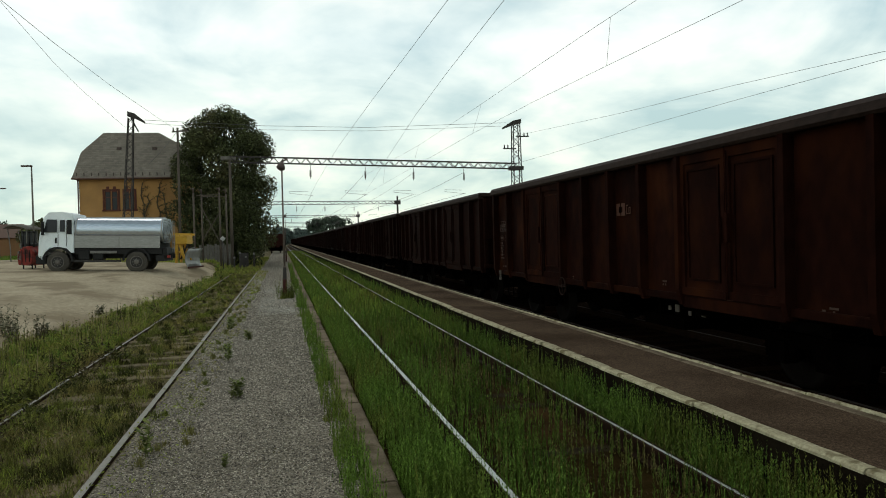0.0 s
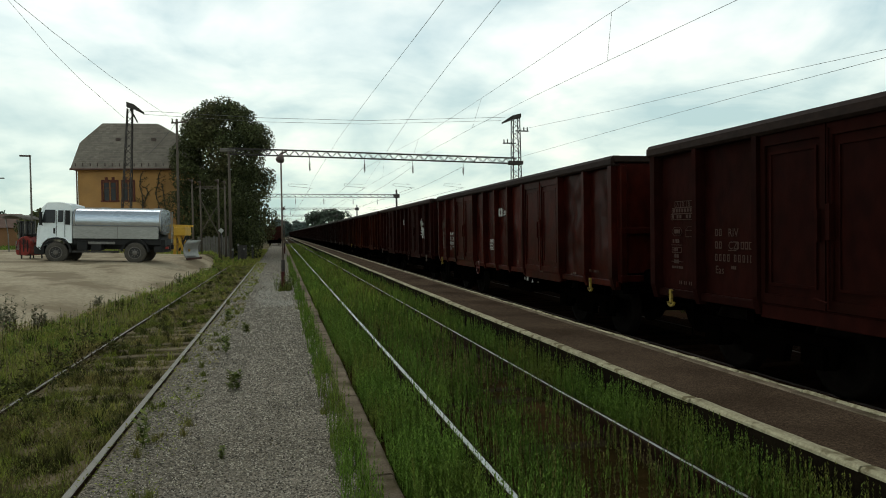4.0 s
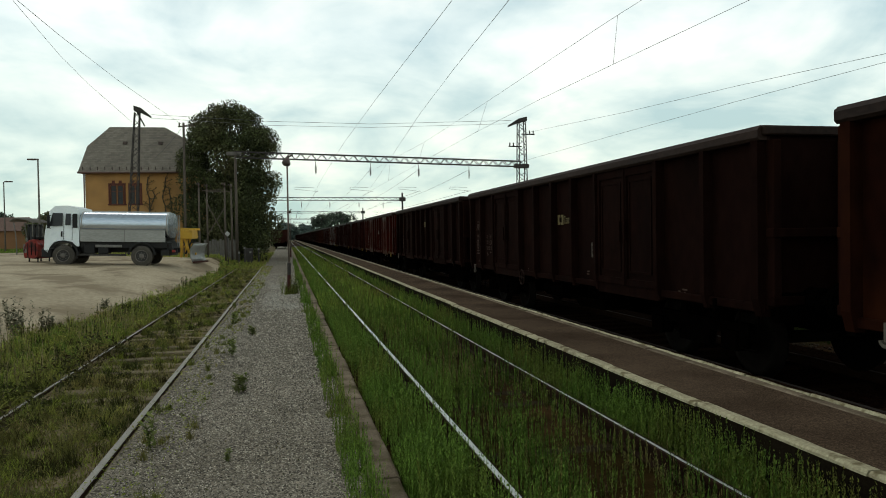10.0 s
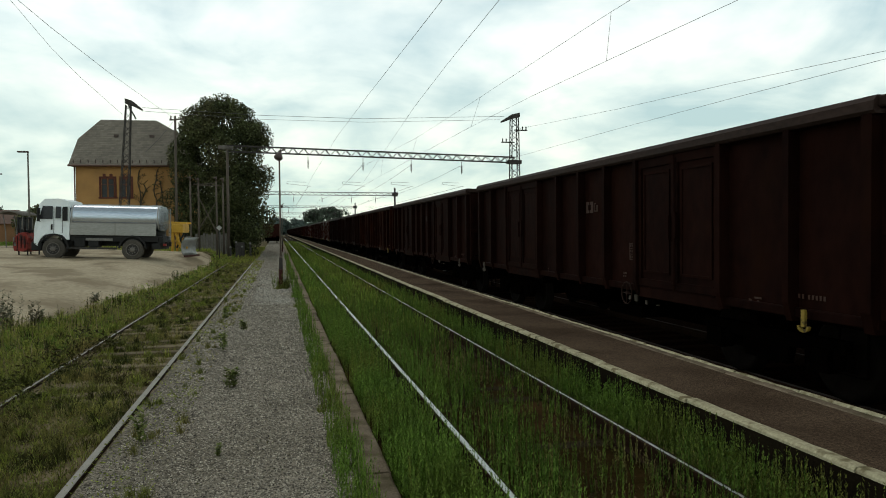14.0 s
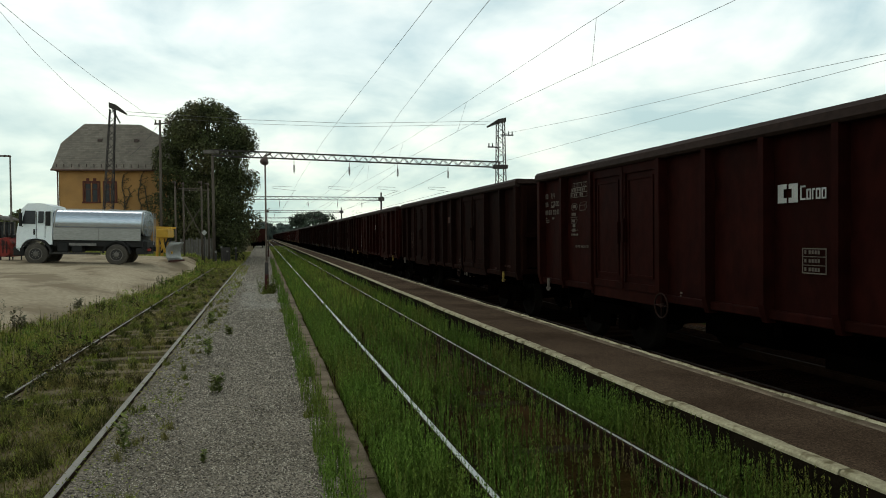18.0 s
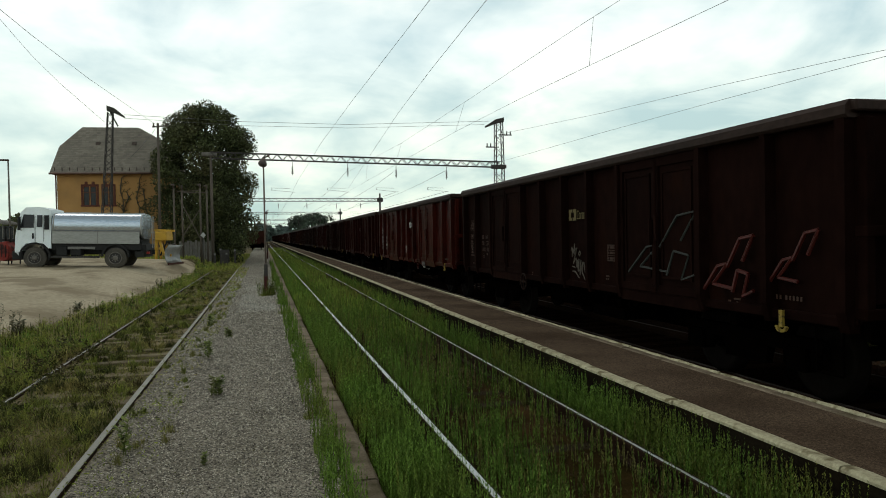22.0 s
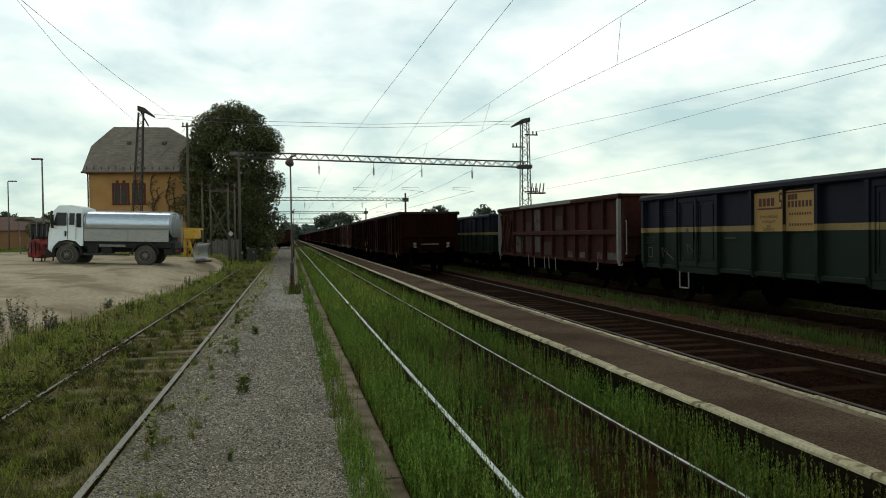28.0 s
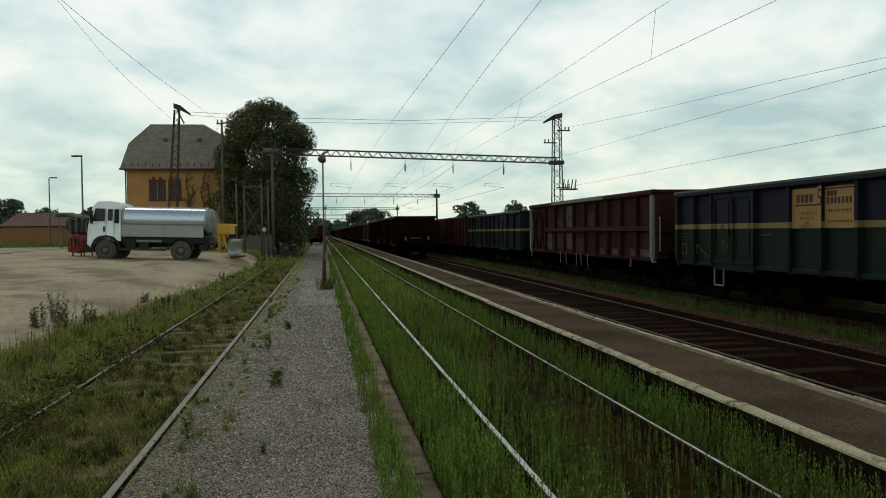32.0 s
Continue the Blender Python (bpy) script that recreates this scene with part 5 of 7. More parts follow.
for a, b in (((0.2, 0, 5.2), (1.75, 0, 5.25)), ((0.4, 0, 4.6), (1.75, 0, 1.8)), ((1.75, 0, 4.0), (0.5, 0, 2.0)), ((0.4, 1.4, 5.2), (2.1, 1.4, 5.2))):
    bm = bmesh.new()
    bar(bm, (fx + a[0], fy + a[1], a[2]), (fx + b[0], fy + b[1], b[2]), 0.06)
    part("brace", bm, "wood_pole", frame_ob)

# ---- platform lamps ----
M["lamp_shell"] = mat("lamp_shell", (0.05, 0.035, 0.03), (0.10, 0.07, 0.06), 0.6, 5, 40, 0.2)
M["lamp_post"] = mat("lamp_post", (0.10, 0.075, 0.06), (0.17, 0.13, 0.11), 0.75, 5, 40, 0.2)


def platform_lamp(x, y, h, label):
    t = thing("platform_lamp", label, "lamp post", pose(x, y, -0.13), group="platform lamps")
    bm = bmesh.new()
    box(bm, -0.07, -0.07, 0, 0.07, 0.07, 0.66)
    part("base", bevel(bm, 0.02, 2), "red_paint", t, "dull red square base")
    bm = bmesh.new()
    box(bm, -0.062, -0.062, 0.66, 0.062, 0.062, 1.06)
    part("sleeve", bevel(bm, 0.02, 2), "steel_dark", t, "black sleeve over the base")
    bm = bmesh.new()
    lathe(bm, (0, 0, 1.05), (0, 0, 1.10), [(0, 0.05), (0.025, 0.055), (0.05, 0.04)], 12)
    part("collar", bm, "lamp_post", t, "pale collar")
    bm = bmesh.new()
    rod(bm, (0, 0, 1.1), (0, 0, h - 0.12), 0.032, 10, 0.026)
    part("shaft", bm, "lamp_post", t)
    bm = bmesh.new()
    lathe(bm, (-0.06, -0.06, h - 0.34), (0.06, 0.0, h + 0.02), [(0, 0.07), (0.04, 0.13), (0.08, 0.15), (0.14, 0.14), (0.22, 0.09), (0.30, 0.04)], 16)
    rod(bm, (0, 0, h - 0.05), (0.2, 0.03, h + 0.05), 0.03, 8)
    part("lamp_head", bm, "lamp_shell", t, "round dark lamp head")
    return t


platform_lamp(0.06, 25.6, 4.72, "slim rusty platform lamp post with round head on gravel")
platform_lamp(0.35, 72.0, 4.6, "distant slim platform lamp post on gravel")

# ---- house ----
M["stucco"] = mat("stucco", (0.3544, 0.1895, 0.06433), (0.4793, 0.2675, 0.1011), 0.9, 0.7, 30, 0.3, c=(0.2917, 0.1673, 0.07352), c_scale=0.5, c_at=(0.5, 0.75))
M["roof_slate"] = mat("roof_slate", (0.140, 0.120, 0.096), (0.205, 0.180, 0.146), 0.9, 0.5, 12, 0.4, rand=0.16, island=True)
M["brick_red"] = mat("brick_red", (0.0806, 0.027, 0.0195), (0.124, 0.042, 0.02925), 0.9, 3, 40, 0.3)
M["glass_dark"] = mat("glass_dark", (0.02, 0.022, 0.025), (0.035, 0.037, 0.04), 0.2, 2, 20, 0, spec=0.22)
M["gutter"] = mat("gutter", (0.09, 0.05, 0.04), (0.14, 0.08, 0.06), 0.6, 3, 30, 0.1)


def build_house():
    t = thing("house", "two-storey ochre house with a grey half-hipped roof", "house", pose(-11.75, 68.9, 0.4, 0, 0, -3))
    # local: front at y = -4, x from -3.6 to 3.9
    x0, x1, y0, y1, ze, zr = -4.2, 4.2, -4.0, 4.5, 7.05, 11.35
    bm = bmesh.new()
    box(bm, x0, y0, 0, x1, y1, ze)
    wall = part("wall", bm, "stucco", t, "ochre stuccoed wall")
    ox0, ox1, oy0, oy1 = x0 - 0.42, x1 + 0.42, y0 - 0.5, y1 + 0.5
    ym = (oy0 + oy1) / 2
    rx0, rx1 = -3.33, 1.35
    kz = ze + 2.35  # where the half hip begins
    ky = (zr - ze)
    t1 = 2.35 / ky
    yk0, yk1 = oy0 + (ym - oy0) * t1, oy1 + (ym - oy1) * t1
    zb = ze - 0.12
    bm = bmesh.new()
    A, B = bm.verts.new((ox0, oy0, zb)), bm.verts.new((ox1, oy0, zb))
    C, D = bm.verts.new((ox1, oy1, zb)), bm.verts.new((ox0, oy1, zb))
    E, F = bm.verts.new((ox0 + 0.02, yk0, kz)), bm.verts.new((ox1 - 0.02, yk0, kz))
    G, Hh = bm.verts.new((ox1 - 0.02, yk1, kz)), bm.verts.new((ox0 + 0.02, yk1, kz))
    R0, R1 = bm.verts.new((rx0, ym, zr)), bm.verts.new((rx1, ym, zr))
    for f in ((A, B, F, R1, R0, E), (C, D, Hh, R0, R1, G), (E, R0, Hh), (F, G, R1), (A, E, Hh, D), (B, C, G, F), (A, D, C, B)):
        bm.faces.new(f)
    bmesh.ops.recalc_face_normals(bm, faces=bm.faces)
    roof = part("roof", bm, "roof_slate", t, "weathered grey slate roof")
    # slate courses on the front slope, cut along the hips
    rows = 26

    def ends(z):
        k = max(0.0, (z - kz) / (zr - kz))
        return ox0 + (rx0 - ox0) * k + 0.02, ox1 + (rx1 - ox1) * k - 0.02

    bm = slates = bmesh.new()
    for r in range(rows):
        za, zb2 = zb + (zr - zb) * r / rows, zb + (zr - zb) * (r + 1) / rows
        ya, yb = oy0 + (ym - oy0) * r / rows, oy0 + (ym - oy0) * (r + 1) / rows
        (la, ra), (lb, rb) = ends(za), ends(zb2)
        x = la - (0.15 if r % 2 else 0)
        while x < ra:
            e = x + 0.285
            dz = random.uniform(0.0, 0.012)
            p, q, u, w = min(max(x, la), ra), min(e, ra), min(max(e, lb), rb), min(max(x, lb), rb)
            if q - max(p, la) > 0.02:
                v = [bm.verts.new(c) for c in ((p, ya - 0.02, za + 0.03 + dz), (q, ya - 0.02, za + 0.03 + dz), (u, yb - 0.02, zb2 + 0.022), (w, yb - 0.02, zb2 + 0.022), (p, ya - 0.02, za + 0.012), (q, ya - 0.02, za + 0.012))]
                if u - w > 0.005:
                    bm.faces.new((v[0], v[1], v[2], v[3]))
                bm.faces.new((v[4], v[5], v[1], v[0]))
            x += 0.3
    tagged(part("slate_covering", slates, "roof_slate", roof), kind="stuff")
    bm = bmesh.new()
    rod(bm, (ox0, oy0 - 0.05, ze - 0.1), (ox1, oy0 - 0.05, ze - 0.1), 0.08, 8)
    part("gutter", bm, "gutter", roof, "brown gutter")
    for x in (x0 - 0.05, x1 + 0.05):
        bm = bmesh.new()
        rod(bm, (x, y0 - 0.1, 0), (x, y0 - 0.1, ze - 0.15), 0.06, 8)
        part("downpipe", bm, "gutter", wall)
    for x in (-1.6, 1.3):
        bm = bmesh.new()
        box(bm, x - 0.17, oy0 + (ym - oy0) * 0.6 - 0.1, ze + 2.55, x + 0.17, oy0 + (ym - oy0) * 0.6 + 0.5, ze + 2.8)
        part("roof_vent", bm, "lamp_shell", roof, "small dark roof hatch")
    for i in range(16):
        bm = bmesh.new()
        x = ox0 + 0.35 + i * (ox1 - ox0 - 0.7) / 15
        bar(bm, (x, oy0 + 0.25, ze + 0.08), (x, oy0 + 0.2, ze + 0.4), 0.07, 0.04)
        part("snow_guard", bm, "lamp_shell", roof)
    for xc, w in ((-1.72, 0.53), (-0.29, 0.40)):
        bm = bmesh.new()
        for a, b, c, d in ((xc - w - 0.14, 4.4, xc - w, 6.1), (xc + w, 4.4, xc + w + 0.14, 6.1), (xc - w, 5.95, xc + w, 6.1), (xc - w - 0.2, 4.28, xc + w + 0.2, 4.4)):
            box(bm, a, y0 - 0.07, b, c, y0 + 0.02, d)
        n = part("window", bm, "brick_red", wall, "paired window in a red brick surround")
        for s in (-1, 1):
            bm = bmesh.new()
            box(bm, xc + s * w * 0.5 - w * 0.4, y0 - 0.02, 4.4, xc + s * w * 0.5 + w * 0.4, y0 - 0.005, 5.95)
            part("pane", bm, "glass_dark", n)
            bm = bmesh.new()
            for a, b, c, d in ((-0.42, 4.4, -0.34, 5.95), (0.34, 4.4, 0.42, 5.95), (-0.34, 5.87, 0.34, 5.95), (-0.34, 5.4, 0.34, 5.46)):
                box(bm, xc + s * w * 0.5 + a * w, y0 - 0.05, b, xc + s * w * 0.5 + c * w, y0 - 0.021, d)
            part("window_frame", bm, "brick_red", n, "dark red wooden frame")
            bm = bmesh.new()
            box(bm, xc + s * w * 0.5 - w * 0.2, y0 - 0.09, 6.1, xc + s * w * 0.5 + w * 0.2, y0 + 0.02, 6.32)
            part("brick_cap", bm, "brick_red", n)
    return t


build_house()


def build_creeper(x, y, z, turn):
    """A climbing plant: dark forked stems with tufts of leaves."""
    t = thing("climbing_plant", "bare dark climbing plant on the ochre house wall", "climbing plant", pose(x, y, z, 0, 0, turn))
    r = random.Random(5)
    for x0, h in ((-0.7, 5.4), (-0.15, 6.1), (0.4, 6.3), (0.9, 5.6)):
        bm = bmesh.new()
        p = Vector((x0, 0, 0))
        tips = []
        while p.z < h:
            q = p + Vector((r.uniform(-0.18, 0.18), 0, r.uniform(0.3, 0.5)))
            rod(bm, p, q, 0.045, 6, 0.04)
            if p.z > 1.2:
                e = q + Vector((r.choice((-1, 1)) * r.uniform(0.2, 0.5), -0.05, r.uniform(0.1, 0.4)))
                rod(bm, q, e, 0.03, 5, 0.015)
                tips.append(e)
            tips.append(q)
            p = q
        st = part("stem", bm, "bark", t)
        v, f = leaf_cloud(np.random.default_rng(int(h * 10)), np.array([tuple(k) for k in tips]), np.array([0.16] * len(tips)), 500, 0.05)
        part("foliage", raw_mesh("foliage", v, f, "leaf"), None, st)


# ---- trees ----
M["bark"] = mat("bark", (0.05, 0.04, 0.03), (0.10, 0.08, 0.06), 0.95, 4, 30, 0.8, stretch=(2, 2, 0.4))


def leaf_mat(name, a, b, c=None):
    return mat(name, a, b, 0.7, 0.5, 1.6, 0, spec=0.12, rand=0.5, island=True, c=c, c_scale=0.35, c_at=(0.5, 0.7))


M["leaf"] = leaf_mat("leaf", (0.021, 0.028, 0.012), (0.098, 0.110, 0.041), (0.088, 0.083, 0.037))
# haze of the distance put into these paler, bluer leaf colours
M["leaf_far_haze"] = leaf_mat("leaf_far_haze", (0.040, 0.058, 0.042), (0.080, 0.105, 0.070))
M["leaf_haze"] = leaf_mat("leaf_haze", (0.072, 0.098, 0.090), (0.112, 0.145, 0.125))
M["leaf_hill_haze"] = mat("leaf_hill_haze", (0.085, 0.115, 0.11), (0.13, 0.165, 0.15), 0.95, 0.02, 0.4, 0.5, spec=0.0, bump_dist=0.5)


def leaf_cloud(rng, centres, radii, per, size):
    """Small folded quads scattered on the skins of many clumps."""
    v, f = [], []
    for c, r in zip(centres, radii):
        n = max(8, int(per * r * r))
        d = rng.normal(size=(n, 3))
        d /= np.linalg.norm(d, axis=1)[:, None]
        rad = r * (0.55 + 0.5 * rng.random(n) ** 0.6)
        p = c + d * rad[:, None] * np.array([1, 1, 0.85])
        u = rng.normal(size=(n, 3))
        u /= np.linalg.norm(u, axis=1)[:, None]
        w = np.cross(u, d + 0.4 * rng.normal(size=(n, 3)))
        w /= np.linalg.norm(w, axis=1)[:, None] + 1e-6
        s = size * (0.6 + 0.8 * rng.random(n))[:, None]
        base = len(v) and sum(len(a) for a in v)
        v.append(np.stack([p - u * s, p + w * s * 0.55, p + u * s, p - w * s * 0.55], 1).reshape(-1, 3))
        f.append(base + np.arange(n * 4).reshape(n, 4))
    return np.concatenate(v), np.concatenate(f)


def tree(name, x, y, z, h, w, label, seed, crown_from=0.15, clumps=60, per=26, size=0.22, material="leaf", shape="round", group=""):
    rng = np.random.default_rng(seed)
    t = thing(name, label, "tree", pose(x, y, z), group=group)
    bm = bmesh.new()
    segs = [(0, 0, 0, 0.035 * h), (0.02 * w, 0, h * 0.25, 0.028 * h), (-0.02 * w, 0.02 * w, h * 0.55, 0.018 * h), (0, 0, h * 0.85, 0.008 * h)]
    for a, b in zip(segs, segs[1:]):
        rod(bm, a[:3], b[:3], a[3], 10, b[3])
    trunk = part("trunk", bm, "bark", t)
    cs, rs = [], []
    for i in range(clumps):
        u = rng.random()
        zz = crown_from + (1 - crown_from) * u
        if shape == "round":
            prof = math.sqrt(max(0.0, 1 - abs(2 * u - 0.85) ** 3.2 * 0.62)) if u < 0.97 else 0.45
        else:
            prof = max(0.08, 1 - u ** 1.4) * 0.9 + 0.1
        a = rng.random() * math.tau
        rr = prof * w * 0.5 * (0.3 + 0.8 * rng.random() ** 0.5)
        r = w * (0.075 + 0.12 * rng.random() ** 1.5) * (0.75 + 0.4 * prof)
        cs.append((rr * math.cos(a), rr * math.sin(a), zz * h - r * 0.6 * (u > 0.8)))
        rs.append(r)
    for i in range(0, clumps, max(1, clumps // 9)):
        c = cs[i]
        bm = bmesh.new()
        rod(bm, (0, 0, max(0.12 * h, c[2] * 0.55)), (c[0] * 0.8, c[1] * 0.8, c[2]), 0.010 * h, 7, 0.004 * h)
        part("limb", bm, "bark", trunk)
    v, f = leaf_cloud(rng, np.array(cs), np.array(rs), per, size)
    part("crown", raw_mesh("crown", v, f, material), None, t, "dense leafy crown with ragged outline")
    return t


build_creeper(-10.4, 64.62, 0.4, -3)
tree("tree", -4.4, 63.0, 0.0, 12.9, 6.7, "large dense dark green lime tree beside the house", 4, 0.03, 210, 430, 0.092)
tree("tree", -4.6, 73.0, 0.0, 9.0, 5.0, "dark leafy tree behind the large one", 5, 0.05, 110, 140, 0.16)
tree("tree", -5.6, 86.0, 0.0, 8.0, 5.0, "dark leafy tree along the disused track", 6, 0.05, 80, 110, 0.18)

# distant woods and single trees
rng = np.random.default_rng(11)


def wood(name, label, x0, x1, y, h0, h1, n, seed, size=0.9, material="leaf_far_haze"):
    r = np.random.default_rng(seed)
    cs, rs = [], []
    for i in range(n):
        u = (i + r.random()) / n
        h = h0 + (h1 - h0) * (0.5 + 0.5 * noise.noise((u * 6, seed, 0)) + 0.25 * r.random())
        for k in range(4):
            rr = h * (0.22 + 0.14 * r.random())
            cs.append((x0 + (x1 - x0) * u + r.normal() * h * 0.3, y + r.normal() * 4, max(rr * 0.6, h * (k + 0.6) / 4.2 - rr * 0.3)))
            rs.append(rr)
    v, f = leaf_cloud(r, np.array(cs), np.array(rs), 14 / size ** 2 * 1.1, size)
    return tagged(new(name, raw_mesh(name, v, f, material)), label, "trees", kind="stuff")


wood("far_bushes", "low distant shrubs beyond the sidings", 24, 95, 235, 4, 6.5, 30, 8, 0.4)
tree("tree", 15.5, 240, 0, 9.6, 11.5, "distant round tree at the end of the station", 9, 0.05, 90, 34, 0.36, "leaf_far_haze")
tree("tree", 48.7, 240, 0, 11.8, 9.0, "distant tree beyond the sidings", 10, 0.08, 80, 34, 0.36, "leaf_far_haze")
tree("tree", 64.5, 240, 0, 12.2, 7.5, "distant tree beyond the sidings", 14, 0.08, 80, 34, 0.36, "leaf_far_haze")
tree("tree", -92.0, 235, 0, 13.0, 11, "distant tree behind the boundary wall", 15, 0.08, 80, 34, 0.36, "leaf_far_haze")
tree("tree", -82.5, 240, 0, 10.5, 8, "distant tree behind the boundary wall", 16, 0.08, 80, 34, 0.36, "leaf_far_haze")
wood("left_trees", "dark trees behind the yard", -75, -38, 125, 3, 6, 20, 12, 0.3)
wood("horizon_trees", "line of trees at the end of the line, haze in their colour", -70, 170, 460, 5.5, 11.0, 80, 17, 0.8, "leaf_haze")
wood("left_bushes", "dark shrubs beside the house", -26.5, -16.5, 88, 2.4, 5.0, 12, 13, 0.17, "leaf")
bm = bmesh.new()
ridge = [(x, 9 + 5 * noise.noise((x * 0.004, 1.3, 0)) + 3.5 * noise.noise((x * 0.02, 4.2, 0)) + 1.8 * noise.noise((x * 0.09, 7.7, 0))) for x in range(-1000, 1001, 9)]
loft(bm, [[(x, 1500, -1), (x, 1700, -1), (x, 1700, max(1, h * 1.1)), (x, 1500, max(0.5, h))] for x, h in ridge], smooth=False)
solid("backdrop", bm, "leaf_hill_haze", "wooded hills on the horizon, haze in their colour", "hills")

# ---- tank lorry ----
M["white_cab"] = mat("white_cab", (0.72, 0.78, 0.80), (0.84, 0.89, 0.90), 0.3, 1.5, 30, 0.03, spec=0.5, c=(0.6, 0.6, 0.56), c_scale=1.2, c_at=(0.62, 0.85))
M["alu"] = mat("alu", (0.36, 0.41, 0.47), (0.48, 0.53, 0.60), 0.22, 0.8, 20, 0.04, metal=0.9, stretch=(0.3, 1, 1))
M["alu_dull"] = mat("alu_dull", (0.2592, 0.2592, 0.2448), (0.36, 0.36, 0.3456), 0.5, 1.2, 20, 0.06, metal=0.6, stretch=(0.3, 1, 1))
M["black_plastic"] = mat("black_plastic", (0.0075, 0.0075, 0.0075), (0.0175, 0.017, 0.0165), 0.65, 4, 40, 0.1)
M["tyre"] = mat("tyre", (0.045, 0.040, 0.034), (0.100, 0.088, 0.073), 0.95, 3, 30, 0.4)
M["rim"] = mat("rim", (0.022, 0.020, 0.018), (0.055, 0.05, 0.045), 0.7, 4, 40, 0.1)
M["hub"] = mat("hub", (0.10, 0.09, 0.08), (0.19, 0.17, 0.15), 0.7, 6, 40, 0.1)
M["blower_red"] = mat("blower_red", (0.16, 0.014, 0.010), (0.27, 0.03, 0.02), 0.55, 5, 30, 0.1, c=(0.05, 0.01, 0.008), c_scale=3, c_at=(0.5, 0.65))
M["yellow_paint"] = mat("yellow_paint", (0.50, 0.28, 0.03), (0.65, 0.38, 0.05), 0.5, 3, 30, 0.1, c=(0.25, 0.13, 0.04), c_scale=2.5, c_at=(0.55, 0.75))
M["blade_steel"] = mat("blade_steel", (0.25, 0.25, 0.24), (0.42, 0.42, 0.40), 0.45, 2, 30, 0.1, metal=0.5)


def lorry_wheel(parent, x, y, r, side):
    bm = bmesh.new()
    lathe(bm, (x, y, r), (x, y + side * 0.3, r), [(0, r * 0.62), (0.02, r * 0.9), (0.06, r), (0.24, r), (0.28, r * 0.9), (0.3, r * 0.62), (0.29, r * 0.58)], 28)
    w = part("wheel", bm, "tyre", parent, "dusty black tyre")
    bm = bmesh.new()
    lathe(bm, (x, y + side * 0.26, r), (x, y + side * 0.4, r), [(0, r * 0.58), (0.045, r * 0.58), (0.05, r * 0.54), (0.042, r * 0.3), (0.05, r * 0.2)], 24)
    rim = part("rim", bm, "rim", w)
    bm = bmesh.new()
    lathe(bm, (x, y + side * 0.28, r), (x, y + side * 0.4, r), [(0, r * 0.26), (0.06, r * 0.24), (0.1, r * 0.1)], 16)
    part("hub", bm, "hub", rim)
    bm = bmesh.new()
    for k in range(24):
        a, c = math.tau * k / 24, math.tau * (k + 1) / 24
        bar(bm, (x + math.cos(a) * r * 0.56, y + side * 0.315, r + math.sin(a) * r * 0.56), (x + math.cos(c) * r * 0.56, y + side * 0.315, r + math.sin(c) * r * 0.56), 0.03)
    part("rim_edge", bm, "hub", rim)
    for i in range(8):
        a = math.tau * i / 8
        bm = bmesh.new()
        rod(bm, (x + math.cos(a) * r * 0.34, y + side * 0.30, r + math.sin(a) * r * 0.34), (x + math.cos(a) * r * 0.34, y + side * 0.335, r + math.sin(a) * r * 0.34), 0.02, 6)
        part("wheel_nut", bm, "pale_metal", rim)


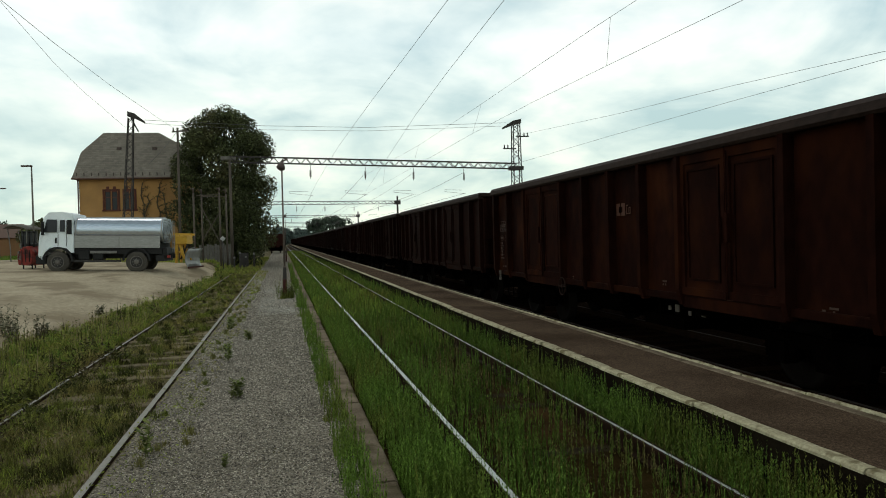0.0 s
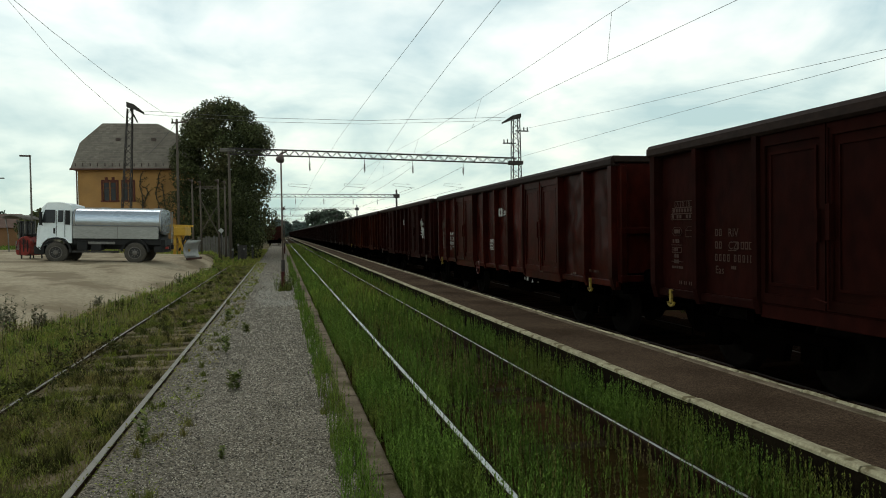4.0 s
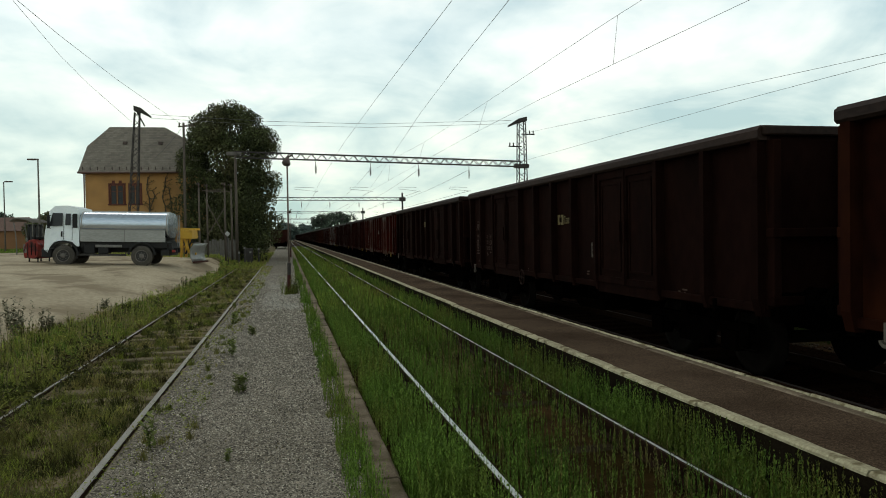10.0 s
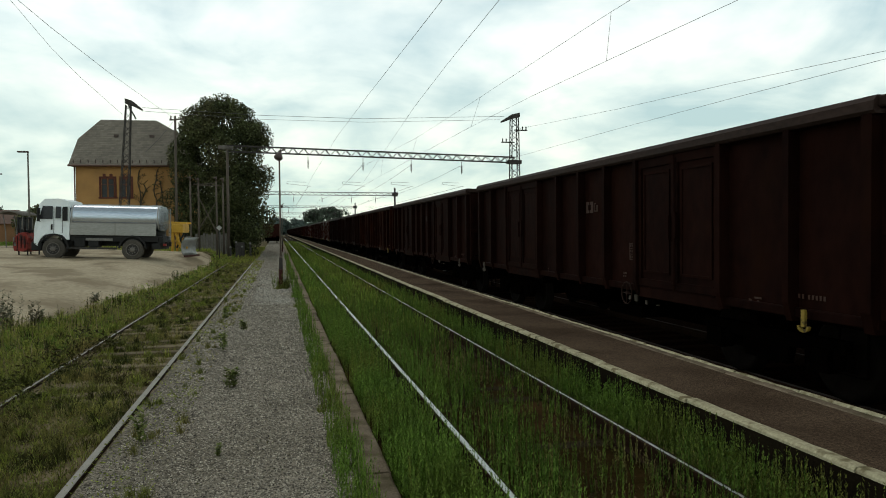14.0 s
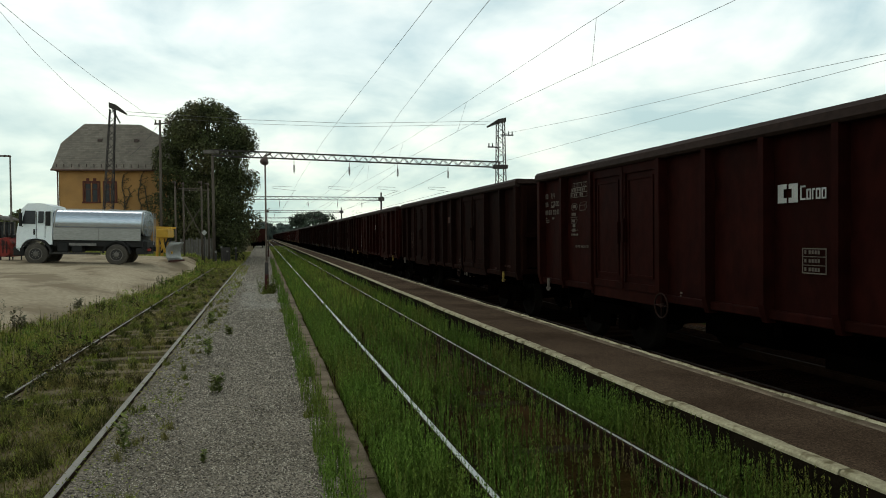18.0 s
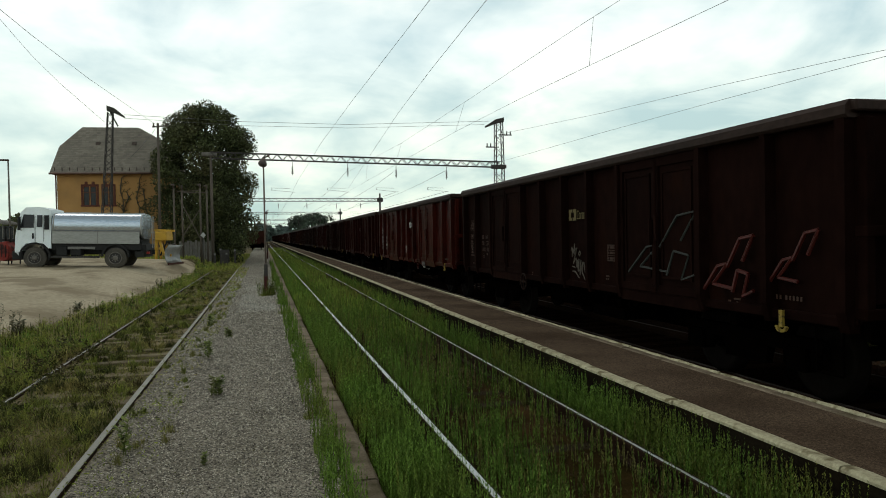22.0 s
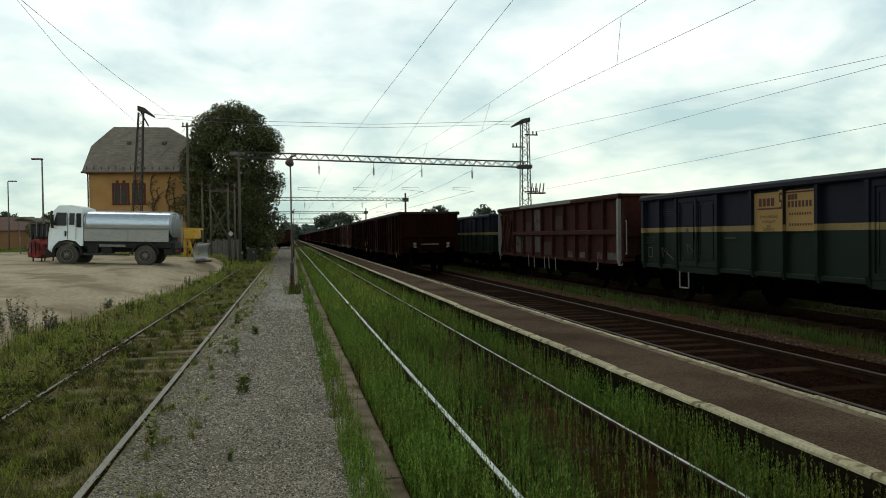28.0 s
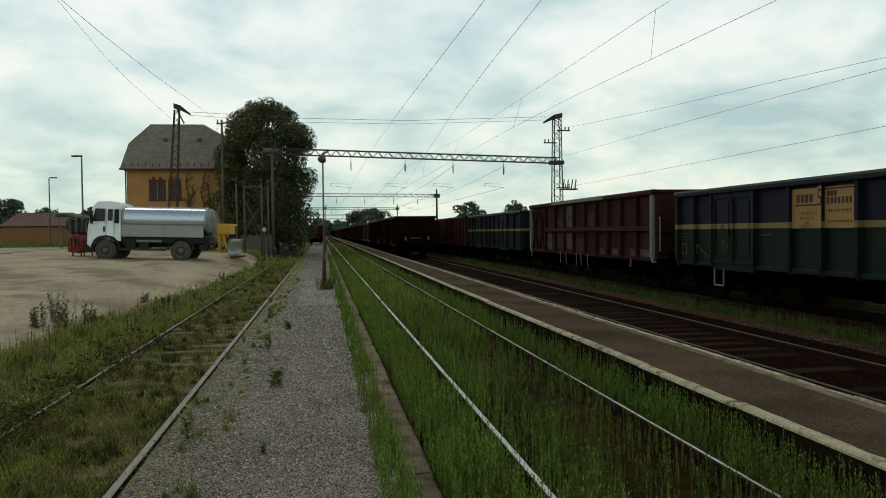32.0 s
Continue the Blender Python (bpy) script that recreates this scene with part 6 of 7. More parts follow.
def build_lorry():
    # local: front towards -x, near side -y; rear axle at x = 0
    t = thing("tank_lorry", "white lorry with a polished aluminium water tank, parked on sand", "lorry", LORRY)
    wb, r = 3.68, 0.52
    for x in (0, -wb):
        for s, y in ((-1, -0.95), (1, 0.95)):
            lorry_wheel(t, x, y, r, s)
    bm = bmesh.new()
    for y in (-0.4, 0.4):
        box(bm, -wb - 0.9, y - 0.06, 0.68, 1.55, y + 0.06, 0.92)
    for x in (0, -wb):
        rod(bm, (x, -0.95, r), (x, 0.95, r), 0.09, 10)
        box(bm, x - 0.2, -0.25, r - 0.2, x + 0.2, 0.25, r + 0.2)
    part("chassis", bm, "black_plastic", t)
    # cab
    xa, xb = -wb - 0.90, -wb + 0.72
    prof = [(xb, 0.98), (xb, 2.62), (xb - 0.15, 2.88), (xb - 0.6, 3.0), (xa + 0.40, 2.97), (xa + 0.16, 2.72), (xa + 0.05, 1.75), (xa + 0.02, 1.5), (xa, 0.8), (xa + 0.2, 0.62), (-wb - 0.66, 0.62), (-wb - 0.62, 0.98), (-wb - 0.4, 1.2), (-wb, 1.28), (-wb + 0.4, 1.2), (-wb + 0.6, 0.98)]
    bm = bmesh.new()
    loft(bm, [[(x + (0.06 if z > 2.7 else 0), y * (0.9 if z > 2.7 else (0.955 if z > 1.9 else 1)), z) for x, z in prof] for y in (-1.2, -1.12, 1.12, 1.2)], smooth=False)
    cab = part("cab", bm, "white_cab", t, "white painted cab")
    for a, b, c, d in ((xa + 0.24, 1.98, -wb - 0.06, 2.62), (-wb + 0.08, 2.02, -wb + 0.31, 2.6)):
        bm = bmesh.new()
        lean = 0.14 if a < -wb else 0.0
        loft(bm, [[(a + lean * k, -1.198 + 0.05 * k + e, b + (d - b) * k), (c, -1.198 + 0.05 * k + e, b + (d - b) * k), (c, -1.16 + 0.05 * k, b + (d - b) * k), (a + lean * k, -1.16 + 0.05 * k, b + (d - b) * k)] for k, e in ((0, -0.0), (0.5, -0.008), (1, -0.0))], smooth=False)
        part("side_window", bm, "glass_dark", cab)
    bm = bmesh.new()
    loft(bm, [[(xa + 0.05, -1.0, 1.78), (xa + 0.05, 1.0, 1.78), (xa + 0.09, 1.0, 1.78), (xa + 0.09, -1.0, 1.78)], [(xa + 0.20, -0.95, 2.6), (xa + 0.20, 0.95, 2.6), (xa + 0.24, 0.95, 2.6), (xa + 0.24, -0.95, 2.6)]], smooth=False)
    part("windscreen", bm, "glass_dark", cab)
    bm = bmesh.new()
    box(bm, xb - 0.30, -1.205, 1.9, xb - 0.10, -1.15, 2.6)
    part("rear_corner_panel", bm, "black_plastic", cab)
    for x in (-wb + 0.0, -wb + 0.39):
        bm = bmesh.new()
        box(bm, x, -1.212, 1.3, x + 0.015, -1.19, 2.55)
        part("door_gap", bm, "black_plastic", cab)
    bm = bmesh.new()
    box(bm, -wb - 0.12, -1.235, 1.45, -wb - 0.05, -1.2, 1.72)
    part("door_handle", bm, "black_plastic", cab)
    bm = bmesh.new()
    box(bm, xa + 0.22, -1.5, 1.85, xa + 0.30, -1.28, 2.5)
    rod(bm, (xa + 0.3, -1.2, 2.5), (xa + 0.26, -1.4, 2.48), 0.02, 6)
    rod(bm, (xa + 0.3, -1.2, 1.85), (xa + 0.26, -1.4, 1.88), 0.02, 6)
    part("mirror", bevel(bm, 0.01), "black_plastic", cab)
    bm = bmesh.new()
    box(bm, xa - 0.12, -1.2, 0.42, xa + 0.35, 1.2, 0.85)
    part("bumper", bevel(bm, 0.05, 2), "black_plastic", t)
    for s in (-1, 1):
        bm = bmesh.new()
        box(bm, xa - 0.14, s * 0.85 - 0.2, 0.62, xa - 0.11, s * 0.85 + 0.2, 0.78)
        part("headlight", bm, "pale_metal", t)
    bm = bmesh.new()
    box(bm, xb + 0.005, -1.1, 0.95, xb + 0.025, 1.1, 2.55)
    part("bulkhead", bm, "black_plastic", t)
    # wheel arches
    for x, rr, zc in ((-wb, 0.72, 0.55), (0, 0.66, 0.58)):
        bm = bmesh.new()
        arc = [(x + rr * math.cos(a), zc + rr * math.sin(a)) for a in [math.pi * i / 12 for i in range(13)]]
        for (p, q), (u, v) in zip(arc, arc[1:]):
            vs = [bm.verts.new(k) for k in ((p, -1.25, q), (u, -1.25, v), (u, -0.9, v), (p, -0.9, q), (p * 1 + (x - p) * 0.12, -1.25, q + (zc - q) * 0.12), (u + (x - u) * 0.12, -1.25, v + (zc - v) * 0.12))]
            bm.faces.new(vs[:4])
            bm.faces.new((vs[0], vs[4], vs[5], vs[1]))
        bmesh.ops.remove_doubles(bm, verts=bm.verts, dist=0.0005)
        part("mudguard", bm, "black_plastic", t)
    # tank
    ta, tb = -wb + 0.76, 1.24
    n = 20
    def ring(x, k):
        out = []
        for i in range(n):
            a = math.tau * i / n
            cx, cz = math.cos(a), math.sin(a)
            px = abs(cx) ** 0.5 * (1 if cx > 0 else -1) * 1.2 * k
            pz = abs(cz) ** 0.62 * (1 if cz > 0 else -1) * 0.64 * k
            out.append((x, px, 2.10 + pz))
        return out
    bm = bmesh.new()
    loft(bm, [ring(ta, 1.0), ring(ta + 0.02, 1), ring(ta + 0.05, 1), ring(tb - 0.05, 1), ring(tb - 0.02, 1), ring(tb, 1.0)])
    tank = part("tank", bm, "alu", t, "polished aluminium tank")
    for x in (ta + 0.06, tb - 0.06):
        bm = bmesh.new()
        loft(bm, [ring(x - 0.03, 1.006), ring(x - 0.03, 1.016), ring(x + 0.03, 1.016), ring(x + 0.03, 1.006)])
        part("band", bm, "alu_dull", tank)
    bm = bmesh.new()
    for x in (-1.7, -0.4, 0.9):
        rod(bm, (x, 0, 2.7), (x, 0, 2.80), 0.25, 14)
    box(bm, ta + 0.3, -0.35, 2.74, tb - 0.2, -0.31, 2.78)
    part("manhole", bm, "alu_dull", tank)
    bm = bmesh.new()
    box(bm, ta, -1.235, 1.22, tb - 0.12, -1.2, 1.86)
    side = part("side_skirt", bevel(bm, 0.01), "alu_dull", t, "dull aluminium side panel")
    bm = bmesh.new()
    box(bm, ta, 1.2, 1.22, tb - 0.12, 1.235, 1.86)
    part("side_skirt", bm, "alu_dull", t)
    bm = bmesh.new()
    box(bm, (ta + tb) / 2, -1.24, 1.24, (ta + tb) / 2 + 0.03, -1.234, 1.84)
    box(bm, ta, -1.242, 1.82, tb - 0.12, -1.234, 1.86)
    part("seam", bm, "pale_metal", side)
    bm = bmesh.new()
    box(bm, ta, -1.1, 0.92, tb - 0.05, 1.1, 1.25)
    part("tank_bed", bm, "black_plastic", t)
    for x, w in ((-2.75, 0.5), (-2.1, 0.5)):
        bm = bmesh.new()
        box(bm, x, -1.15, 0.62, x + w, -0.6, 1.1)
        part("battery_box", bevel(bm, 0.03), "black_plastic", t)
    bm = bmesh.new()
    box(bm, -2.2, -1.2, 0.95, -0.95, -1.17, 1.07)
    part("side_rail", bm, "pale_metal", t, "pale lower side rail")
    bm = bmesh.new()
    box(bm, -3.1, -1.2, 0.52, -0.75, -1.14, 0.62)
    part("side_guard", bm, "rim", t)
    bm = bmesh.new()
    box(bm, 0.9, -1.15, 0.55, 1.3, 1.15, 0.85)
    box(bm, 1.1, -1.0, 0.85, 1.4, 1.0, 1.2)
    part("rear_beam", bm, "black_plastic", t)
    bm = bmesh.new()
    box(bm, 1.42, -1.05, 0.72, 1.56, -0.85, 0.84)
    part("tail_light", bm, "blower_red", t)
    bm = bmesh.new()
    for y in (0.35, 0.75):
        rod(bm, (tb + 0.2, y, 1.0), (tb + 0.18, y, 2.65), 0.02, 6)
    for z in (1.2, 1.5, 1.8, 2.1, 2.4):
        rod(bm, (tb + 0.2, 0.35, z), (tb + 0.2, 0.75, z), 0.015, 6)
    part("ladder", bm, "alu_dull", t)
    return t


LORRY = pose(-7.10, 40.3, 0.46, 0, 1.6, -2.8)
build_lorry()


def build_plough():
    t = thing("snow_plough", "yellow plough frame with a worn steel blade behind the lorry", "snow plough", pose(-5.75, 44.5, 0.45, 0, 0, -9.5))
    bm = bmesh.new()
    for y in (-0.45, 0.45):
        bar(bm, (-0.3, y, 1.95), (0.72, y, 1.9), 0.12)
        bar(bm, (-0.1, y, 0.3), (-0.02, y, 1.95), 0.13)
        bar(bm, (0.0, y, 1.8), (0.35, y, 0.55), 0.12)
        bar(bm, (0.35, y, 0.55), (0.75, y, 0.5), 0.12)
    bar(bm, (-0.05, -0.5, 0.9), (-0.05, 0.5, 0.9), 0.12)
    part("frame", bm, "yellow_paint", t, "yellow steel lifting frame")
    bm = bmesh.new()
    box(bm, -0.1, -0.6, 1.35, 0.55, 0.6, 1.85)
    part("cover", bevel(bm, 0.04), "yellow_paint", t)
    for y in (-0.3, 0.3):
        bm = bmesh.new()
        rod(bm, (0.1, y, 0.5), (0.5, y, 1.3), 0.05, 8)
        part("hydraulic_ram", bm, "black_plastic", t)
    bm = bmesh.new()
    prof = [(0.72, 0.02), (0.60, 0.25), (0.56, 0.55), (0.62, 0.85), (0.78, 1.08)]
    a = [[(x + 0.25 * k, -1.1 + 1.9 * k, z) for x, z in prof] + [(x + 0.04 + 0.25 * k, -1.1 + 1.9 * k, z) for x, z in prof[::-1]] for k in (0, 0.33, 0.66, 1)]
    loft(bm, a)
    bl = part("blade", bm, "blade_steel", t, "curved worn grey blade")
    bm = bmesh.new()
    bar(bm, (0.75, -1.12, 0.03), (1.05, 0.82, 0.03), 0.06, 0.1)
    part("cutting_edge", bm, "steel_rust", bl)
    bm = bmesh.new()
    bar(bm, (0.78, -1.1, 1.1), (1.15, -1.15, 1.16), 0.05)
    part("marker_arm", bm, "pale_metal", bl)


build_plough()


def build_blower():
    t = thing("snow_blower", "red snow blower attachment standing before the lorry", "snow blower", pose(-12.7, 41.9, 0.86, 0, 1.2, -9.5) @ Matrix.Diagonal((0.62, 1, 1, 1)))
    bm = bmesh.new()
    prof = [(-0.62, 0.10), (-0.70, 0.45), (-0.55, 0.82), (-0.2, 1.02), (0.30, 1.05), (0.52, 0.8), (0.50, 0.22), (0.3, 0.05)]
    loft(bm, [[(x, y, z) for x, z in prof] for y in (-0.8, 0.8)], smooth=False)
    part("housing", bevel(bm, 0.03), "blower_red", t, "red steel housing")
    bm = bmesh.new()
    box(bm, -0.25, -0.5, 1.04, 0.35, 0.6, 1.2)
    part("engine_cover", bevel(bm, 0.05, 2), "black_plastic", t)
    bm = bmesh.new()
    for k in (-0.3, 0.0, 0.3):
        rod(bm, (k, -0.82, 0.25), (k, -0.82, 0.85), 0.03, 6)
    part("guard", bm, "black_plastic", t)
    for y in (-0.55, 0.0, 0.55):
        bm = bmesh.new()
        lathe(bm, (-0.72, y, 0.5), (-0.58, y, 0.5), [(0, 0.2), (0.1, 0.26), (0.14, 0.26)], 14)
        part("auger", bm, "black_plastic", t)
    for x, y in ((-0.45, -0.5), (0.05, -0.5), (0.45, -0.5)):
        bm = bmesh.new()
        rod(bm, (x, y, 1.0), (x + 0.02, y, 1.75), 0.075, 8, 0.055)
        lathe(bm, (x + 0.02, y, 1.72), (x + 0.02, y, 1.84), [(0, 0.06), (0.02, 0.13), (0.1, 0.13)], 10)
        part("chute", bm, "black_plastic", t)
    for p, q, k in (((0.5, -0.4, 0.6), (0.95, -0.4, 0.8), 0.12), ((0.5, 0.4, 0.6), (0.95, 0.4, 0.8), 0.12), ((0.45, 0, 0.9), (0.75, 0, 1.5), 0.08)):
        bm = bmesh.new()
        bar(bm, p, q, k)
        part("coupling_arm", bm, "blower_red", t)
    for x in (-0.35, 0.35):
        for y in (-0.6, 0.6):
            bm = bmesh.new()
            bar(bm, (x, y, 0.2), (x, y, -0.33), 0.07)
            box(bm, x - 0.12, y - 0.05, -0.36, x + 0.12, y + 0.05, -0.32)
            part("parking_leg", bm, "black_plastic", t)
    bm = bmesh.new()
    box(bm, -0.66, -0.8, 0.35, -0.4, -0.765, 0.8)
    part("plate", bm, "pale_metal", t)


build_blower()


# ---- bus shelter, street lamps, fence wall behind the yard ----
def build_shelter():
    t = thing("bus_shelter", "open steel and glass waiting shelter with a curved roof", "shelter", pose(-17.25, 55.0, 0.88, 0, 0, -12) @ Matrix.Diagonal((0.66, 1, 1, 1)))
    for x in (-0.85, 0.85):
        for y in (-0.6, 0.7):
            bm = bmesh.new()
            pts = [(x - (0.0 if x > 0 else 0.0), y, 0), (x - 0.05, y, 1.2), (x - 0.25 if x < 0 else x, y, 2.25)]
            for p, q in zip(pts, pts[1:]):
                rod(bm, p, q, 0.045, 8)
            part("post", bm, "pale_metal", t)
    bm = bmesh.new()
    prof = [(-1.2, 2.34), (-0.8, 2.5), (-0.2, 2.52), (0.5, 2.42), (1.2, 2.24)]
    loft(bm, [[(x, y, z) for x, z in prof] + [(x, y, z - 0.07) for x, z in prof[::-1]] for y in (-1.0, 1.1)])
    part("roof", bm, "conc_pole", t, "grey curved roof sheet")
    bm = bmesh.new()
    box(bm, -0.82, 0.68, 0.3, 0.82, 0.70, 2.1)
    part("back_pane", bm, "glass_dark", t)
    bm = bmesh.new()
    box(bm, -0.75, 0.2, 0.42, 0.75, 0.6, 0.48)
    part("bench", bm, "wood_pole", t)


build_shelter()


def street_lamp(x, y, z, h, label, arm=-0.6):
    t = thing("street_lamp", label, "street lamp", pose(x, y, z), group="street lamps")
    bm = bmesh.new()
    rod(bm, (0, 0, 0), (0, 0, h), 0.07, 10, 0.045)
    part("pole", bm, "conc_pole", t)
    bm = bmesh.new()
    box(bm, min(arm, 0.05), -0.1, h - 0.02, max(arm, 0.05), 0.1, h + 0.08)
    part("lamp_head", bevel(bm, 0.03), "lamp_shell", t)


street_lamp(-15.1, 50.0, 0.78, 6.1, "tall slim street lamp with flat head at the yard")
street_lamp(-23.9, 70.0, 0.88, 6.1, "tall slim street lamp with flat head beyond the yard", 0.7)
sign = thing("stop_sign", "small white bus stop sign on a thin post", "sign", pose(-14.9, 56, 0.78))
bm = bmesh.new()
rod(bm, (0, 0, 0), (0, 0, 3.4), 0.03, 8)
part("post", bm, "pale_metal", sign)
bm = bmesh.new()
box(bm, -0.3, -0.04, 2.5, 0.3, -0.02, 3.1)
plate = part("plate", bm, "mark_white", sign)
bm = bmesh.new()
box(bm, -0.2, -0.046, 2.7, 0.2, -0.041, 2.9)
part("emblem", bm, "glass_dark", plate)

M["wall_ochre"] = mat("wall_ochre", (0.184, 0.095, 0.0425), (0.276, 0.1425, 0.068), 0.9, 0.5, 15, 0.3)
bm = bmesh.new()
box(bm, -70, 92, 0.3, -21, 92.3, 2.7)
box(bm, -70, 91.95, 2.7, -21, 92.35, 2.82)
solid("wall_far", bm, "wall_ochre", "long low brown boundary wall beyond the yard", "wall")
M["far_roof"] = mat("far_roof", (0.10, 0.06, 0.045), (0.16, 0.10, 0.08), 0.9, 1, 10, 0.2)
for x, w in ((-38, 9), (-52, 10)):
    h = thing("far_house", "low distant house with a brown pitched roof", "house", pose(x, 110, 0.4), group="distant houses")
    bm = bmesh.new()
    box(bm, -w / 2, -3, 0, w / 2, 3, 2.9)
    part("wall", bm, "wall_ochre", h)
    bm = bmesh.new()
    loft(bm, [[(-w / 2 - 0.4, -3.5, 2.8), (w / 2 + 0.4, -3.5, 2.8), (w / 2 + 0.4, 3.5, 3.5), (-w / 2 - 0.4, 3.5, 3.5)], [(-w / 2 + 1, -0.1, 4.7), (w / 2 - 1, -0.1, 4.7), (w / 2 - 1, 0.1, 4.7), (-w / 2 + 1, 0.1, 4.7)]], smooth=False)
    part("roof", bm, "far_roof", h)
# small things at the foot of the poles
ds = thing("diamond_sign", "small white diamond track sign on a thin post", "sign", pose(-3.8, 50.0, 0.0))
bm = bmesh.new()
rod(bm, (0, 0, 0), (0, 0, 1.95), 0.03, 8)
part("post", bm, "steel_dark", ds)
bm = bmesh.new()
box(bm, -0.13, -0.02, -0.13, 0.13, 0.0, 0.13, Matrix.Translation((0, -0.03, 2.1)) @ Matrix.Rotation(radians(45), 4, "Y"))
part("plate", bm, "mark_white", ds)
for x, y, h in ((-3.35, 54, 1.0), (-3.1, 56.5, 1.3), (-2.75, 58, 0.95), (-2.1, 57, 1.2)):
    s = thing("marker_post", "small dark trackside post with a white plate", "marker post", pose(x, y, -0.15), group="trackside posts")
    bm = bmesh.new()
    box(bm, -0.06, -0.06, 0, 0.06, 0.06, h)
    part("body", bevel(bm, 0.015), "steel_dark", s)
    bm = bmesh.new()
    box(bm, -0.07, -0.085, h - 0.17, 0.07, -0.062, h - 0.03)
    part("plate", bm, "pale_metal", s)
s = thing("trackside_cabinet", "low dark steel trackside cabinet in the grass", "cabinet", pose(-2.9, 59, -0.15))
bm = bmesh.new()
box(bm, -0.3, -0.2, 0, 0.3, 0.2, 1.15)
part("body", bevel(bm, 0.03), "steel_dark", s)
bm = bmesh.new()
box(bm, -0.26, -0.215, 0.1, 0.26, -0.203, 1.05)
part("door", bm, "steel_dark", s)
fence = thing("board_fence", "weathered grey board fence behind the timber frame", "fence", pose(-6.2, 58.5, 0.15))
for k in range(13):
    bm = bmesh.new()
    box(bm, k * 0.19, -0.015, 0, k * 0.19 + 0.165, 0.015, 1.55 + 0.08 * math.sin(k * 2.3))
    part("board", bm, "conc_pole", fence)

# ---- kerbs ----
def kerb_mesh(x0, x1, z0, z1, length, material, rough, seed):
    """A kerb stone with chipped edges: a ring of six points lofted along y."""
    r = random.Random(seed)
    bm = bmesh.new()
    n = max(5, int(length / 0.16))
    rings = []
    for i in range(n + 1):
        y = 0.006 + (length - 0.012) * i / n
        a, c, d = r.uniform(0, rough), r.uniform(0, rough), r.uniform(-0.3, 0.3) * rough
        k = 0.35 * rough + 0.008
        rings.append([(x0, y, z0), (x0 + a * 0.4, y, z1 - k - a), (x0 + k + a, y, z1 + d), (x1 - k - c, y, z1 + d), (x1 - c * 0.4, y, z1 - k), (x1, y, z0)])
    loft(bm, rings, smooth=False)
    return mesh_of("kerb_stone", bm, material)


def kerb_row(name, label, x0, x1, z0, z1, length, y0, y1, material, jitter, rough=0.012):
    t = thing(name, label, "kerb", kind="structure")
    kinds = [kerb_mesh(x0, x1, z0, z1, length, material, rough, s) for s in range(6)]
    y = y0
    while y < y1:
        ob = part("kerb_stone", random.choice(kinds), None, t)
        ob.location = (random.uniform(-jitter, jitter), y, random.uniform(-jitter, jitter) * 0.5)
        ob.rotation_euler = (0, 0, random.uniform(-1, 1) * jitter * 0.4)
        y += length
    bm = bmesh.new()
    box(bm, x0 + 0.01, y1, z0, x1 - 0.01, 420, z1 - 0.005)
    part("far_kerb", bm, material, t)


kerb_row("kerb_1", "worn concrete slab edge of the gravel platform", 0.60, 0.85, -0.34, -0.105, 1.46, -4.5, 60, "kerb", 0.012, 0.02)
kerb_row("kerb_2", "white-painted uneven concrete platform edge", 3.60, 3.72, 0.222, 0.258, 2.0, -4, 70, "white_kerb", 0.010, 0.010)
kerb_row("kerb_3", "concrete platform edge towards the through track", 4.66, 4.78, -0.3, 0.252, 1.0, -4, 70, "kerb", 0.008)
kerb_row("kerb_4", "thin white painted line of edge stones", 4.78, 4.84, -0.3, 0.262, 1.0, -4, 70, "white_kerb", 0.008, 0.014)
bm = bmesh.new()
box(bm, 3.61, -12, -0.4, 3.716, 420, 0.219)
solid("platform_face", bm, "conc_face", "concrete platform face, darkened for the shade below its edge", "wall")


# ---- grass, weeds, stones ----
def grass_mat(name, a, b, c):
    m = mat(name, a, b, 0.75, 1.1, 30, 0, spec=0.15, rand=0.5, island=True, c=c, c_scale=0.45, c_at=(0.48, 0.66), stretch=(1, 1, 0.12))
    return m


M["blade_fresh"] = grass_mat("blade_fresh", (0.078, 0.142, 0.018), (0.175, 0.275, 0.044), (0.150, 0.165, 0.030))
# lit copy of blade_fresh: light on the farther weeds put into the colour
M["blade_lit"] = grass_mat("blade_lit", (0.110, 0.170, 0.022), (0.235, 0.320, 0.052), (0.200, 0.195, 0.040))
M["blade_bank"] = grass_mat("blade_bank", (0.155, 0.200, 0.026), (0.300, 0.325, 0.060), (0.285, 0.230, 0.084))
M["blade_dry"] = grass_mat("blade_dry", (0.095, 0.098, 0.021), (0.200, 0.185, 0.050), (0.215, 0.172, 0.070))
M["blade_track"] = grass_mat("blade_track", (0.084, 0.106, 0.018), (0.182, 0.195, 0.040), (0.195, 0.168, 0.054))
# deep green copy of blade_fresh, with the view's dim edge in its colour
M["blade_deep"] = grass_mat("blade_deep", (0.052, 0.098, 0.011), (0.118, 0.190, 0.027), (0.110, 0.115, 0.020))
M["blade_siding"] = grass_mat("blade_siding", (0.040, 0.074, 0.013), (0.092, 0.135, 0.028), (0.086, 0.082, 0.024))
M["blade_straw"] = grass_mat("blade_straw", (0.20, 0.155, 0.085), (0.34, 0.27, 0.16), (0.26, 0.20, 0.10))
M["blade_rusty"] = grass_mat("blade_rusty", (0.120, 0.090, 0.030), (0.250, 0.190, 0.068), (0.22, 0.145, 0.058))
M["blade_dead"] = grass_mat("blade_dead", (0.030, 0.018, 0.009), (0.085, 0.052, 0.026), (0.11, 0.075, 0.04))
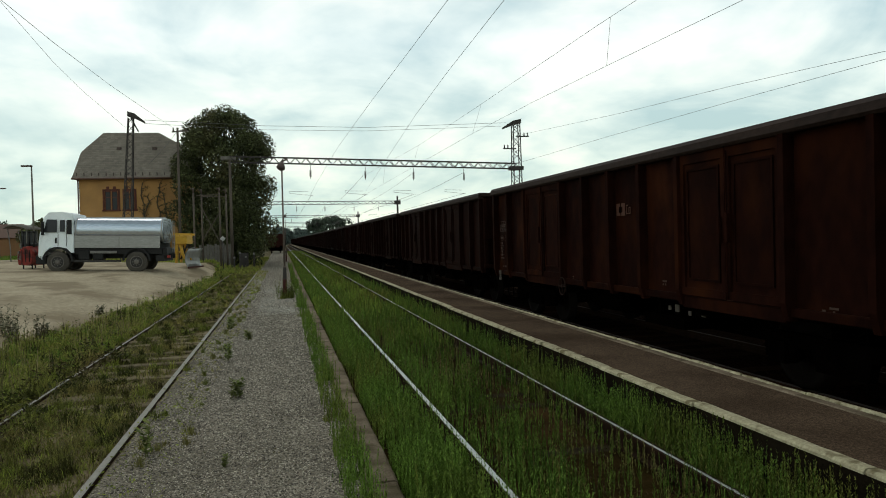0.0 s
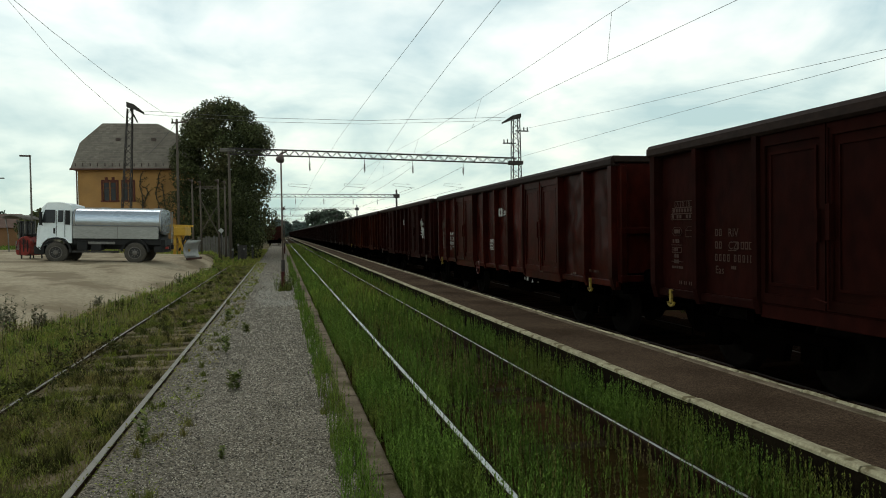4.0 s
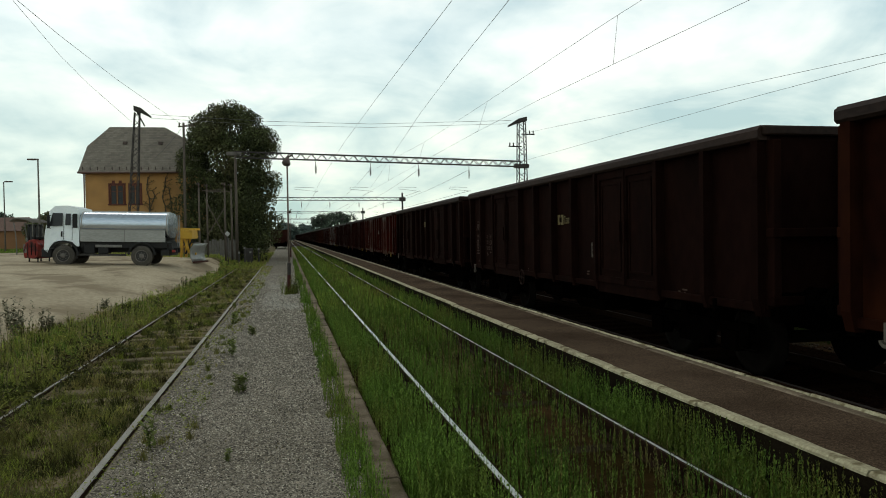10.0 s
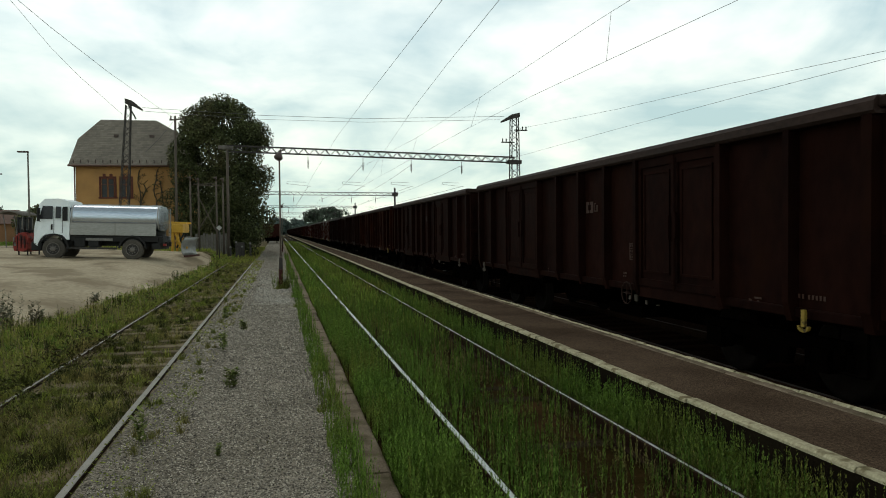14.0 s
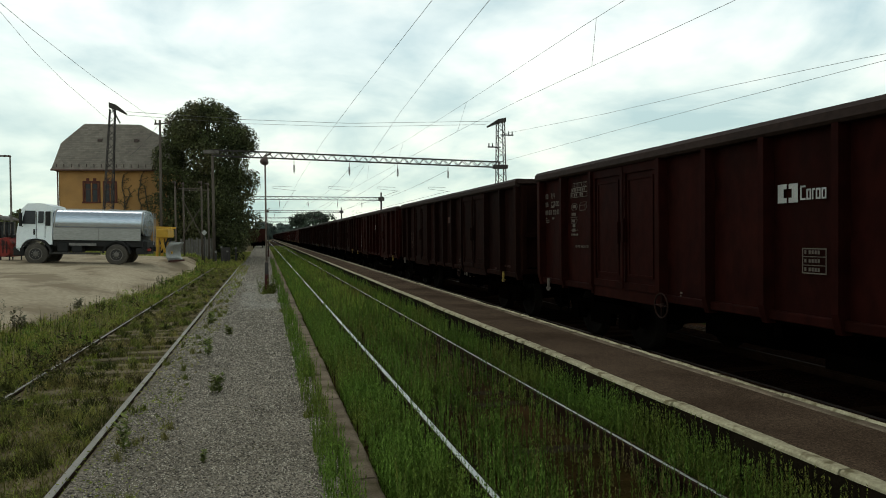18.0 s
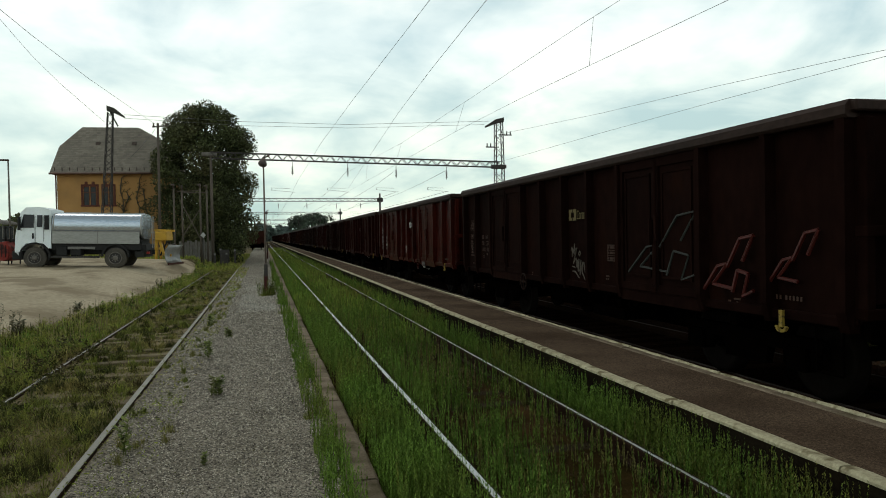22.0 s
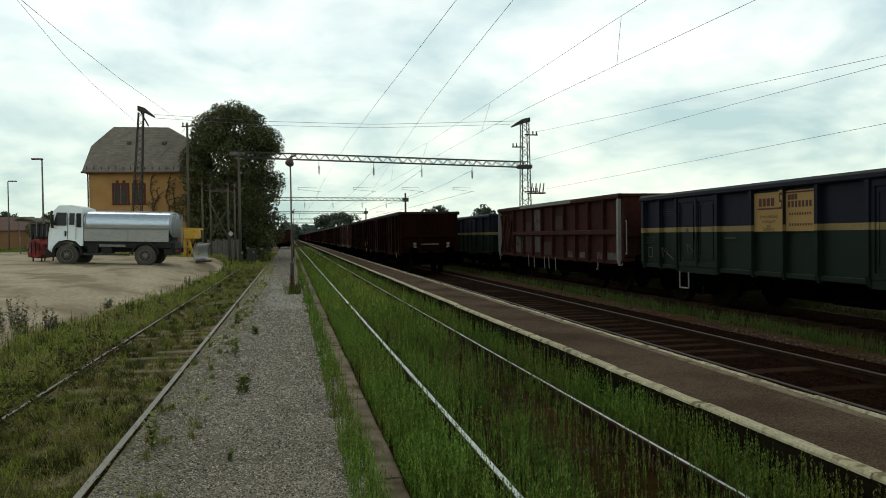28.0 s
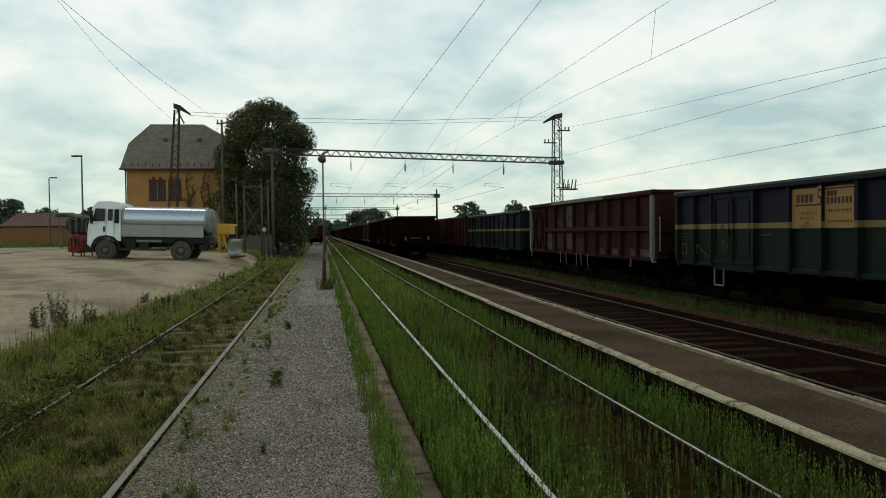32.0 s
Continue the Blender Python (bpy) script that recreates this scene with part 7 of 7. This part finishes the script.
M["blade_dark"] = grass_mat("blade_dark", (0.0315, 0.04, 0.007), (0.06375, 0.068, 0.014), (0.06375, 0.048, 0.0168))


def blades(name, pts, heights, width, lean, material, label, seed):
    """Tapered bent blades standing on pts."""
    r = np.random.default_rng(seed)
    n = len(pts)
    a = r.random(n) * math.tau
    side = np.stack([np.cos(a), np.sin(a), np.zeros(n)], 1)
    b = r.random(n) * math.tau
    tip = np.stack([np.cos(b), np.sin(b), np.zeros(n)], 1) * (lean * (0.2 + r.random(n)) * heights)[:, None]
    up = np.array([0, 0, 1.0])
    w = (width * (0.6 + 0.8 * r.random(n)))[:, None]
    p0, p1 = pts - side * w, pts + side * w
    mid = pts + tip * 0.35 + up * (heights * 0.6)[:, None]
    m0, m1 = mid - side * w * 0.7, mid + side * w * 0.7
    t = pts + tip + up * heights[:, None]
    v = np.stack([p0, p1, m1, m0, t], 1).reshape(-1, 3)
    k = np.arange(n)[:, None] * 5
    tris = np.concatenate([k + np.array([[0, 1, 2]]), k + np.array([[0, 2, 3]]), k + np.array([[3, 2, 4]])])
    return tagged(new(name, raw_mesh(name, v, tris, material)), label, "grass", kind="stuff")


def scatter(n, x0, x1, y0, y1, seed, clump=0.0, near=1.15, z=None, keep=None, freq=0.9):
    """Points denser towards small y; clump thins them by noise."""
    r = np.random.default_rng(seed)
    u = r.random(n)
    y = y0 * (y1 / y0) ** (u ** near) if y0 > 0 else y0 + (y1 - y0) * u
    x = x0 + (x1 - x0) * r.random(n)
    out = []
    for a, b, q in zip(x, y, r.random(n)):
        if clump and 0.5 + 0.9 * noise.noise((a * freq, b * freq * 0.6, seed)) < q * clump:
            continue
        if keep and not keep(a, b, q):
            continue
        out.append((a, b, ground_z(a, b) - 0.02 if z is None else z))
    return np.array(out)


def grow(name, label, material, n, x0, x1, y0, y1, h0, h1, width, seed, clump=0.6, lean=0.35, z=None, keep=None, near=1.15, grow_far=0.0, freq=0.9):
    p = scatter(n, x0, x1, y0, y1, seed, clump, near, z, keep, freq)
    r = np.random.default_rng(seed + 100)
    h = (h0 + (h1 - h0) * r.random(len(p)) ** 1.5) * np.array([0.55 + max(0.0, 0.5 + noise.noise((a * 2.3, b * 1.7, 9))) for a, b, _ in p])
    wd = width * (1 + grow_far * np.clip(p[:, 1] / 20, 0, 6))
    return blades(name, p, h, wd, lean, material, label, seed)


def stalks(name, label, material, n, x0, x1, y0, y1, h0, h1, seed, clump=0.6, keep=None, z=None, leaves=20, near=1.1):
    """Upright leafy stems: a thin stem with narrow leaves all the way up."""
    p = scatter(n, x0, x1, y0, y1, seed, clump, near, z, keep, 1.9)
    r = np.random.default_rng(seed + 7)
    n = len(p)
    h = h0 + (h1 - h0) * r.random(n) ** 1.3
    far = 1 + np.clip((p[:, 1] - 6) / 14, 0, 3)
    lean = r.normal(size=(n, 2)) * 0.045 * h[:, None]
    top = p + np.stack([lean[:, 0], lean[:, 1], h], 1)
    a = r.random(n) * math.tau
    s = np.stack([np.cos(a), np.sin(a), np.zeros(n)], 1) * (0.003 * far)[:, None]
    v = [np.stack([p - s, p + s, top], 1).reshape(-1, 3)]
    k = leaves
    u = (0.12 + 0.88 * (np.arange(k)[None] + r.random((n, k))) / k)
    base = p[:, None] + (top - p)[:, None] * u[..., None]
    b = r.random((n, k)) * math.tau
    out = np.stack([np.cos(b) * 0.8, np.sin(b) * 0.8, 0.9 + 0.9 * r.random((n, k))], -1)
    ln = (0.014 + 0.018 * r.random((n, k))) * (1.15 - 0.75 * u) * (h[:, None] / 0.25) ** 0.5
    w = np.stack([-np.sin(b), np.cos(b), np.zeros((n, k))], -1) * (0.0052 * far[:, None] ** 0.8)[..., None]
    tip = base + out * ln[..., None]
    v.append(np.stack([base - w, base + w, tip], 2).reshape(-1, 3))
    v = np.concatenate(v)
    return tagged(new(name, raw_mesh(name, v, np.arange(len(v)).reshape(-1, 3), material)), label, "weeds", kind="stuff")


def tufts(name, label, material, n, per, x0, x1, y0, y1, h0, h1, spread, seed, clump=0.8, keep=None, z=None, near=1.1, width=0.003):
    """Separate tufts of grass: blades fanning out from one foot."""
    c = scatter(n, x0, x1, y0, y1, seed, clump, near, z, keep, 1.7)
    r = np.random.default_rng(seed + 31)
    m = len(c)
    size = 0.5 + r.random(m) ** 1.5
    off = r.normal(size=(m, per, 2)) * (spread * size)[:, None, None]
    p = np.repeat(c, per, axis=0)
    p[:, :2] += off.reshape(-1, 2)
    fall = np.exp(-(off ** 2).sum(-1) / (2 * (spread * size)[:, None] ** 2 + 1e-9)).reshape(-1)
    h = (h0 + (h1 - h0) * np.repeat(r.random(m) ** 1.3, per)) * (0.35 + 0.75 * fall) * (0.7 + 0.5 * r.random(m * per))
    wd = width * (1 + np.clip((p[:, 1] - 6) / 12, 0, 5))
    return blades(name, p, h, wd, 0.75, material, label, seed)


def leaflets(name, label, material, n, x0, x1, y0, y1, hmax, size, seed, clump=0.7, keep=None, z=None, near=1.1):
    """Low creeping growth: small leaves at all angles, thicker in clumps."""
    p = scatter(n, x0, x1, y0, y1, seed, clump, near, z, keep, 1.6)
    r = np.random.default_rng(seed + 9)
    n = len(p)
    tall = np.array([0.25 + 1.5 * max(0.0, 0.5 + noise.noise((a * 2.3, b * 1.7, 9))) for a, b, _ in p])
    p = p + np.stack([np.zeros(n), np.zeros(n), hmax * tall * r.random(n) ** 1.4], 1)
    u = r.normal(size=(n, 3)) * np.array([1, 1, 0.8])
    u /= np.linalg.norm(u, axis=1)[:, None]
    w = np.cross(u, r.normal(size=(n, 3)))
    w /= np.linalg.norm(w, axis=1)[:, None] + 1e-6
    s = (size * (0.5 + r.random(n)) * (1 + np.clip((p[:, 1] - 6) / 14, 0, 4)))[:, None]
    v = np.stack([p - u * s, p + w * s * 0.38, p + u * s, p - w * s * 0.38], 1).reshape(-1, 3)
    return tagged(new(name, raw_mesh(name, v, np.arange(n * 4).reshape(n, 4), material)), label, "weeds", kind="stuff")


# middle track: upright leafy weeds, thin towards the middle
def mid_keep(x, y, q):
    if abs(x - X_MID + GAUGE / 2) < 0.045 or abs(x - X_MID - GAUGE / 2) < 0.03:
        return False
    q = (q * 7.13) % 1.0
    if y > 9 and 0 < X_MID + GAUGE / 2 - x < 0.30 and q < 0.55:
        return False
    bare = 1.85 < x < 2.85 and noise.noise((x * 0.9, y * 0.3, 5)) > -0.05
    return not (bare and q < (0.84 if y < 9 else 0.3))


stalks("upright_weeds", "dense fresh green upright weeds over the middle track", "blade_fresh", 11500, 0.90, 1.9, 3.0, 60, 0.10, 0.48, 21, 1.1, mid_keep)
stalks("deep_weeds", "deep green upright weeds between the rails and the platform", "blade_deep", 14500, 1.9, 3.56, 3.0, 20, 0.10, 0.48, 74, 1.15, mid_keep)
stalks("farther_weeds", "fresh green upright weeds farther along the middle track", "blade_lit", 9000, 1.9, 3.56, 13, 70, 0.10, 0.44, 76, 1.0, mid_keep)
stalks("dry_weeds", "yellowing weeds between the rails", "blade_dry", 9000, 1.7, 3.3, 3.0, 40, 0.08, 0.30, 51, 1.0, mid_keep)
stalks("kerb_foot_weeds", "dense green weeds standing against the slab edge", "blade_fresh", 7500, 0.86, 1.42, 3.2, 60, 0.14, 0.40, 25, 0.5)
stalks("platform_foot_weeds", "tall weeds standing against the platform face", "blade_deep", 6000, 3.12, 3.58, 3.2, 70, 0.16, 0.50, 34, 0.7)
stalks("edge_weeds", "weeds growing along the slab edge of the gravel", "blade_fresh", 6000, 0.40, 0.64, 4.0, 60, 0.10, 0.46, 24, 2.9, z=-0.14)
leaflets("mid_creepers", "low dark creeping growth between the rails", "blade_dark", 40000, 0.9, 3.55, 3.0, 60, 0.08, 0.012, 23, 0.8, mid_keep)
leaflets("dead_growth", "brown dead plant litter between the rails", "blade_dead", 26000, 1.6, 3.3, 3.2, 30, 0.05, 0.012, 52, 0.9, None, -0.19)
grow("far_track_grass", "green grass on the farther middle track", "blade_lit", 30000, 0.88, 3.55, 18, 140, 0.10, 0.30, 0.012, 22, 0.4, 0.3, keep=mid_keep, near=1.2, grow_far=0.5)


# disused track and bank
def left_keep(x, y, q):
    for s in (-1, 1):
        if abs(x - X_LEFT - s * GAUGE / 2) < (0.10 if y > 8 else 0.06):
            return False
    # bare patches and growth worn thin over the sleepers
    if abs(x - X_LEFT) < 0.72 and noise.noise((x * 1.3, y * 0.75, 21)) > 0.36 and (q * 3.77) % 1.0 > 0.12:
        return False
    if abs(x - X_LEFT) < 0.66 and 9.3 < y < 60 and (y - 9.6 + 0.14) % 0.62 < 0.28:
        return (q * 5.31) % 1.0 < 0.25 + 1.3 * max(0.0, noise.noise((x * 1.4, y * 0.9, 3)) + 0.25)
    return True


def bank_keep(x, y, q):
    return x > yard_edge(y) - 0.12 and left_keep(x, y, q)


grow("track_grass", "dry trodden grass over the disused track", "blade_dry", 90000, -3.6, -1.56, 4.0, 90, 0.02, 0.10, 0.0035, 26, 1.5, 1.0, keep=left_keep, z=-0.16, grow_far=1.0, freq=2.4)
leaflets("track_creepers", "low clumps of green weeds on the disused track", "blade_track", 60000, -3.6, -1.56, 4.0, 70, 0.12, 0.010, 46, 1.5, left_keep, -0.16)
leaflets("near_clumps", "green and yellow clumps of grass on the disused track", "blade_track", 34000, -3.5, -1.6, 4.0, 11, 0.20, 0.010, 67, 1.5, left_keep, -0.16, 1.0)
grow("near_tufts", "tufts of fresh grass between the rails", "blade_bank", 16000, -3.5, -1.6, 4.0, 12, 0.04, 0.15, 0.003, 68, 1.35, 0.7, keep=left_keep, z=-0.16)
grow("dry_straw", "pale dead straw lying on the disused track", "blade_straw", 9000, -3.3, -1.7, 4.0, 26, 0.02, 0.09, 0.003, 71, 1.55, 1.6, keep=left_keep, z=-0.16)
grow("seed_grass", "brownish seeding grass along the bank", "blade_straw", 9000, -5.0, -3.3, 6, 45, 0.18, 0.42, 0.0022, 72, 1.3, 0.35, keep=bank_keep, grow_far=0.8)
tufts("green_tufts", "tufts of green grass on the disused track", "blade_track", 700, 60, -3.5, -1.6, 4.0, 60, 0.07, 0.20, 0.05, 81, 1.0, left_keep, -0.16)
tufts("yellow_tufts", "tufts of yellowed grass on the disused track", "blade_bank", 700, 55, -3.4, -1.6, 4.0, 60, 0.06, 0.18, 0.05, 82, 1.2, left_keep, -0.16)
tufts("dark_tufts", "dark green tufts on the disused track", "blade_dark", 800, 60, -3.5, -1.6, 3.6, 40, 0.06, 0.20, 0.05, 83, 1.0, left_keep, -0.16)
tufts("bank_tufts", "rough tufts of grass on the bank", "blade_bank", 900, 70, -5.1, -3.2, 5, 70, 0.10, 0.26, 0.07, 84, 0.8, bank_keep)
tufts("bank_green_tufts", "fresh green tufts on the bank", "blade_fresh", 600, 70, -5.1, -3.2, 5, 60, 0.10, 0.26, 0.07, 85, 1.0, bank_keep)
tufts("bank_dark_tufts", "dark tufts on the bank", "blade_dark", 500, 60, -5.0, -3.2, 5, 60, 0.10, 0.28, 0.06, 86, 1.1, bank_keep)
tufts("gravel_tufts", "small tufts at the edge of the gravel", "blade_track", 150, 40, -1.52, -0.95, 4.0, 40, 0.05, 0.16, 0.03, 87, 1.2, None, -0.135)
tufts("lamp_foot_tufts", "tall grass round the foot of the lamp post", "blade_track", 12, 50, -0.12, 0.3, 25.3, 25.9, 0.15, 0.55, 0.05, 89, 0.0, None, -0.135)
tufts("kerb_tufts", "tufts of grass before the slab edge", "blade_fresh", 130, 45, 0.40, 0.62, 4.0, 40, 0.12, 0.34, 0.04, 88, 1.3, None, -0.135)
leaflets("track_moss", "dry brown-green growth between the sleepers", "blade_rusty", 26000, -3.4, -1.6, 4.0, 60, 0.06, 0.010, 47, 1.6, left_keep, -0.16)
leaflets("rail_weeds", "dark leafy weeds along the buried rail", "blade_dark", 16000, -3.5, -2.75, 4.5, 14, 0.22, 0.022, 48, 0.9, left_keep, -0.16)
grow("bank_grass", "rough grass bank along the yard", "blade_bank", 60000, -5.1, -3.15, 5, 75, 0.05, 0.15, 0.005, 27, 0.6, 0.95, keep=bank_keep, grow_far=1.0)
leaflets("bank_leaves", "fresh green leafy growth on the bank", "blade_bank", 90000, -5.1, -3.15, 5, 75, 0.20, 0.012, 49, 1.0, bank_keep)
leaflets("bank_clumps", "fresh green clumps on the bank", "blade_fresh", 30000, -5.1, -3.15, 5, 60, 0.24, 0.013, 73, 1.5, bank_keep)
stalks("bank_weeds", "taller weeds on the bank", "blade_dark", 2600, -5.2, -3.4, 5, 50, 0.15, 0.4, 28, 1.2, bank_keep)
grow("far_bank_grass", "grass before the trees", "blade_bank", 30000, -14, -1.5, 47, 95, 0.06, 0.24, 0.02, 29, 0.2, 0.5, near=1.0, keep=lambda x, y, q: y > 54 or x > -3.7)
grow("yard_verge", "grass verge behind the yard", "blade_fresh", 16000, -45, -14, 62, 90, 0.08, 0.2, 0.03, 30, 0.2, 0.5, near=1.0)
# beside the through track and the siding
grow("siding_grass", "dark grass between the through track and the siding", "blade_siding", 9000, 9.4, 10.05, 7, 90, 0.08, 0.26, 0.006, 31, 0.8, 0.4, grow_far=0.6)
stalks("siding_weeds", "green weeds by the siding", "blade_siding", 9000, 9.4, 10.05, 7, 70, 0.14, 0.34, 32, 1.0, leaves=8)
# added weeds: they block the lit ground beyond the standing wagons
stalks("siding_back_weeds", "added tall dark weeds closing the lit gap under the standing wagons", "blade_dark", 22000, 12.6, 13.8, 16.5, 90, 0.4, 0.95, 37, 0.2, leaves=10)
stalks("low_back_weeds", "added low dark weeds in the gap under the standing wagons", "blade_dark", 7000, 12.6, 13.8, 6, 16.5, 0.12, 0.36, 38, 0.2, leaves=10)
leaflets("gravel_weeds", "sparse small weeds on the gravel", "blade_dark", 2600, -1.5, 0.5, 3.6, 30, 0.05, 0.010, 33, 1.35, None, -0.135)
leaflets("gravel_edge_weeds", "green weeds on the gravel beside the rail", "blade_bank", 11000, -1.54, -0.95, 3.6, 50, 0.10, 0.012, 50, 1.25, None, -0.135)


# the same growth goes on behind the first metres
stalks("near_mid_weeds", "upright green weeds over the middle track", "blade_fresh", 9000, 0.9, 3.56, -11, 3.0, 0.10, 0.45, 61, 1.1, mid_keep, leaves=12)
leaflets("near_mid_creepers", "low dark growth between the rails", "blade_dark", 12000, 0.9, 3.55, -11, 3.0, 0.08, 0.016, 62, 0.8, mid_keep)
grow("near_track_grass", "dry grass over the disused track", "blade_dry", 24000, -3.6, -1.56, -11, 4.0, 0.03, 0.16, 0.004, 63, 1.2, 0.8, keep=left_keep, z=-0.16)
leaflets("near_track_growth", "low green clumps on the disused track", "blade_track", 16000, -3.6, -1.56, -11, 4.0, 0.12, 0.014, 64, 1.15, left_keep, -0.16)
grow("near_bank_grass", "rough grass on the bank", "blade_bank", 20000, -5.0, -3.3, -11, 5.0, 0.06, 0.22, 0.0055, 65, 0.4, 0.5, keep=bank_keep)

M["weed_dry"] = grass_mat("weed_dry", (0.085, 0.085, 0.050), (0.170, 0.160, 0.098), (0.18, 0.155, 0.10))
M["weed_green"] = grass_mat("weed_green", (0.06885, 0.09945, 0.01836), (0.153, 0.1913, 0.03978), (0.1377, 0.1224, 0.0459))


def weed(x, y, z, h, n, label, seed, leaf="weed_green"):
    """A leafy weed: stems and small leaves."""
    r = random.Random(seed)
    t = thing("weed", label, "weed", pose(x, y, z), group="weeds")
    for i in range(n):
        a, l = r.random() * math.tau, h * (0.6 + 0.5 * r.random())
        bm = bmesh.new()
        p0 = Vector((r.uniform(-0.5, 0.5), r.uniform(-0.5, 0.5), 0)) * h * 0.5
        q = p0 + Vector((0.18 * l * math.cos(a), 0.18 * l * math.sin(a), l))
        rod(bm, p0, q, 0.004, 5, 0.002)
        st = part("stem", bm, leaf, t)
        bm = bmesh.new()
        for k in range(22):
            p = p0 + (q - p0) * (0.1 + 0.9 * k / 21)
            b = r.random() * math.tau
            d = Vector((math.cos(b), math.sin(b), 0.5)) * min(0.07, h * 0.34)
            s = Vector((-math.sin(b), math.cos(b), 0)) * min(0.02, h * 0.1)
            bm.faces.new([bm.verts.new(c) for c in (p, p + d * 0.5 + s, p + d, p + d * 0.5 - s)])
        part("foliage", bm, leaf, st)


for i, (x, y, h, n) in enumerate(((-0.62, 9.5, 0.22, 6), (-0.55, 6.6, 0.10, 3), (-1.22, 7.2, 0.3, 3), (-0.95, 12.5, 0.3, 4), (-0.7, 15, 0.2, 4), (-1.2, 17, 0.25, 4))):
    weed(x, y, -0.135, h, n, "small dark weed growing out of the gravel", i)
for i, (x, y, h, n) in enumerate(((-5.0, 15.2, 0.62, 14), (-4.85, 14.6, 0.5, 12), (-4.7, 15.8, 0.42, 10), (-5.15, 14.3, 0.45, 12), (-4.6, 20.0, 0.3, 8), (-4.1, 31, 0.4, 7), (-4.6, 8.5, 0.4, 9), (-3.9, 38, 0.35, 6))):
    weed(x, y, ground_z(x, y) - 0.02, h, n, "tall dry weed on the bank", 40 + i, "weed_dry")
for i, (x, y, h, n) in enumerate(((-3.5, 5.9, 0.34, 12), (-3.3, 6.7, 0.28, 10), (-3.75, 6.9, 0.36, 12), (-3.45, 7.6, 0.26, 9), (-3.2, 8.4, 0.22, 8))):
    weed(x, y, ground_z(x, y) - 0.02, h, n, "dark leafy plant beside the buried rail", 80 + i)
for i, (dx, dy) in enumerate(((-0.2, 0.0), (0.2, 0.1), (0.05, -0.2), (-0.1, 0.25), (0.28, -0.1))):
    weed(0.06 + dx, 25.6 + dy, -0.135, 0.65, 4, "tall grass weed at the lamp's foot", 60 + i)


def stones(name, n, x0, x1, y0, y1, z, s0, s1, material, label, seed, clump=0.0, near=1.0):
    r = np.random.default_rng(seed)
    p = scatter(n, x0, x1, y0, y1, seed, clump, near, z)
    n = len(p)
    base = np.array([(1, 0, 0), (-1, 0, 0), (0, 1, 0), (0, -1, 0), (0, 0, 1), (0, 0, -1)], float)
    tri = np.array([(0, 2, 4), (2, 1, 4), (1, 3, 4), (3, 0, 4), (2, 0, 5), (1, 2, 5), (3, 1, 5), (0, 3, 5)])
    s = (s0 + (s1 - s0) * r.random(n) ** 2)
    jit = 0.6 + 0.7 * r.random((n, 6, 1))
    a = r.random(n) * math.tau
    ca, sa = np.cos(a)[:, None], np.sin(a)[:, None]
    v = base[None] * jit * s[:, None, None]
    x = v[..., 0] * ca - v[..., 1] * sa
    y = v[..., 0] * sa + v[..., 1] * ca
    v = np.stack([x, y, v[..., 2] * 0.7], -1) + p[:, None]
    f = (np.arange(n)[:, None, None] * 6 + tri[None]).reshape(-1, 3)
    return tagged(new(name, raw_mesh(name, v.reshape(-1, 3), f, material)), label, "stones", kind="stuff")


M["shoulder_stone"] = mat("shoulder_stone", (0.042, 0.028, 0.019), (0.115, 0.085, 0.063), 0.9, 6, 50, 0.3, rand=0.7, island=True)
stones("gravel_stones", 55000, -1.45, 0.58, 3.4, 40, -0.131, 0.009, 0.031, "pebble", "loose grey gravel on the platform", 41, 0.0, 1.05)
stones("far_gravel_stones", 16000, -1.45, 0.58, 38, 120, -0.131, 0.016, 0.04, "pebble", "pale loose gravel farther along the platform", 42)
M["pale_grit"] = mat("pale_grit", (0.30, 0.28, 0.24), (0.50, 0.47, 0.41), 0.95, 8, 60, 0.2, spec=0.05, rand=0.6, island=True)
stones("pale_grit", 12000, -0.75, 0.3, 20, 33, -0.129, 0.010, 0.026, "pale_grit", "pale trodden grit near the lamp post", 69, 0.9)
stones("near_gravel_stones", 16000, -1.45, 0.58, -11, 3.4, -0.131, 0.008, 0.022, "pebble", "loose grey gravel on the platform", 66)
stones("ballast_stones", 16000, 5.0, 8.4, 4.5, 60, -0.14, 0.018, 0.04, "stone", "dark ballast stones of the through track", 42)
stones("shoulder_stones", 14000, 7.7, 9.2, 6, 60, -0.235, 0.014, 0.035, "shoulder_stone", "stones on the ballast shoulder", 43, 0.9)
stones("yard_stones", 3000, -14, -5, 8, 50, None, 0.008, 0.025, "pebble", "small stones on the sand", 44, 0.8)


# ---- what moves ----
RUN = [(0, 17.26), (1, 29.61), (2, 41.79), (3, 53.78), (4, 65.59), (5, 77.2), (6, 88.63), (7, 99.85), (8, 110.88), (9, 121.71), (10, 132.34), (11, 142.76), (12, 152.97), (13, 162.97), (14, 172.76), (15, 182.33), (16, 191.68), (17, 200.81), (18, 209.71), (19, 218.39), (20, 226.84), (21, 235.06), (22, 243.04), (23, 250.79), (24, 258.29), (25, 265.55), (26, 272.57), (27, 279.33), (28, 285.83), (29, 291.73), (30, 296.23), (31, 299.83), (32, 302.73)]


def motions():
    for ob, y in train:
        walk(ob, [(t, pose(X_THROUGH, y + s - 17.26, 0)) for t, s in RUN])


motions()
